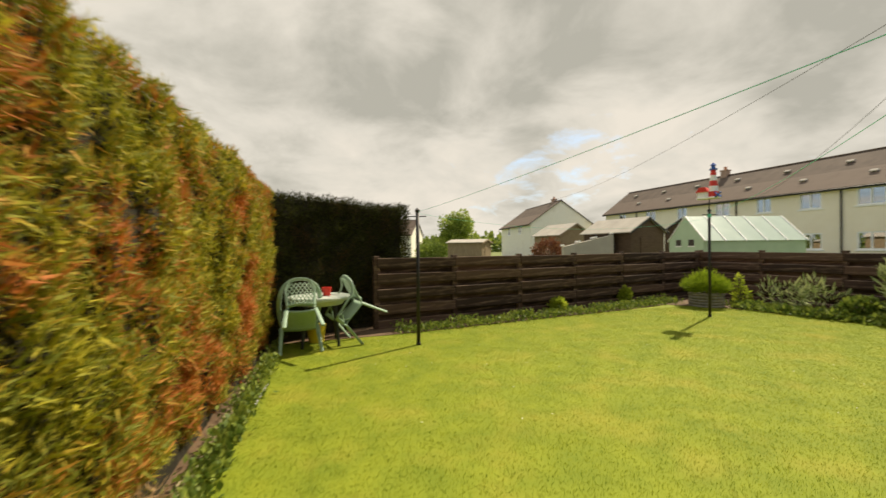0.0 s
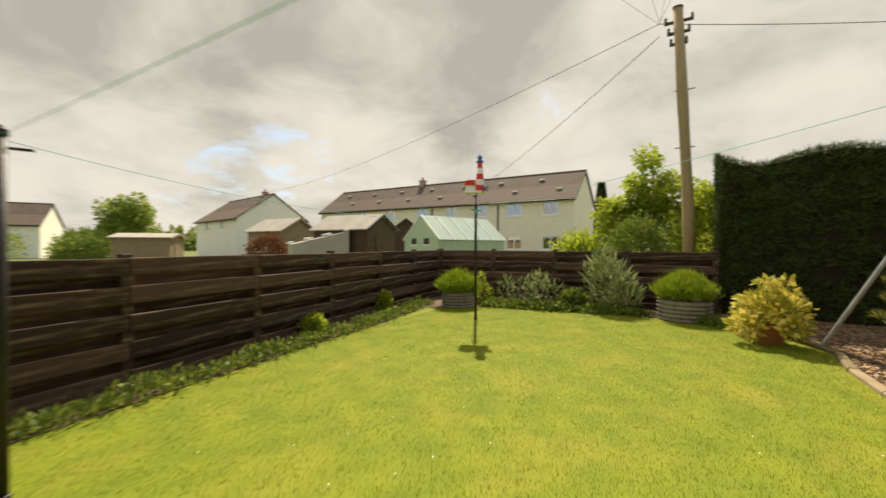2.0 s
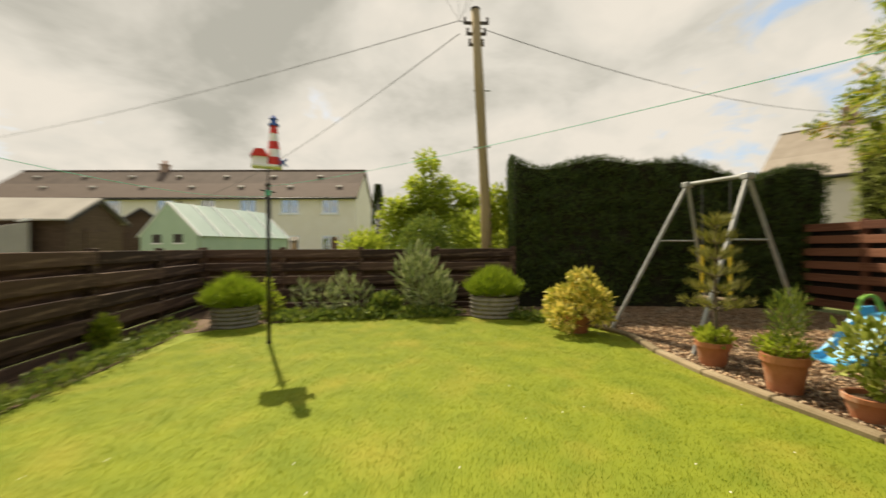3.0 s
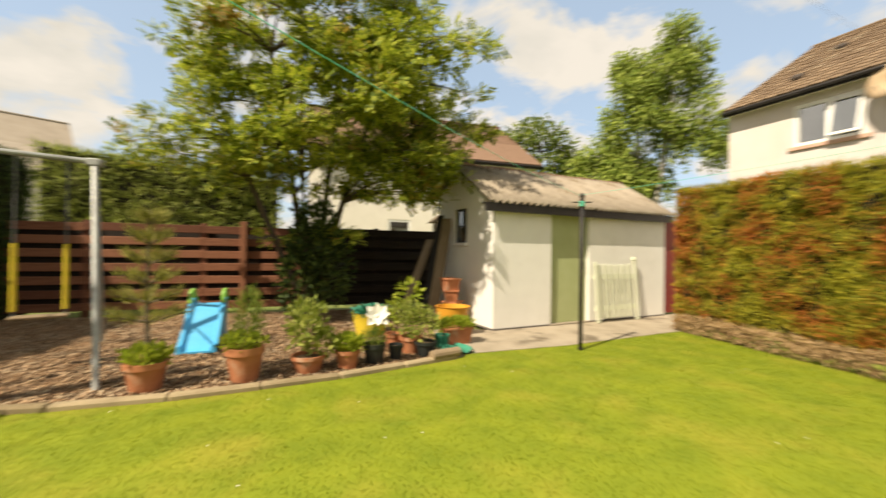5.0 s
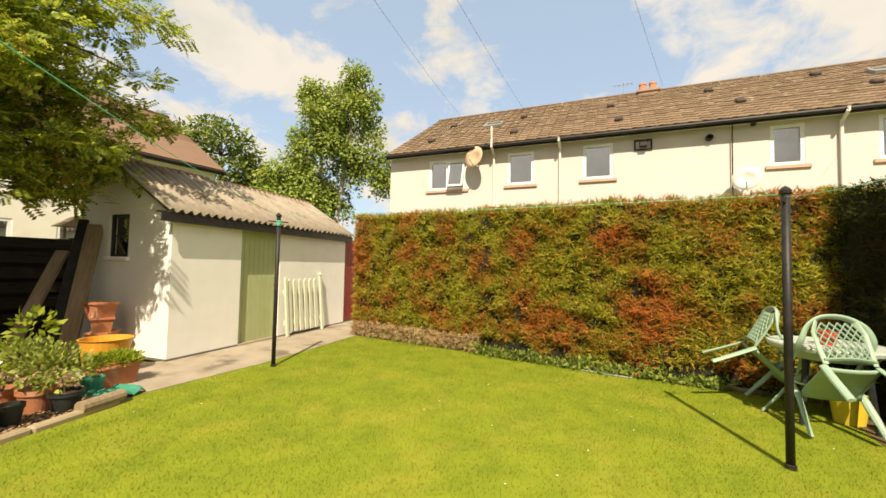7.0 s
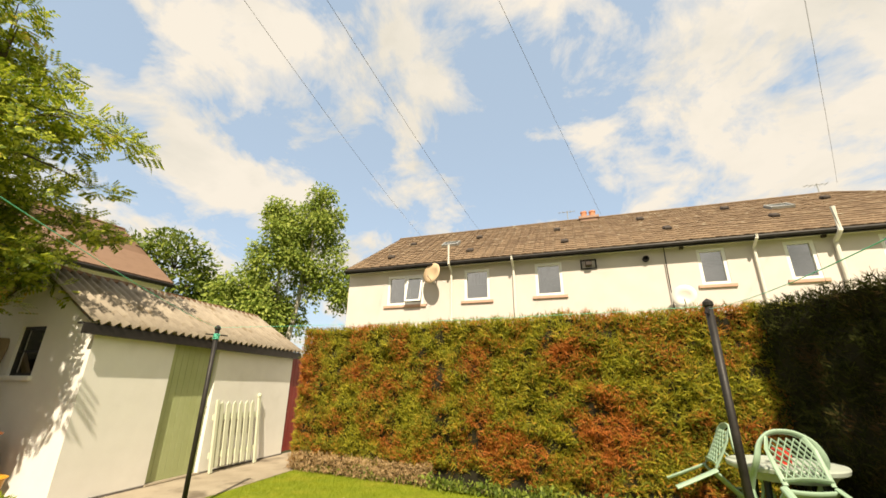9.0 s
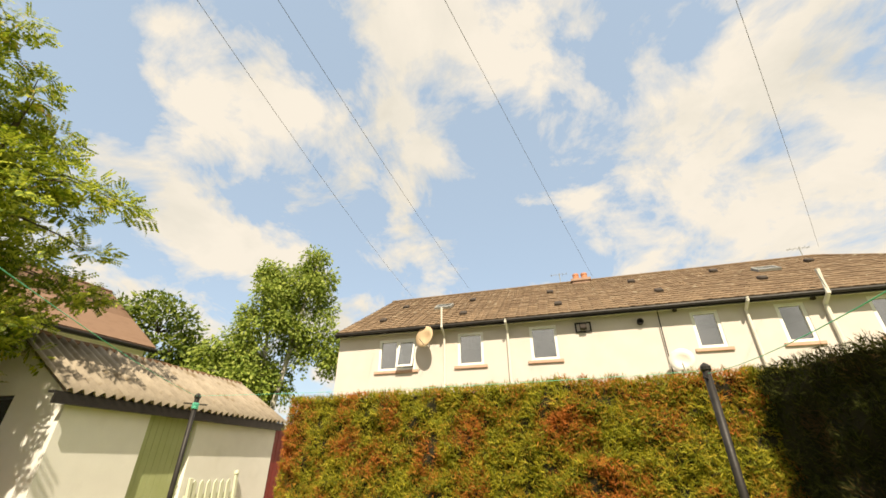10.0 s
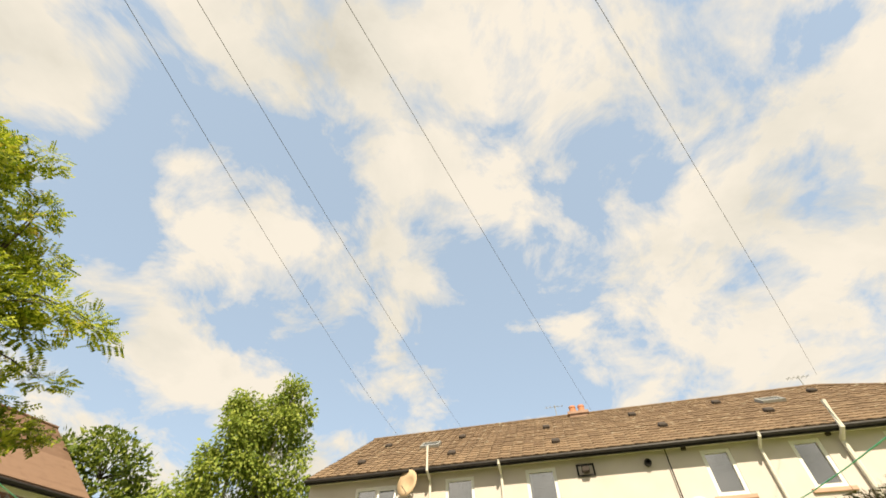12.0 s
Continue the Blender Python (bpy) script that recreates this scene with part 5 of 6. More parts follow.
cl = clusters_in(rng, [(22.3, 3.6, 4.0, 1.4, 1.0, 2.4), (22.0, 5.0, 2.6, 1.4, 1.1, 1.5), (22.0, 2.0, 2.6, 1.6, 1.3, 1.6)], 80, 0.4, 0.7)
broad_tree("garden_tree", (22.2, 3.6, 0.0), [(22.3, 3.6, 5.6), (22.0, 4.8, 3.0), (22.0, 2.2, 3.0)], cl, 120, 0.22, M_LIMELEAF, M_BARK, "light green tree beyond the fence", 18, LEAF, 0.13, 0.15, 0.9)
rng = np.random.default_rng(19)
cl = clusters_in(rng, [(14.2, 37.3, 3.4, 1.7, 1.6, 1.6)], 36, 0.5, 0.8)
broad_tree("garden_tree", (14.2, 37.3, 0.0), [(14.2, 37.3, 3.8)], cl, 80, 0.28, M_BIRCH, M_BARK, "small round light green tree", 20, LEAF, 0.13, 0.0, 0.9)
for x, y, r, h, seed in ((11.2, 36.5, 1.2, 1.9, 1), (13.0, 41.0, 1.6, 2.6, 2), (8.0, 45.0, 2.4, 3.0, 3), (3.0, 48.0, 3.0, 3.6, 4), (17.0, 0.6, 1.4, 2.6, 5), (19.5, 1.4, 1.6, 2.9, 6), (20.5, 6.6, 1.2, 2.0, 7), (15.6, -0.6, 1.5, 3.0, 8)):
    shrub("garden_shrub", [(0, 0, h * 0.5, r, r, h * 0.5), (r * 0.5, 0.2, h * 0.4, r * 0.7, r * 0.7, h * 0.4), (-r * 0.5, -0.2, h * 0.4, r * 0.7, r * 0.7, h * 0.4)], 3200, 0.20, M_LIMELEAF if seed in (5, 6, 7) else M_BIRCH if seed % 2 else M_GARDEN,
          Matrix.Translation((x, y, 0)), "mixed green shrub in the far gardens", seed=40 + seed, stems=3, group="far shrubs")
shrub("garden_shrub", [(0, 0, 1.2, 1.0, 1.0, 1.2)], 7000, 0.11, M_GARDEN, Matrix.Translation((17.2, 3.85, 0)), "clipped round green shrub beyond the fence", seed=51, stems=3)
shrub("garden_shrub", [(0, 0, 1.0, 0.8, 0.8, 0.8)], 2500, 0.14, M_COPPER, Matrix.Translation((12.0, 18.2, 0)), "reddish brown shrub beside a shed", seed=52, stems=3)
shrub("garden_shrub", [(0, 0, 1.3, 0.35, 0.35, 1.3), (0.1, 0.1, 2.2, 0.25, 0.25, 0.5)], 2600, 0.10, M_LIMELEAF, Matrix.Translation((11.35, 1.98, 0)), "tall light green shrub between pole and hedge", seed=57, stems=3)
# a distant dark conifer
con = empty("conifer", Matrix.Translation((39.8, 8.5, 0)), "distant dark pointed conifer", "tree")
part("trunk", tube(bmesh.new(), [(0, 0, 0), (0, 0, 7.0)], [0.2, 0.03], 6), M_BARK, con)
rng = np.random.default_rng(53)
t = rng.random(3500) ** 0.7
a = rng.random(3500) * 2 * math.pi
rad = (1 - t) * 1.0 * (0.6 + 0.4 * rng.random(3500)) + 0.05
scatter("crown", np.column_stack([rad * np.cos(a), rad * np.sin(a), 0.6 + 6.7 * t]), np.column_stack([np.cos(a), np.sin(a), -0.2 + 0 * a]), 0.35, SPRAY, M_DARKLEAF, con, 54)
# low woods along the horizon
rng = np.random.default_rng(55)
ang = rng.uniform(0, 2 * math.pi, 900)
dist = rng.uniform(120, 150, 900)
blobs = [(dist[k] * math.cos(ang[k]), dist[k] * math.sin(ang[k]), 1.5, 4.0, 4.0, 2.0 + 1.6 * rng.random()) for k in range(900)]
pts, d = ball_points(rng, blobs, 26000)
tagged(scatter("distant_woods", pts, d, 2.2, LEAF, M_GARDEN, None, 56), "low dark woods along the horizon", "woods", kind="stuff")

# ---- utility pole and wires ----
POLE = Vector((11.25, 2.34, 0))
up = empty("utility_pole", Matrix.Translation(POLE), "weathered wooden utility pole behind the fence", "pole")
part("shaft", tube(bmesh.new(), [(0, 0, 0), (-0.02, 0.06, 2.2), (-0.05, 0.18, 4.6), (-0.07, 0.29, 6.75)], [0.135, 0.125, 0.115, 0.10], 14), M_POLE, up, smooth=True)
part("cap", lathe(bmesh.new(), [(0.11, 0), (0.11, 0.03), (0.02, 0.07)], 14, (-0.07, 0.29, 6.75)), M_FELT, up)
for z, r in ((6.45, 0.26), (6.2, 0.20), (5.95, 0.15)):
    part("bracket", boxed(-0.07 - 0.02, 0.24 - r, z - 0.03, -0.07 + 0.02, 0.30 + r, z + 0.03), M_FELT, up)
    for sgn in (-1, 1):
        part("insulator", lathe(bmesh.new(), [(0.02, 0), (0.035, 0.03), (0.02, 0.05), (0.035, 0.08), (0.015, 0.11)], 10, (-0.07, 0.27 + sgn * r, z + 0.03)), M_FELT, up)
for z in (4.9, 3.6):
    part("step_bolt", tube(bmesh.new(), [(-0.05, -0.06, z), (-0.05, 0.34, z)], 0.014, 6), M_GALV, up)


def wire(name, a, b, sag, r, material, label, n=24):
    pts = [Vector(a).lerp(Vector(b), t) - Vector((0, 0, sag * 4 * t * (1 - t))) for t in [k / n for k in range(n + 1)]]
    o = part(name, tube(bmesh.new(), pts, r, 5), material, None)
    return tagged(o, label, "wire")


TOP = POLE + Vector((-0.07, 0.66, 6.5))
for local, dz, sag in (((1.1, 3.9, 7.45), 0.0, 0.45), ((3.6, 3.9, 7.5), -0.05, 0.35), ((8.3, 3.7, 7.6), 0.05, 0.2), ((15.65, 3.9, 7.9), 0.0, 0.5)):
    wire("overhead_wire", TOP + Vector((0, 0, dz)), TERR @ Vector(local), sag, 0.0036, M_WIRE, "thin dark overhead telephone wire")
wire("overhead_wire", TOP, (27.0, 39.0, 6.9), 0.7, 0.008, M_WIRE, "thin dark overhead telephone wire")
wire("overhead_wire", TOP + Vector((0, 0, -0.3)), (30.35, 19.5, 4.85), 0.5, 0.009, M_WIRE, "thin dark overhead telephone wire")
wire("overhead_wire", TOP, (17.4, -13.5, 6.6), 0.5, 0.009, M_WIRE, "thin dark overhead telephone wire")

# ---- clothes posts and line ----
POSTS = {"A": ((1.37, 5.78), 2.02, 0.028), "B": ((7.45, 5.88), 2.17, 0.026), "C": ((1.39, 0.40), 2.08, 0.027)}
for key, ((x, y), h, r) in POSTS.items():
    ob = empty("clothes_post", Matrix.Translation((x, y, 0)), "black painted steel clothes post in the lawn", "post", "clothes posts")
    part("shaft", tube(bmesh.new(), [(0, 0, -0.02), (0, 0, h - 0.06)], r, 12), M_BLACK, ob, smooth=True)
    part("cap", lathe(bmesh.new(), [(r, 0), (r * 1.35, 0.01), (r * 1.35, 0.035), (r * 0.9, 0.05), (0.006, 0.065)], 12, (0, 0, h - 0.065)), M_BLACK, ob)
    part("hook", tube(bmesh.new(), [(-0.12, 0.05, h - 0.125), (0.12, -0.05, h - 0.125)], 0.009, 6), M_BLACK, ob)
    part("socket", lathe(bmesh.new(), [(r + 0.008, 0), (r + 0.008, 0.03), (r, 0.035)], 12), M_BLACK, ob)
    if key != "A":
        bm = bmesh.new()
        for k in range(4):
            tube(bm, [(1.25 * r * math.cos(q), 1.25 * r * math.sin(q), h - 0.12 - 0.018 * k) for q in [2 * math.pi * i / 12 for i in range(13)]], 0.007, 5, cap=False)
        part("rope_coil", bm, M_ROPE, ob, "green line wound round the post")


def post_top(key, dz):
    (x, y), h, r = POSTS[key]
    return Vector((x, y, h - dz))


rope = empty("washing_line", None, "green washing line strung between three posts", "line")
for a, da, b, db, sag in (("A", 0.06, "C", 0.03, 0.03), ("C", 0.04, "B", 0.06, 0.13), ("B", 0.19, "A", 0.08, 0.23)):
    pa, pb = post_top(a, da), post_top(b, db)
    pts = [pa.lerp(pb, t) - Vector((0, 0, sag * 4 * t * (1 - t))) for t in [k / 20 for k in range(21)]]
    part("span", tube(bmesh.new(), pts, 0.0019, 6), M_ROPE, rope)

# lighthouse ornament on one post
lx, ly = POSTS["B"][0]
orn = empty("lighthouse_whirligig", Matrix.Translation((lx, ly, 2.17)) @ Matrix.Rotation(radians(-70), 4, "Z") @ Matrix.Scale(1.25, 4), "red and white lighthouse ornament on a clothes post", "ornament")
part("rod", tube(bmesh.new(), [(0, 0, -0.03), (0, 0, 0.17)], 0.008, 8), M_BLACK, orn)
part("base_board", boxed(-0.16, -0.08, 0.15, 0.14, 0.08, 0.18, bevel=0.005), M_WHITE, orn)
for k in range(5):
    r0, r1 = 0.075 - 0.008 * k, 0.075 - 0.008 * (k + 1)
    part("band", lathe(bmesh.new(), [(r0, 0), (r1, 0.085)], 16, (0.06, 0, 0.18 + 0.085 * k)), M_WHITE if k % 2 else M_RED, orn)
part("gallery", lathe(bmesh.new(), [(0.055, 0), (0.055, 0.02), (0.03, 0.02), (0.03, 0.075), (0.045, 0.075), (0.005, 0.12)], 16, (0.06, 0, 0.605)), M_NAVY, orn)
part("cottage", boxed(-0.15, -0.06, 0.18, 0.0, 0.06, 0.27), M_WHITE, orn)
part("cottage_roof", side_prism(bmesh.new(), [(-0.17, 0.262), (0.01, 0.262), (-0.04, 0.34), (-0.12, 0.34)], -0.075, 0.075), M_RED, orn)
wheel = part("paddle_wheel", tube(bmesh.new(), [(0.14, -0.10, 0.2), (0.14, 0.10, 0.2)], 0.008, 6), M_NAVY, orn)
for k in range(4):
    part("paddle", boxed(-0.006, -0.03, 0.0, 0.006, 0.03, 0.055, m=Matrix.Translation((0.15, -0.1, 0.2)) @ Matrix.Rotation(radians(45 + 90 * k), 4, "Y")), M_NAVY, orn)


# ---- garden table and tipped chairs ----
TX, TY = 0.0, 6.37
table = empty("garden_table", Matrix.Translation((TX, TY, 0)), "round grey-green plastic garden table", "table")
part("tabletop", lathe(bmesh.new(), [(0.40, 0.66), (0.44, 0.68), (0.45, 0.71), (0.445, 0.725), (0.03, 0.725)], 40), M_TABLE, table)
for k in range(4):
    q = math.pi / 4 + k * math.pi / 2
    # near-black leg colour carries the shade under the table
    part("leg", tube(bmesh.new(), [(0.36 * math.cos(q), 0.36 * math.sin(q), 0.0), (0.28 * math.cos(q), 0.28 * math.sin(q), 0.67)], [0.022, 0.03], 8), M_DARKPOT, table, "leg, coloured near-black for the shade under the table")
part("apron", lathe(bmesh.new(), [(0.33, 0.60), (0.38, 0.66), (0.30, 0.66)], 32), M_TABLE, table)
cup = empty("red_tin", Matrix.Translation((TX + 0.1, TY - 0.02, 0.725)), "small red tin standing on the garden table", "tin")
part("body", lathe(bmesh.new(), [(0.055, 0), (0.07, 0.12), (0.075, 0.125), (0.065, 0.125), (0.055, 0.02)], 20), M_RED, cup)
tub = empty("yellow_bucket", Matrix.Translation((TX - 0.05, TY + 0.16, 0.0)) @ Matrix.Scale(0.85, 4), "yellow plastic bucket under the garden table", "bucket")
part("body", lathe(bmesh.new(), [(0.13, 0), (0.17, 0.30), (0.18, 0.305), (0.165, 0.30), (0.12, 0.02)], 20), M_YELLOW, tub)


def arc(points, n=10):
    """A smooth line through points (Catmull-Rom)."""
    pts = [Vector(p) for p in points]
    ext = [2 * pts[0] - pts[1]] + pts + [2 * pts[-1] - pts[-2]]
    out = []
    for i in range(1, len(ext) - 2):
        p0, p1, p2, p3 = ext[i - 1:i + 3]
        for k in range(n):
            t = k / n
            out.append(0.5 * ((2 * p1) + (-p0 + p2) * t + (2 * p0 - 5 * p1 + 4 * p2 - p3) * t * t + (-p0 + 3 * p1 - 3 * p2 + p3) * t ** 3))
    return out + [pts[-1]]


def garden_chair(m, label):
    """A moulded plastic armchair that looks along its own +y."""
    ch = empty("garden_chair", m, label, "chair", "green garden chairs")
    bm = bmesh.new()
    n = 10
    top, bot = [], []
    for j in range(n + 1):
        for i in range(n + 1):
            u, v = i / n - 0.5, j / n - 0.5
            w = 0.44 + 0.05 * v
            z = 0.415 - 0.02 * (1 - 4 * u * u) + 0.012 * v + (-0.03 * max(0, v - 0.35) / 0.15)
            top.append(bm.verts.new((u * w, v * 0.44 + 0.02, z)))
            bot.append(bm.verts.new((u * w, v * 0.44 + 0.02, z - 0.018)))
    for j in range(n):
        for i in range(n):
            a = j * (n + 1) + i
            bm.faces.new((top[a], top[a + 1], top[a + n + 2], top[a + n + 1]))
            bm.faces.new((bot[a], bot[a + n + 1], bot[a + n + 2], bot[a + 1]))
    for i in range(n):
        for row in (i, n * (n + 1) + i):
            bm.faces.new((top[row], bot[row], bot[row + 1], top[row + 1]))
        for col in (i * (n + 1), i * (n + 1) + n):
            bm.faces.new((top[col], bot[col], bot[col + n + 1], top[col + n + 1]))
    bmesh.ops.recalc_face_normals(bm, faces=bm.faces)
    part("seat", bm, M_CHAIR, ch, smooth=True)
    # hoop of the back running down into the arms and front legs
    hoop = arc([(-0.27, 0.24, 0.60), (-0.285, 0.0, 0.645), (-0.275, -0.20, 0.67), (-0.22, -0.30, 0.77), (-0.12, -0.335, 0.845), (0, -0.345, 0.865), (0.12, -0.335, 0.845), (0.22, -0.30, 0.77), (0.275, -0.20, 0.67), (0.285, 0.0, 0.645), (0.27, 0.24, 0.60)], 6)
    part("arm_hoop", tube(bmesh.new(), hoop, 0.032, 8, 0.45), M_CHAIR, ch, smooth=True)
    # lattice back
    back = bmesh.new()
    def bp(u, v):
        return Vector((u * (0.36 + 0.06 * v), -0.205 - 0.125 * v - 0.03 * (1 - 4 * u * u), 0.43 + 0.40 * v))
    for k in range(-6, 7):
        for sgn in (-1, 1):
            seg = []
            for q in range(9):
                v = 0.10 + 0.80 * q / 8
                u = k * 0.145 + sgn * (v - 0.5) * 0.75
                lim = 0.5 * math.sqrt(max(0.0, 1 - max(0, (v - 0.55) / 0.5) ** 2))
                if abs(u) < lim:
                    seg.append(bp(u, v))
            if len(seg) > 1:
                tube(back, seg, 0.010, 5, 0.5)
    part("lattice_back", back, M_CHAIR, ch, "open diamond lattice backrest")
    part("back_rim", tube(bmesh.new(), [bp(u / 8 - 0.5, 0.08) for u in range(9)], 0.03, 8, 0.4), M_CHAIR, ch)
    for sgn in (-1, 1):
        part("back_upright", tube(bmesh.new(), [bp(0.5 * sgn, 0.0), bp(0.5 * sgn, 0.35), bp(0.48 * sgn, 0.7), bp(0.36 * sgn, 0.95)], 0.022, 8, 0.5), M_CHAIR, ch)
        part("front_leg", tube(bmesh.new(), arc([(0.27 * sgn, 0.24, 0.60), (0.255 * sgn, 0.235, 0.42), (0.27 * sgn, 0.265, 0.2), (0.285 * sgn, 0.29, 0.0)], 4), [0.034] * 5 + [0.032] * 4 + [0.026] * 4, 8, 0.5), M_CHAIR, ch)
        part("rear_leg", tube(bmesh.new(), arc([(0.20 * sgn, -0.19, 0.42), (0.225 * sgn, -0.26, 0.22), (0.25 * sgn, -0.34, 0.0)], 4), 0.032, 8, 0.5), M_CHAIR, ch)
        part("arm_brace", tube(bmesh.new(), [(0.225 * sgn, 0.12, 0.42), (0.26 * sgn, 0.20, 0.5), (0.275 * sgn, 0.1, 0.63)], 0.018, 6, 0.6), M_CHAIR, ch)
    return ch


def tipped(x, y, heading, tip):
    """Front feet at (x, y), looking along heading (degrees from +y, anticlockwise), tipped forward."""
    return (Matrix.Translation((x, y, 0.0)) @ Matrix.Rotation(radians(heading), 4, "Z") @ Matrix.Rotation(radians(-tip), 4, "X") @ Matrix.Scale(0.95, 4) @ Matrix.Translation((0, -0.29, 0.012)))


garden_chair(tipped(-0.26, 5.84, 5, 47), "pale green plastic chair tipped forward against the table")
garden_chair(tipped(0.54, 6.36, 104, 47), "pale green plastic chair tipped forward against the table")

# ---- bark bed: kerb, swing, slide, pots ----
KERB = [(3.12, 0.34), (3.8, 0.56), (4.5, 0.75), (5.2, 0.88), (5.9, 0.97), (6.7, 0.97), (7.6, 0.87), (8.6, 1.20)]
kerb = empty("garden_kerb", None, "weathered concrete kerb stones edging the lawn", "kerb", kind="structure")
line = []
for (x0, y0), (x1, y1) in zip(KERB, KERB[1:]):
    n = max(1, round(math.hypot(x1 - x0, y1 - y0) / 0.62))
    line += [(x0 + (x1 - x0) * k / n, y0 + (y1 - y0) * k / n) for k in range(n)]
line.append(KERB[-1])
for k, ((x0, y0), (x1, y1)) in enumerate(zip(line, line[1:])):
    L = math.hypot(x1 - x0, y1 - y0)
    o = part("kerb_stone", boxed(-L / 2 + 0.001, -0.05, -0.04, L / 2 - 0.001, 0.05, 0.05, bevel=0.016), M_KERB, kerb)
    o.matrix_local = pose((x0 + x1) / 2, (y0 + y1) / 2, 0.006 * math.sin(k * 3.1), 1.5 * math.sin(k * 1.7), 0, math.degrees(math.atan2(y1 - y0, x1 - x0)) + 1.2 * math.sin(k * 2.2))
log = empty("timber_edging", Matrix.Translation((3.2, 0.38, 0.05)), "short sawn timber edging at the kerb's end", "timber")
part("log", tube(bmesh.new(), [(-0.12, -0.05, 0.02), (0.25, 0.07, 0.02)], 0.06, 12), M_WOOD, log)

sw = empty("swing_frame", None, "galvanised steel child's swing on four legs", "swing")
A1, A2 = Vector((7.05, -0.42, 2.20)), Vector((7.80, -0.12, 2.20))
part("top_bar", tube(bmesh.new(), [A1 - (A2 - A1) * 0.08, A2 + (A2 - A1) * 0.08], 0.028, 10), M_GALV, sw)
for a, feet in ((A1, ((6.54, 0.66), (7.43, -1.55))), (A2, ((8.08, 0.90), (8.46, -0.92)))):
    mids = []
    for f in feet:
        foot = Vector((*f, 0.0))
        part("leg", tube(bmesh.new(), [foot, a], 0.027, 10), M_GALV, sw)
        mids.append(foot.lerp(a, 0.62))
    part("cross_tie", tube(bmesh.new(), mids, 0.012, 8), M_GALV, sw)
    part("bracket", boxed(a.x - 0.06, a.y - 0.06, a.z - 0.05, a.x + 0.06, a.y + 0.06, a.z + 0.03, bevel=0.01), M_GALV, sw)
U_ = (A2 - A1).normalized()
C_ = (A1 + A2) / 2
seat = part("seat", boxed(-0.22, -0.085, 0.0, 0.22, 0.085, 0.03, bevel=0.01, m=Matrix.Translation((C_.x, C_.y, 0.54)) @ Matrix.Rotation(math.atan2(U_.y, U_.x), 4, "Z")), M_WOOD, sw, "wooden swing seat")
for sgn in (-1, 1):
    q = C_ + U_ * 0.19 * sgn
    part("rope", tube(bmesh.new(), [(q.x, q.y, 0.55), (q.x, q.y, 2.18)], 0.008, 6), M_WIRE, sw)
    part("rope_sleeve", tube(bmesh.new(), [(q.x, q.y, 0.62), (q.x, q.y, 1.30)], 0.022, 8), M_YELLOW, sw, "yellow foam sleeve")

sl = empty("toy_slide", Matrix.Translation((6.08, -0.5, 0.015)) @ Matrix.Rotation(radians(2), 4, "Z") @ Matrix.Diagonal((1.0, 0.8, 0.75, 1.0)), "blue plastic toddler slide with lime handles", "slide")
prof = arc([(0, 0.0, 0.05), (0, -0.15, 0.07), (0, -0.45, 0.36), (0, -0.72, 0.66), (0, -0.92, 0.70)], 5)
bm = bmesh.new()
rows = []
for p_ in prof:
    rows.append([bm.verts.new((x, p_.y, p_.z + dz)) for x, dz in ((-0.21, -0.03), (-0.21, 0.09), (-0.17, 0.09), (-0.15, 0.0), (0.15, 0.0), (0.17, 0.09), (0.21, 0.09), (0.21, -0.03))])
for r0, r1 in zip(rows, rows[1:]):
    for k in range(8):
        bm.faces.new((r0[k], r0[(k + 1) % 8], r1[(k + 1) % 8], r1[k]))
bm.faces.new(rows[0])
bm.faces.new(rows[-1][::-1])
bmesh.ops.recalc_face_normals(bm, faces=bm.faces)
part("chute", bm, M_BLUE, sl)
for sgn in (-1, 1):
    part("side_panel", boxed(0.17 * sgn - 0.02, -1.15, 0.0, 0.17 * sgn + 0.02, -0.72, 0.70, bevel=0.02), M_BLUE, sl)
    part("handle", tube(bmesh.new(), arc([(0.19 * sgn, -0.70, 0.72), (0.19 * sgn, -0.76, 0.90), (0.19 * sgn, -0.95, 0.93), (0.19 * sgn, -1.08, 0.70)], 5), 0.025, 8), M_LIME, sl, "lime green hand grip")
for k in range(3):
    part("step", boxed(-0.15, -1.14 + 0.06 * k, 0.15 + 0.2 * k, 0.15, -1.0 + 0.06 * k, 0.19 + 0.2 * k, bevel=0.008), M_LIME, sl)


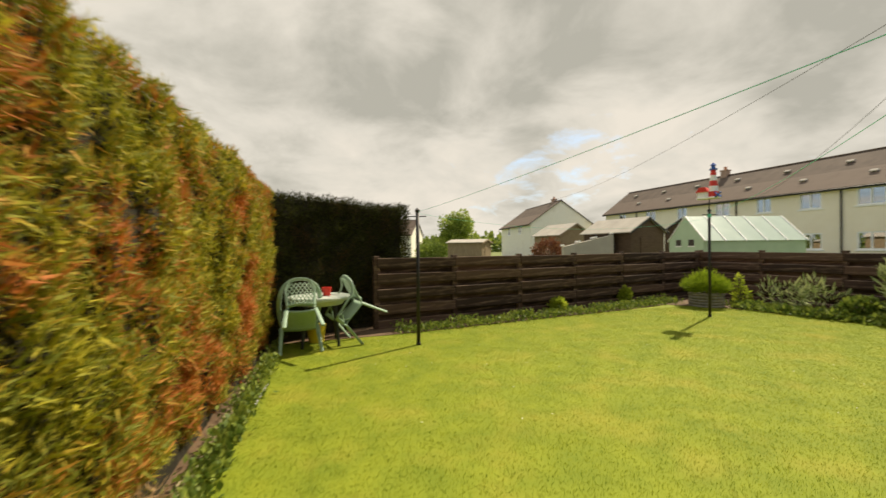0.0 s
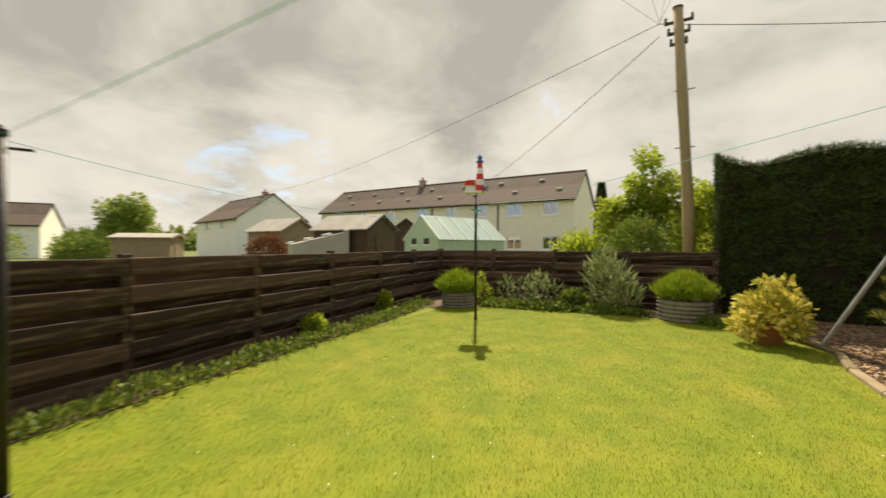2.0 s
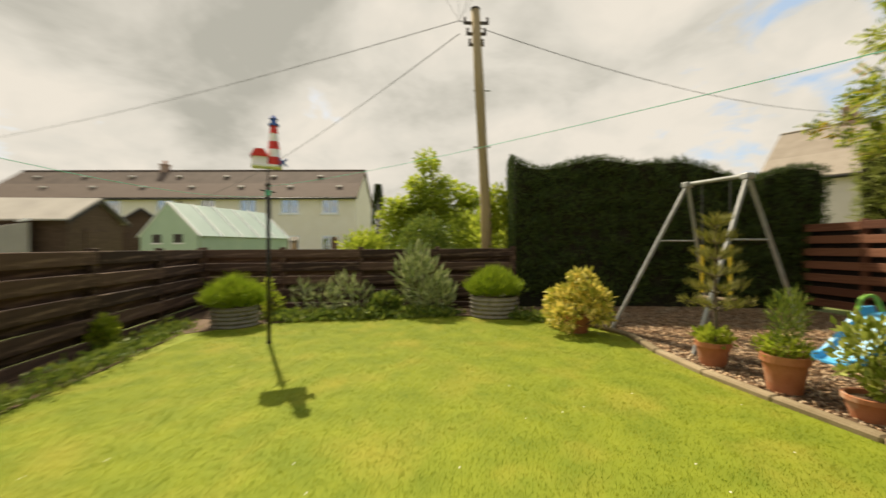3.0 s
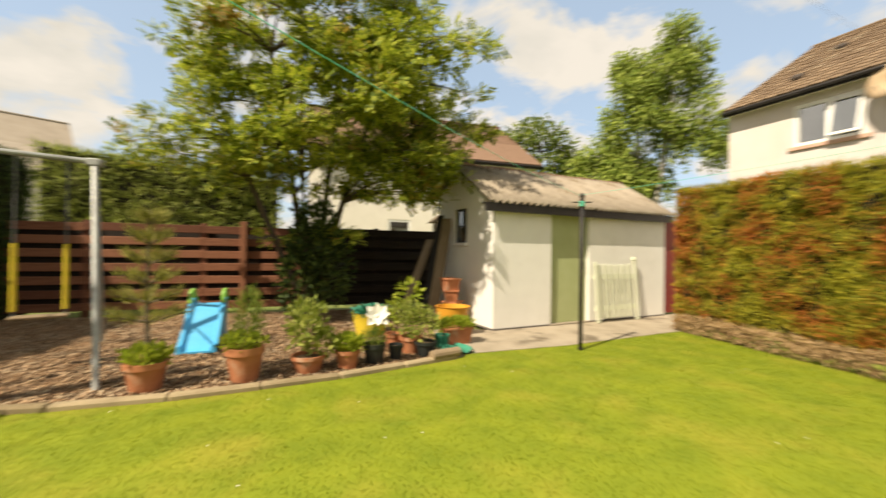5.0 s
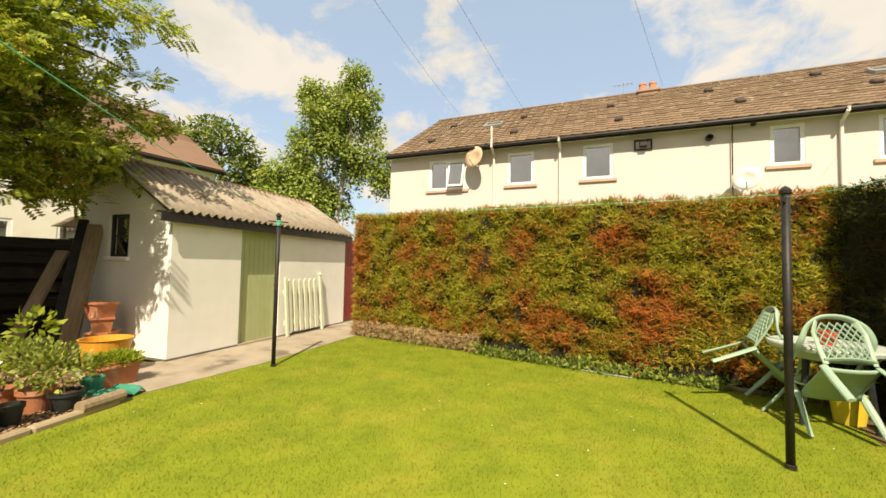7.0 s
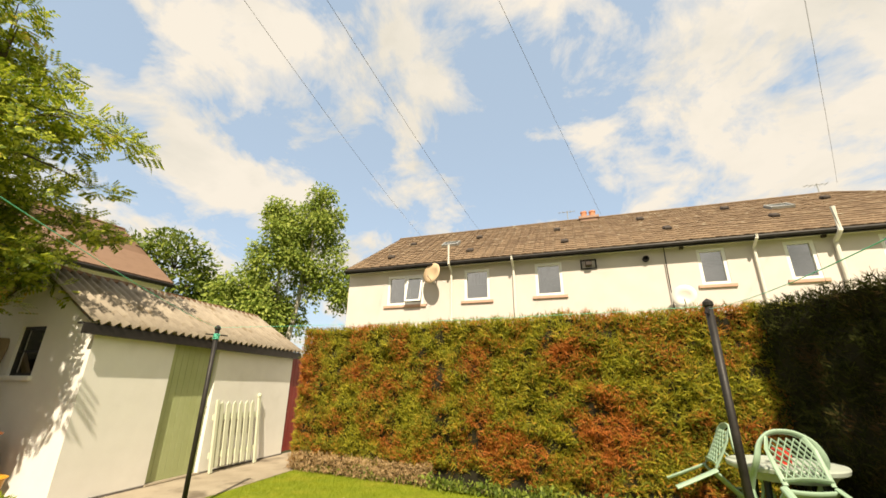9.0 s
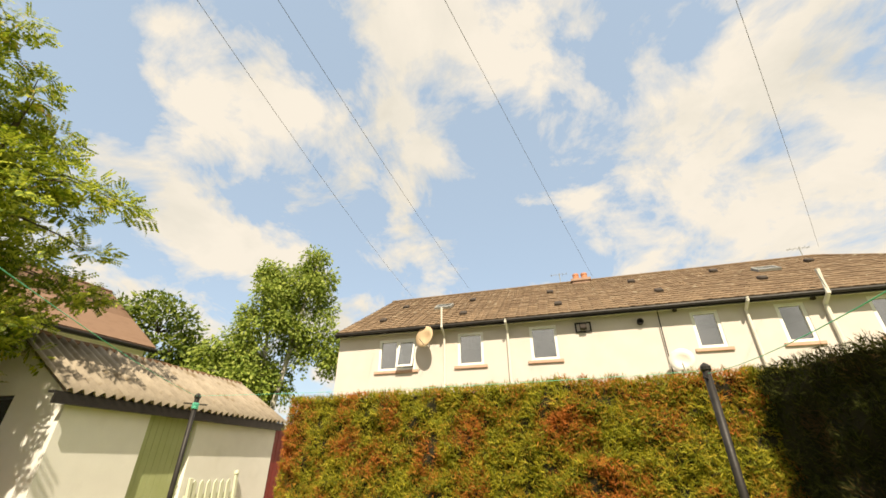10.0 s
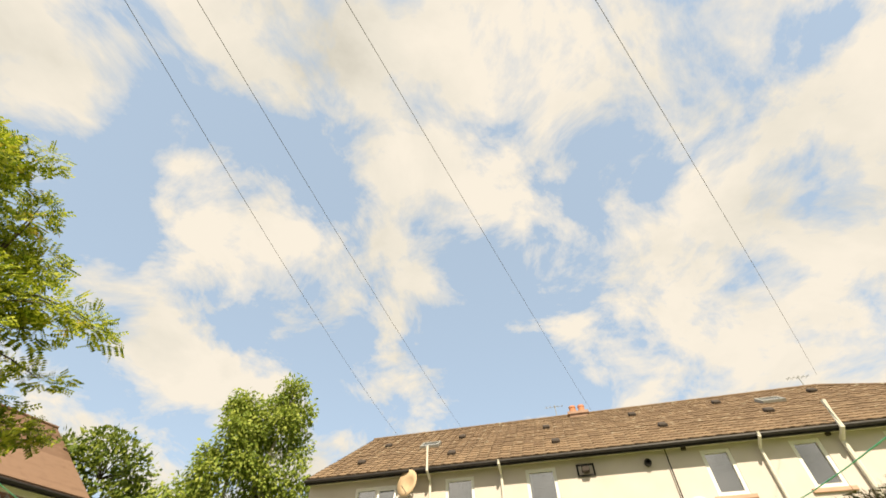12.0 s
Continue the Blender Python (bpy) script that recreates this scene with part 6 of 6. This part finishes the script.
def pot(x, y, r, h, material, label, plants, z=0.02, rim=True, soil=True):
    """A tapered pot with rim, soil and the plants it holds: (blobs, count, size, material, template, upward)."""
    ob = empty("plant_pot", Matrix.Translation((x, y, z)), label, "plant pot", "pots along the kerb")
    prof = [(r * 0.72, 0), (r * 0.95, h * 0.80)] + ([(r * 1.04, h * 0.80), (r * 1.04, h)] if rim else [(r, h)]) + [(r * 0.90, h), (r * 0.86, h * 0.78)]
    part("body", lathe(bmesh.new(), prof, 28), material, ob)
    part("soil", lathe(bmesh.new(), [(r * 0.87, h * 0.80), (r * 0.5, h * 0.86), (0.01, h * 0.87)], 20), M_SOIL, ob)
    rng_ = np.random.default_rng(int(x * 1000) % 977)
    for i, (blobs, count, size, mt, tp, upw) in enumerate(plants):
        pts, d = ball_points(rng_, [(b[0], b[1], b[2] + h, *b[3:]) for b in blobs], count, 0.3)
        keep = pts[:, 2] > h * 0.86
        dd = d + rng_.normal(0, 0.4, d.shape) + np.array([0, 0, upw])
        scatter("leaves", pts[keep], dd[keep], size * (0.6 + 0.8 * rng_.random(keep.sum())), tp, mt, ob, i + 3)
        for k, b in enumerate(blobs[:4]):
            part("stem", tube(bmesh.new(), [(0.01, 0, h * 0.8), (b[0] * 0.6, b[1] * 0.6, h + b[2] * 0.6), (b[0], b[1], h + b[2])], [0.008, 0.006, 0.003], 5), M_BARK, ob)
    return ob


pot(6.16, 0.70, 0.165, 0.25, M_CLAY, "wide terracotta pot with low pale plants", [([(0, 0, 0.04, 0.16, 0.16, 0.09)], 300, 0.07, M_LIMELEAF, LEAF, 0.8)])
pot(5.38, 0.63, 0.17, 0.32, M_CLAY, "tall terracotta pot with a bushy green plant", [([(-0.03, 0, 0.27, 0.14, 0.14, 0.30)], 620, 0.06, M_GARDEN, SPRAY, 1.0), ([(0.02, 0, 0.05, 0.2, 0.2, 0.09)], 420, 0.05, M_LIMELEAF, LEAF, 0.7)])
pot(4.80, 0.50, 0.17, 0.17, M_CLAY, "shallow terracotta bowl with tall light green plant", [([(0.02, 0, 0.32, 0.19, 0.19, 0.24), (-0.12, 0, 0.12, 0.14, 0.14, 0.12)], 520, 0.075, M_POTLEAF, LEAF, 0.6)])
pot(4.40, 0.47, 0.13, 0.19, M_CLAY, "small terracotta pot with bright green seedlings", [([(0, 0, 0.06, 0.16, 0.14, 0.10)], 420, 0.06, M_LIMELEAF, LEAF, 0.9)])
lily = pot(4.10, 0.38, 0.125, 0.22, M_DARKPOT, "black plastic pot with one large white bloom", [([(0, 0, 0.06, 0.12, 0.12, 0.11)], 420, 0.05, M_GARDEN, SPRAY, 0.7)])
part("stalk", tube(bmesh.new(), [(0, 0, 0.2), (0.0, 0.02, 0.40), (-0.01, 0.04, 0.50)], 0.008, 6), M_GARDEN, lily)
bl = part("bloom", lathe(bmesh.new(), [(0.01, 0), (0.03, 0.015), (0.022, 0.04), (0.004, 0.05)], 10), M_PETAL, lily, "large white open flower")
bl.matrix_local = Matrix.Translation((-0.01, 0.05, 0.52)) @ Matrix.Rotation(radians(-60), 4, "X")
for k in range(8):
    bm = bmesh.new()
    n = 6
    prev = None
    for i in range(n + 1):
        t = i / n
        w = 0.050 * math.sin(math.pi * (0.12 + 0.86 * t)) + 0.003
        zc = 0.05 * t - 0.045 * t * t
        cur = [bm.verts.new((-w, 0.16 * t, zc + 0.012)), bm.verts.new((0, 0.16 * t, zc)), bm.verts.new((w, 0.16 * t, zc + 0.012))]
        if prev:
            bm.faces.new((prev[0], prev[1], cur[1], cur[0]))
            bm.faces.new((prev[1], prev[2], cur[2], cur[1]))
        prev = cur
    o = part("petal", bm, M_PETAL, bl)
    o.matrix_local = Matrix.Rotation(2 * math.pi * k / 8, 4, "Z") @ Matrix.Rotation(radians(14 if k % 2 else 30), 4, "X")
pot(3.84, 0.28, 0.09, 0.17, M_DARKPOT, "small empty black plastic pot", [])
pot(3.60, 0.02, 0.14, 0.20, M_CLAY, "orange terracotta pot among straggly plants", [([(0, 0, 0.2, 0.22, 0.2, 0.2), (0.1, 0, 0.3, 0.14, 0.14, 0.16)], 380, 0.055, M_POTLEAF, LEAF, 0.5)])
pot(3.46, 0.20, 0.13, 0.17, M_DARKPOT, "dark green pot with straggly browning plant", [([(0.05, -0.05, 0.22, 0.24, 0.2, 0.2)], 360, 0.055, M_POTLEAF, LEAF, 0.5)])
pot(3.75, -0.25, 0.13, 0.19, M_CLAY, "terracotta pot with a leafy yellow-green stem", [([(-0.15, 0.1, 0.55, 0.16, 0.14, 0.13), (-0.05, 0, 0.32, 0.14, 0.12, 0.12), (0.12, 0.1, 0.22, 0.16, 0.14, 0.14)], 190, 0.075, M_LIMELEAF, LEAF, 0.3)])
pot(3.15, -0.12, 0.10, 0.17, M_GREENPL, "small green plastic pot", [])
pl = empty("planter_box", Matrix.Translation((2.87, -0.38, 0.004)) @ Matrix.Rotation(radians(12), 4, "Z"), "brown planter box with lime green foliage", "planter")
bm = boxed(-0.20, -0.14, 0, 0.20, 0.14, 0.22)
for v in bm.verts:
    if v.co.z < 0.1:
        v.co.x, v.co.y = v.co.x * 0.84, v.co.y * 0.84
part("box", bm, M_CLAY, pl)
part("rim", boxed(-0.215, -0.155, 0.20, 0.215, 0.155, 0.235, bevel=0.008), M_CLAY, pl)
rng = np.random.default_rng(71)
pts, d = ball_points(rng, [(0.0, 0, 0.27, 0.26, 0.18, 0.08)], 1100, 0.3)
scatter("leaves", pts, d + np.array([0, 0, 0.5]), 0.05, LEAF, M_LIMELEAF, pl, 72)
lid = empty("green_tray", Matrix.Translation((3.05, 0.13, 0.01)) @ Matrix.Rotation(radians(25), 4, "Z"), "crumpled green plastic tray on the ground", "tray")
bm = bmesh.new()
bmesh.ops.create_grid(bm, x_segments=10, y_segments=8, size=0.5)
for v in bm.verts:
    x, y = v.co.x, v.co.y
    v.co = Vector((x * 0.42, y * 0.32, 0.07 + 0.02 * math.sin(x * 14) - 0.25 * max(0, abs(x) - 0.35) - 0.25 * max(0, abs(y) - 0.35)))
r = bmesh.ops.solidify(bm, geom=bm.faces[:], thickness=0.008)
part("body", bm, M_GREENPL, lid)
orb = empty("orange_crate", Matrix.Translation((2.70, -1.0, 0.0)) @ Matrix.Rotation(radians(8), 4, "Z"), "orange plastic bucket beside the shed", "bucket")
part("body", lathe(bmesh.new(), [(0.19, 0), (0.26, 0.42), (0.275, 0.43), (0.255, 0.43), (0.18, 0.02)], 28), M_ORANGE, orb)
rp = empty("plant_pot", Matrix.Translation((2.42, -1.75, 0.0)), "stacked red plastic troughs by the shed wall", "plant pot")
for k in range(4):
    bm = boxed(-0.17, -0.12, 0, 0.17, 0.12, 0.2)
    for v in bm.verts:
        if v.co.z < 0.1:
            v.co.x, v.co.y = v.co.x * 0.8, v.co.y * 0.8
    box(bm, -0.185, -0.135, 0.19, 0.185, 0.135, 0.215)
    o = part("trough", bm, M_CLAY, rp)
    o.matrix_local = pose(0.03 * k, 0.02 * k, 0.2 * k, 0, 0, 20 + 25 * k)
yt = empty("yellow_tub", Matrix.Translation((3.95, -1.15, 0.02)), "yellow flexible tub holding green netting", "tub")
part("body", lathe(bmesh.new(), [(0.20, 0), (0.27, 0.33), (0.285, 0.34), (0.26, 0.335), (0.19, 0.03)], 28), M_YELLOW, yt)
rng = np.random.default_rng(73)
pts, d = ball_points(rng, [(0.0, 0, 0.33, 0.22, 0.22, 0.08)], 600, 0.2)
scatter("netting", pts, d, 0.08, LEAF, M_GREENPL, yt, 74)
# planks leaning on the shed
for (fx, fy), (tx, ty, tz), w, material, lab in (((3.24, -2.41), (2.51, -3.0, 1.51), 0.085, M_WOOD, "weathered plank leaning beside the shed"), ((2.77, -1.97), (2.27, -2.6, 1.92), 0.10, M_WOOD, "broad weathered plank leaning on the shed wall"),
                                                 ((2.80, -2.35), (2.34, -2.82, 2.0), 0.06, M_BLACK, "black tarred post leaning on the shed")):
    a, b = Vector((fx, fy, 0.0)), Vector((tx, ty, tz))
    o = part("plank", boxed(-w, -0.025, 0, w, 0.025, (b - a).length, bevel=0.005), material)
    o.matrix_world = Matrix.Translation(a) @ (b - a).to_track_quat("Z", "Y").to_matrix().to_4x4()
    tagged(o, lab, "plank")
bt = empty("bird_table", Matrix.Translation((1.6, -5.3, 0)), "roofed bird table behind the fence", "bird table")
part("post", boxed(-0.04, -0.04, 0, 0.04, 0.04, 1.75), M_WOOD, bt)
part("tray", boxed(-0.22, -0.22, 1.75, 0.22, 0.22, 1.79), M_WOOD, bt)
for sx in (-1, 1):
    part("upright", boxed(sx * 0.16 - 0.02, -0.02, 1.79, sx * 0.16 + 0.02, 0.02, 2.05), M_WOOD, bt)
part("roof", side_prism(bmesh.new(), [(-0.30, 2.03), (0.30, 2.03), (0, 2.25)], -0.25, 0.25), M_WOOD, bt)

# pine growing in the wide pot
pine = empty("young_pine", Matrix.Translation((6.16, 0.66, 0.24)), "sparse young pine with tiered olive branches growing in a pot", "tree")
part("trunk", tube(bmesh.new(), [(0, 0, 0), (0.02, 0.0, 0.7), (0.0, 0.0, 1.38)], [0.022, 0.016, 0.005], 7), M_BARK, pine)
rng = np.random.default_rng(81)
P_, D_ = [], []
for tier in range(6):
    z = 0.36 + 0.175 * tier
    reach = 0.31 * (1 - 0.13 * tier)
    for k in range(6):
        q = 2 * math.pi * k / 6 + tier * 0.7
        e = Vector((reach * math.cos(q), reach * math.sin(q), z + 0.10))
        part("branch", tube(bmesh.new(), [(0, 0, z), e * 0.6 + Vector((0, 0, z * 0.4)), e], [0.008, 0.006, 0.003], 5), M_BARK, pine)
        for j in range(55):
            t = 0.25 + 0.75 * rng.random()
            P_.append(np.array(Vector((0, 0, z)).lerp(e, t)) + rng.normal(0, 0.02, 3))
            D_.append(np.array([math.cos(q), math.sin(q), 1.2]) + rng.normal(0, 0.45, 3))
scatter("needles", np.array(P_), np.array(D_), 0.085, FROND, M_PINE, pine, 82)

# ---- borders ----
ground_patch("border_soil", [(1.2, 6.58), (1.45, 6.61), (4.3, 6.96), (6.4, 7.17), (8.05, 7.43), (8.76, 6.71), (9.03, 6.0), (9.39, 4.4), (9.41, 3.2), (9.26, 2.2), (9.3, 2.1), (10.3, 1.95), (10.37, 8.38), (1.2, 7.18)], -0.045, 0.008, M_SOIL, "dark soil border along the fences")
ground_patch("border_soil", [(-1.9, -0.45), (-1.09, -0.26), (-1.05, 1.5), (-0.91, 3.3), (-0.73, 4.55), (-0.61, 6.56), (1.19, 6.57), (1.19, 7.8), (-1.6, 7.8)], -0.045, 0.006, M_SOIL, "dark soil under the hedges")


def round_tub(x, y, r, h, dome_r, dome_h, seed):
    ob = empty("planter_tub", Matrix.Translation((x, y, 0.0)), "round corrugated grey tub full of feathery green growth", "planter", "corrugated tubs")
    prof = []
    n = 30
    for k in range(n + 1):
        prof.append((r + 0.014 * math.sin(2 * math.pi * 5 * k / n), h * k / n))
    prof += [(r - 0.03, h), (r - 0.04, h - 0.08)]
    part("tub", lathe(bmesh.new(), prof, 36), M_TUB, ob, smooth=True)
    part("soil", lathe(bmesh.new(), [(r - 0.035, h - 0.07), (0.01, h - 0.03)], 24), M_SOIL, ob)
    r_ = np.random.default_rng(seed)
    m = 7500
    a = r_.random(m) * 2 * math.pi
    q = np.sqrt(r_.random(m)) * r * 0.9
    out = np.column_stack([np.cos(a), np.sin(a)])
    lean = (q / r) ** 1.3
    d = np.column_stack([out * lean[:, None] * dome_r * 1.15 + r_.normal(0, 0.06, (m, 2)), dome_h * (1.05 - 0.75 * lean) + r_.normal(0, 0.04, m)])
    base = np.column_stack([out * q[:, None], np.full(m, h - 0.05)])
    t = r_.random((m, 1)) ** 0.7
    tips = base + d * (0.25 + 0.75 * t)
    scatter("growth", tips, d + r_.normal(0, 0.10, (m, 3)), 0.13 * (0.6 + 0.7 * r_.random(m)), FROND, M_LAVENDER, ob, seed)
    return ob


round_tub(8.75, 6.95, 0.36, 0.33, 0.12, 0.46, 91)
round_tub(9.45, 2.50, 0.45, 0.38, 0.06, 0.52, 92)
shrub("silvery_shrub", [(0, 0, 0.55, 0.38, 0.42, 0.5), (0.05, 0.15, 0.95, 0.2, 0.22, 0.32), (0.0, -0.3, 0.35, 0.32, 0.32, 0.3), (0.0, 0.35, 0.75, 0.16, 0.16, 0.25)], 950, 0.20, M_GREYLEAF, Matrix.Translation((9.72, 3.85, 0)), "silvery grey-green shrub by the fence", seed=93, upward=1.3, template=LANCE)
shrub("silvery_shrub", [(0, 0, 0.3, 0.3, 0.45, 0.3), (0, 0.5, 0.3, 0.25, 0.3, 0.3), (0, 0.1, 0.55, 0.15, 0.2, 0.2), (0, 0.9, 0.35, 0.15, 0.2, 0.3)], 460, 0.16, M_GREYLEAF, Matrix.Translation((9.6, 5.2, 0)), "pale flowering perennials along the fence", seed=94, upward=1.2, template=LANCE)
shrub("border_plant", [(0, 0, 0.2, 0.22, 0.28, 0.2)], 700, 0.10, M_GARDEN, Matrix.Translation((9.6, 4.55, 0)), "dark leafy border plant by the fence", seed=95, upward=0.7)
shrub("border_plant", [(0, 0, 0.22, 0.12, 0.16, 0.22), (0.05, 0.1, 0.6, 0.06, 0.06, 0.12)], 300, 0.08, M_LIMELEAF, Matrix.Translation((9.45, 6.6, 0)), "tall yellow-green border plant by the fence", seed=96, upward=0.9)
for x, y, r, h, seed in ((7.16, 7.82, 0.15, 0.21, 97), (4.95, 7.40, 0.16, 0.16, 98)):
    shrub("border_plant", [(0, 0, h, r, r, h)], 900, 0.06, M_LIMELEAF, Matrix.Translation((x, y, 0)), "small lime green shrub at the fence foot", seed=seed, stems=3, upward=0.7)
gp = pot(7.95, 1.50, 0.22, 0.28, M_CLAY, "terracotta pot holding a large yellow variegated bush", [], z=0.0)
shrub("variegated_bush", [(0, 0, 0.52, 0.30, 0.30, 0.24), (0.28, 0.14, 0.45, 0.22, 0.22, 0.18), (-0.28, -0.14, 0.50, 0.22, 0.22, 0.20), (0.12, -0.18, 0.78, 0.14, 0.14, 0.12), (-0.24, 0.3, 0.26, 0.20, 0.20, 0.16),
                          (0.34, -0.1, 0.72, 0.10, 0.10, 0.10), (-0.15, 0.05, 0.84, 0.10, 0.10, 0.08), (-0.42, -0.2, 0.30, 0.13, 0.13, 0.12), (0.40, 0.2, 0.22, 0.15, 0.15, 0.12)], 1700, 0.095, M_GOLD,
      Matrix.Translation((7.95, 1.50, 0.0)), "large yellow and green variegated bush in a pot", seed=99, upward=0.4, stems=9)
# ---- edging and litter along the long hedge ----
edge = empty("hedge_edging", None, "low pale concrete edging along the hedge foot", "edging", kind="structure")
for k in range(6):
    y0 = 2.6 + 0.62 * k
    x0 = -0.93 + 0.045 * k
    o = part("edging_stone", boxed(-0.03, -0.30, -0.03, 0.03, 0.30, 0.045, bevel=0.008), M_KERB, edge)
    o.matrix_local = pose(x0, y0, 0.004 * math.sin(k * 2.0), 0, 1.5 * math.sin(k * 3.0), -4.0 + 1.5 * math.sin(k * 1.3))
o = tagged(part("metal_rod", tube(bmesh.new(), [(0, -0.32, 0.012), (0, 0.32, 0.012)], 0.010, 8), M_GALV), "thin metal rod lying at the lawn's edge", "rod")
o.matrix_world = pose(-0.62, 4.35, 0.0, 0, 0, -6)
o = tagged(part("brick", boxed(-0.05, -0.11, 0, 0.05, 0.11, 0.06, bevel=0.008), M_CLAY), "broken orange brick at the hedge foot", "brick")
o.matrix_world = pose(-0.74, 4.75, 0.0, 0, 0, 12)
# dry brown litter and bare stems under the hedge
rng = np.random.default_rng(101)
t = rng.random(3600) * 0.52
q = np.column_stack([HX0 + 0.06 + (HX1 - HX0) * (t * 5.4) / 8.1 + rng.normal(0, 0.05, 3600), -0.4 + 5.4 * t, 0.04 + 0.24 * rng.random(3600) ** 1.4])
tagged(scatter("dry_twigs", q, rng.normal(0, 1, (3600, 3)) + np.array([0.4, 0, 0.1]), 0.075, SPRAY, mat("dry_leaf", (0.30, 0.19, 0.09), (0.46, 0.32, 0.17), 6, 0.9, 0.0, island=0.8), None, 102), "dry brown twigs in the foot of the hedge", "twigs", kind="stuff")
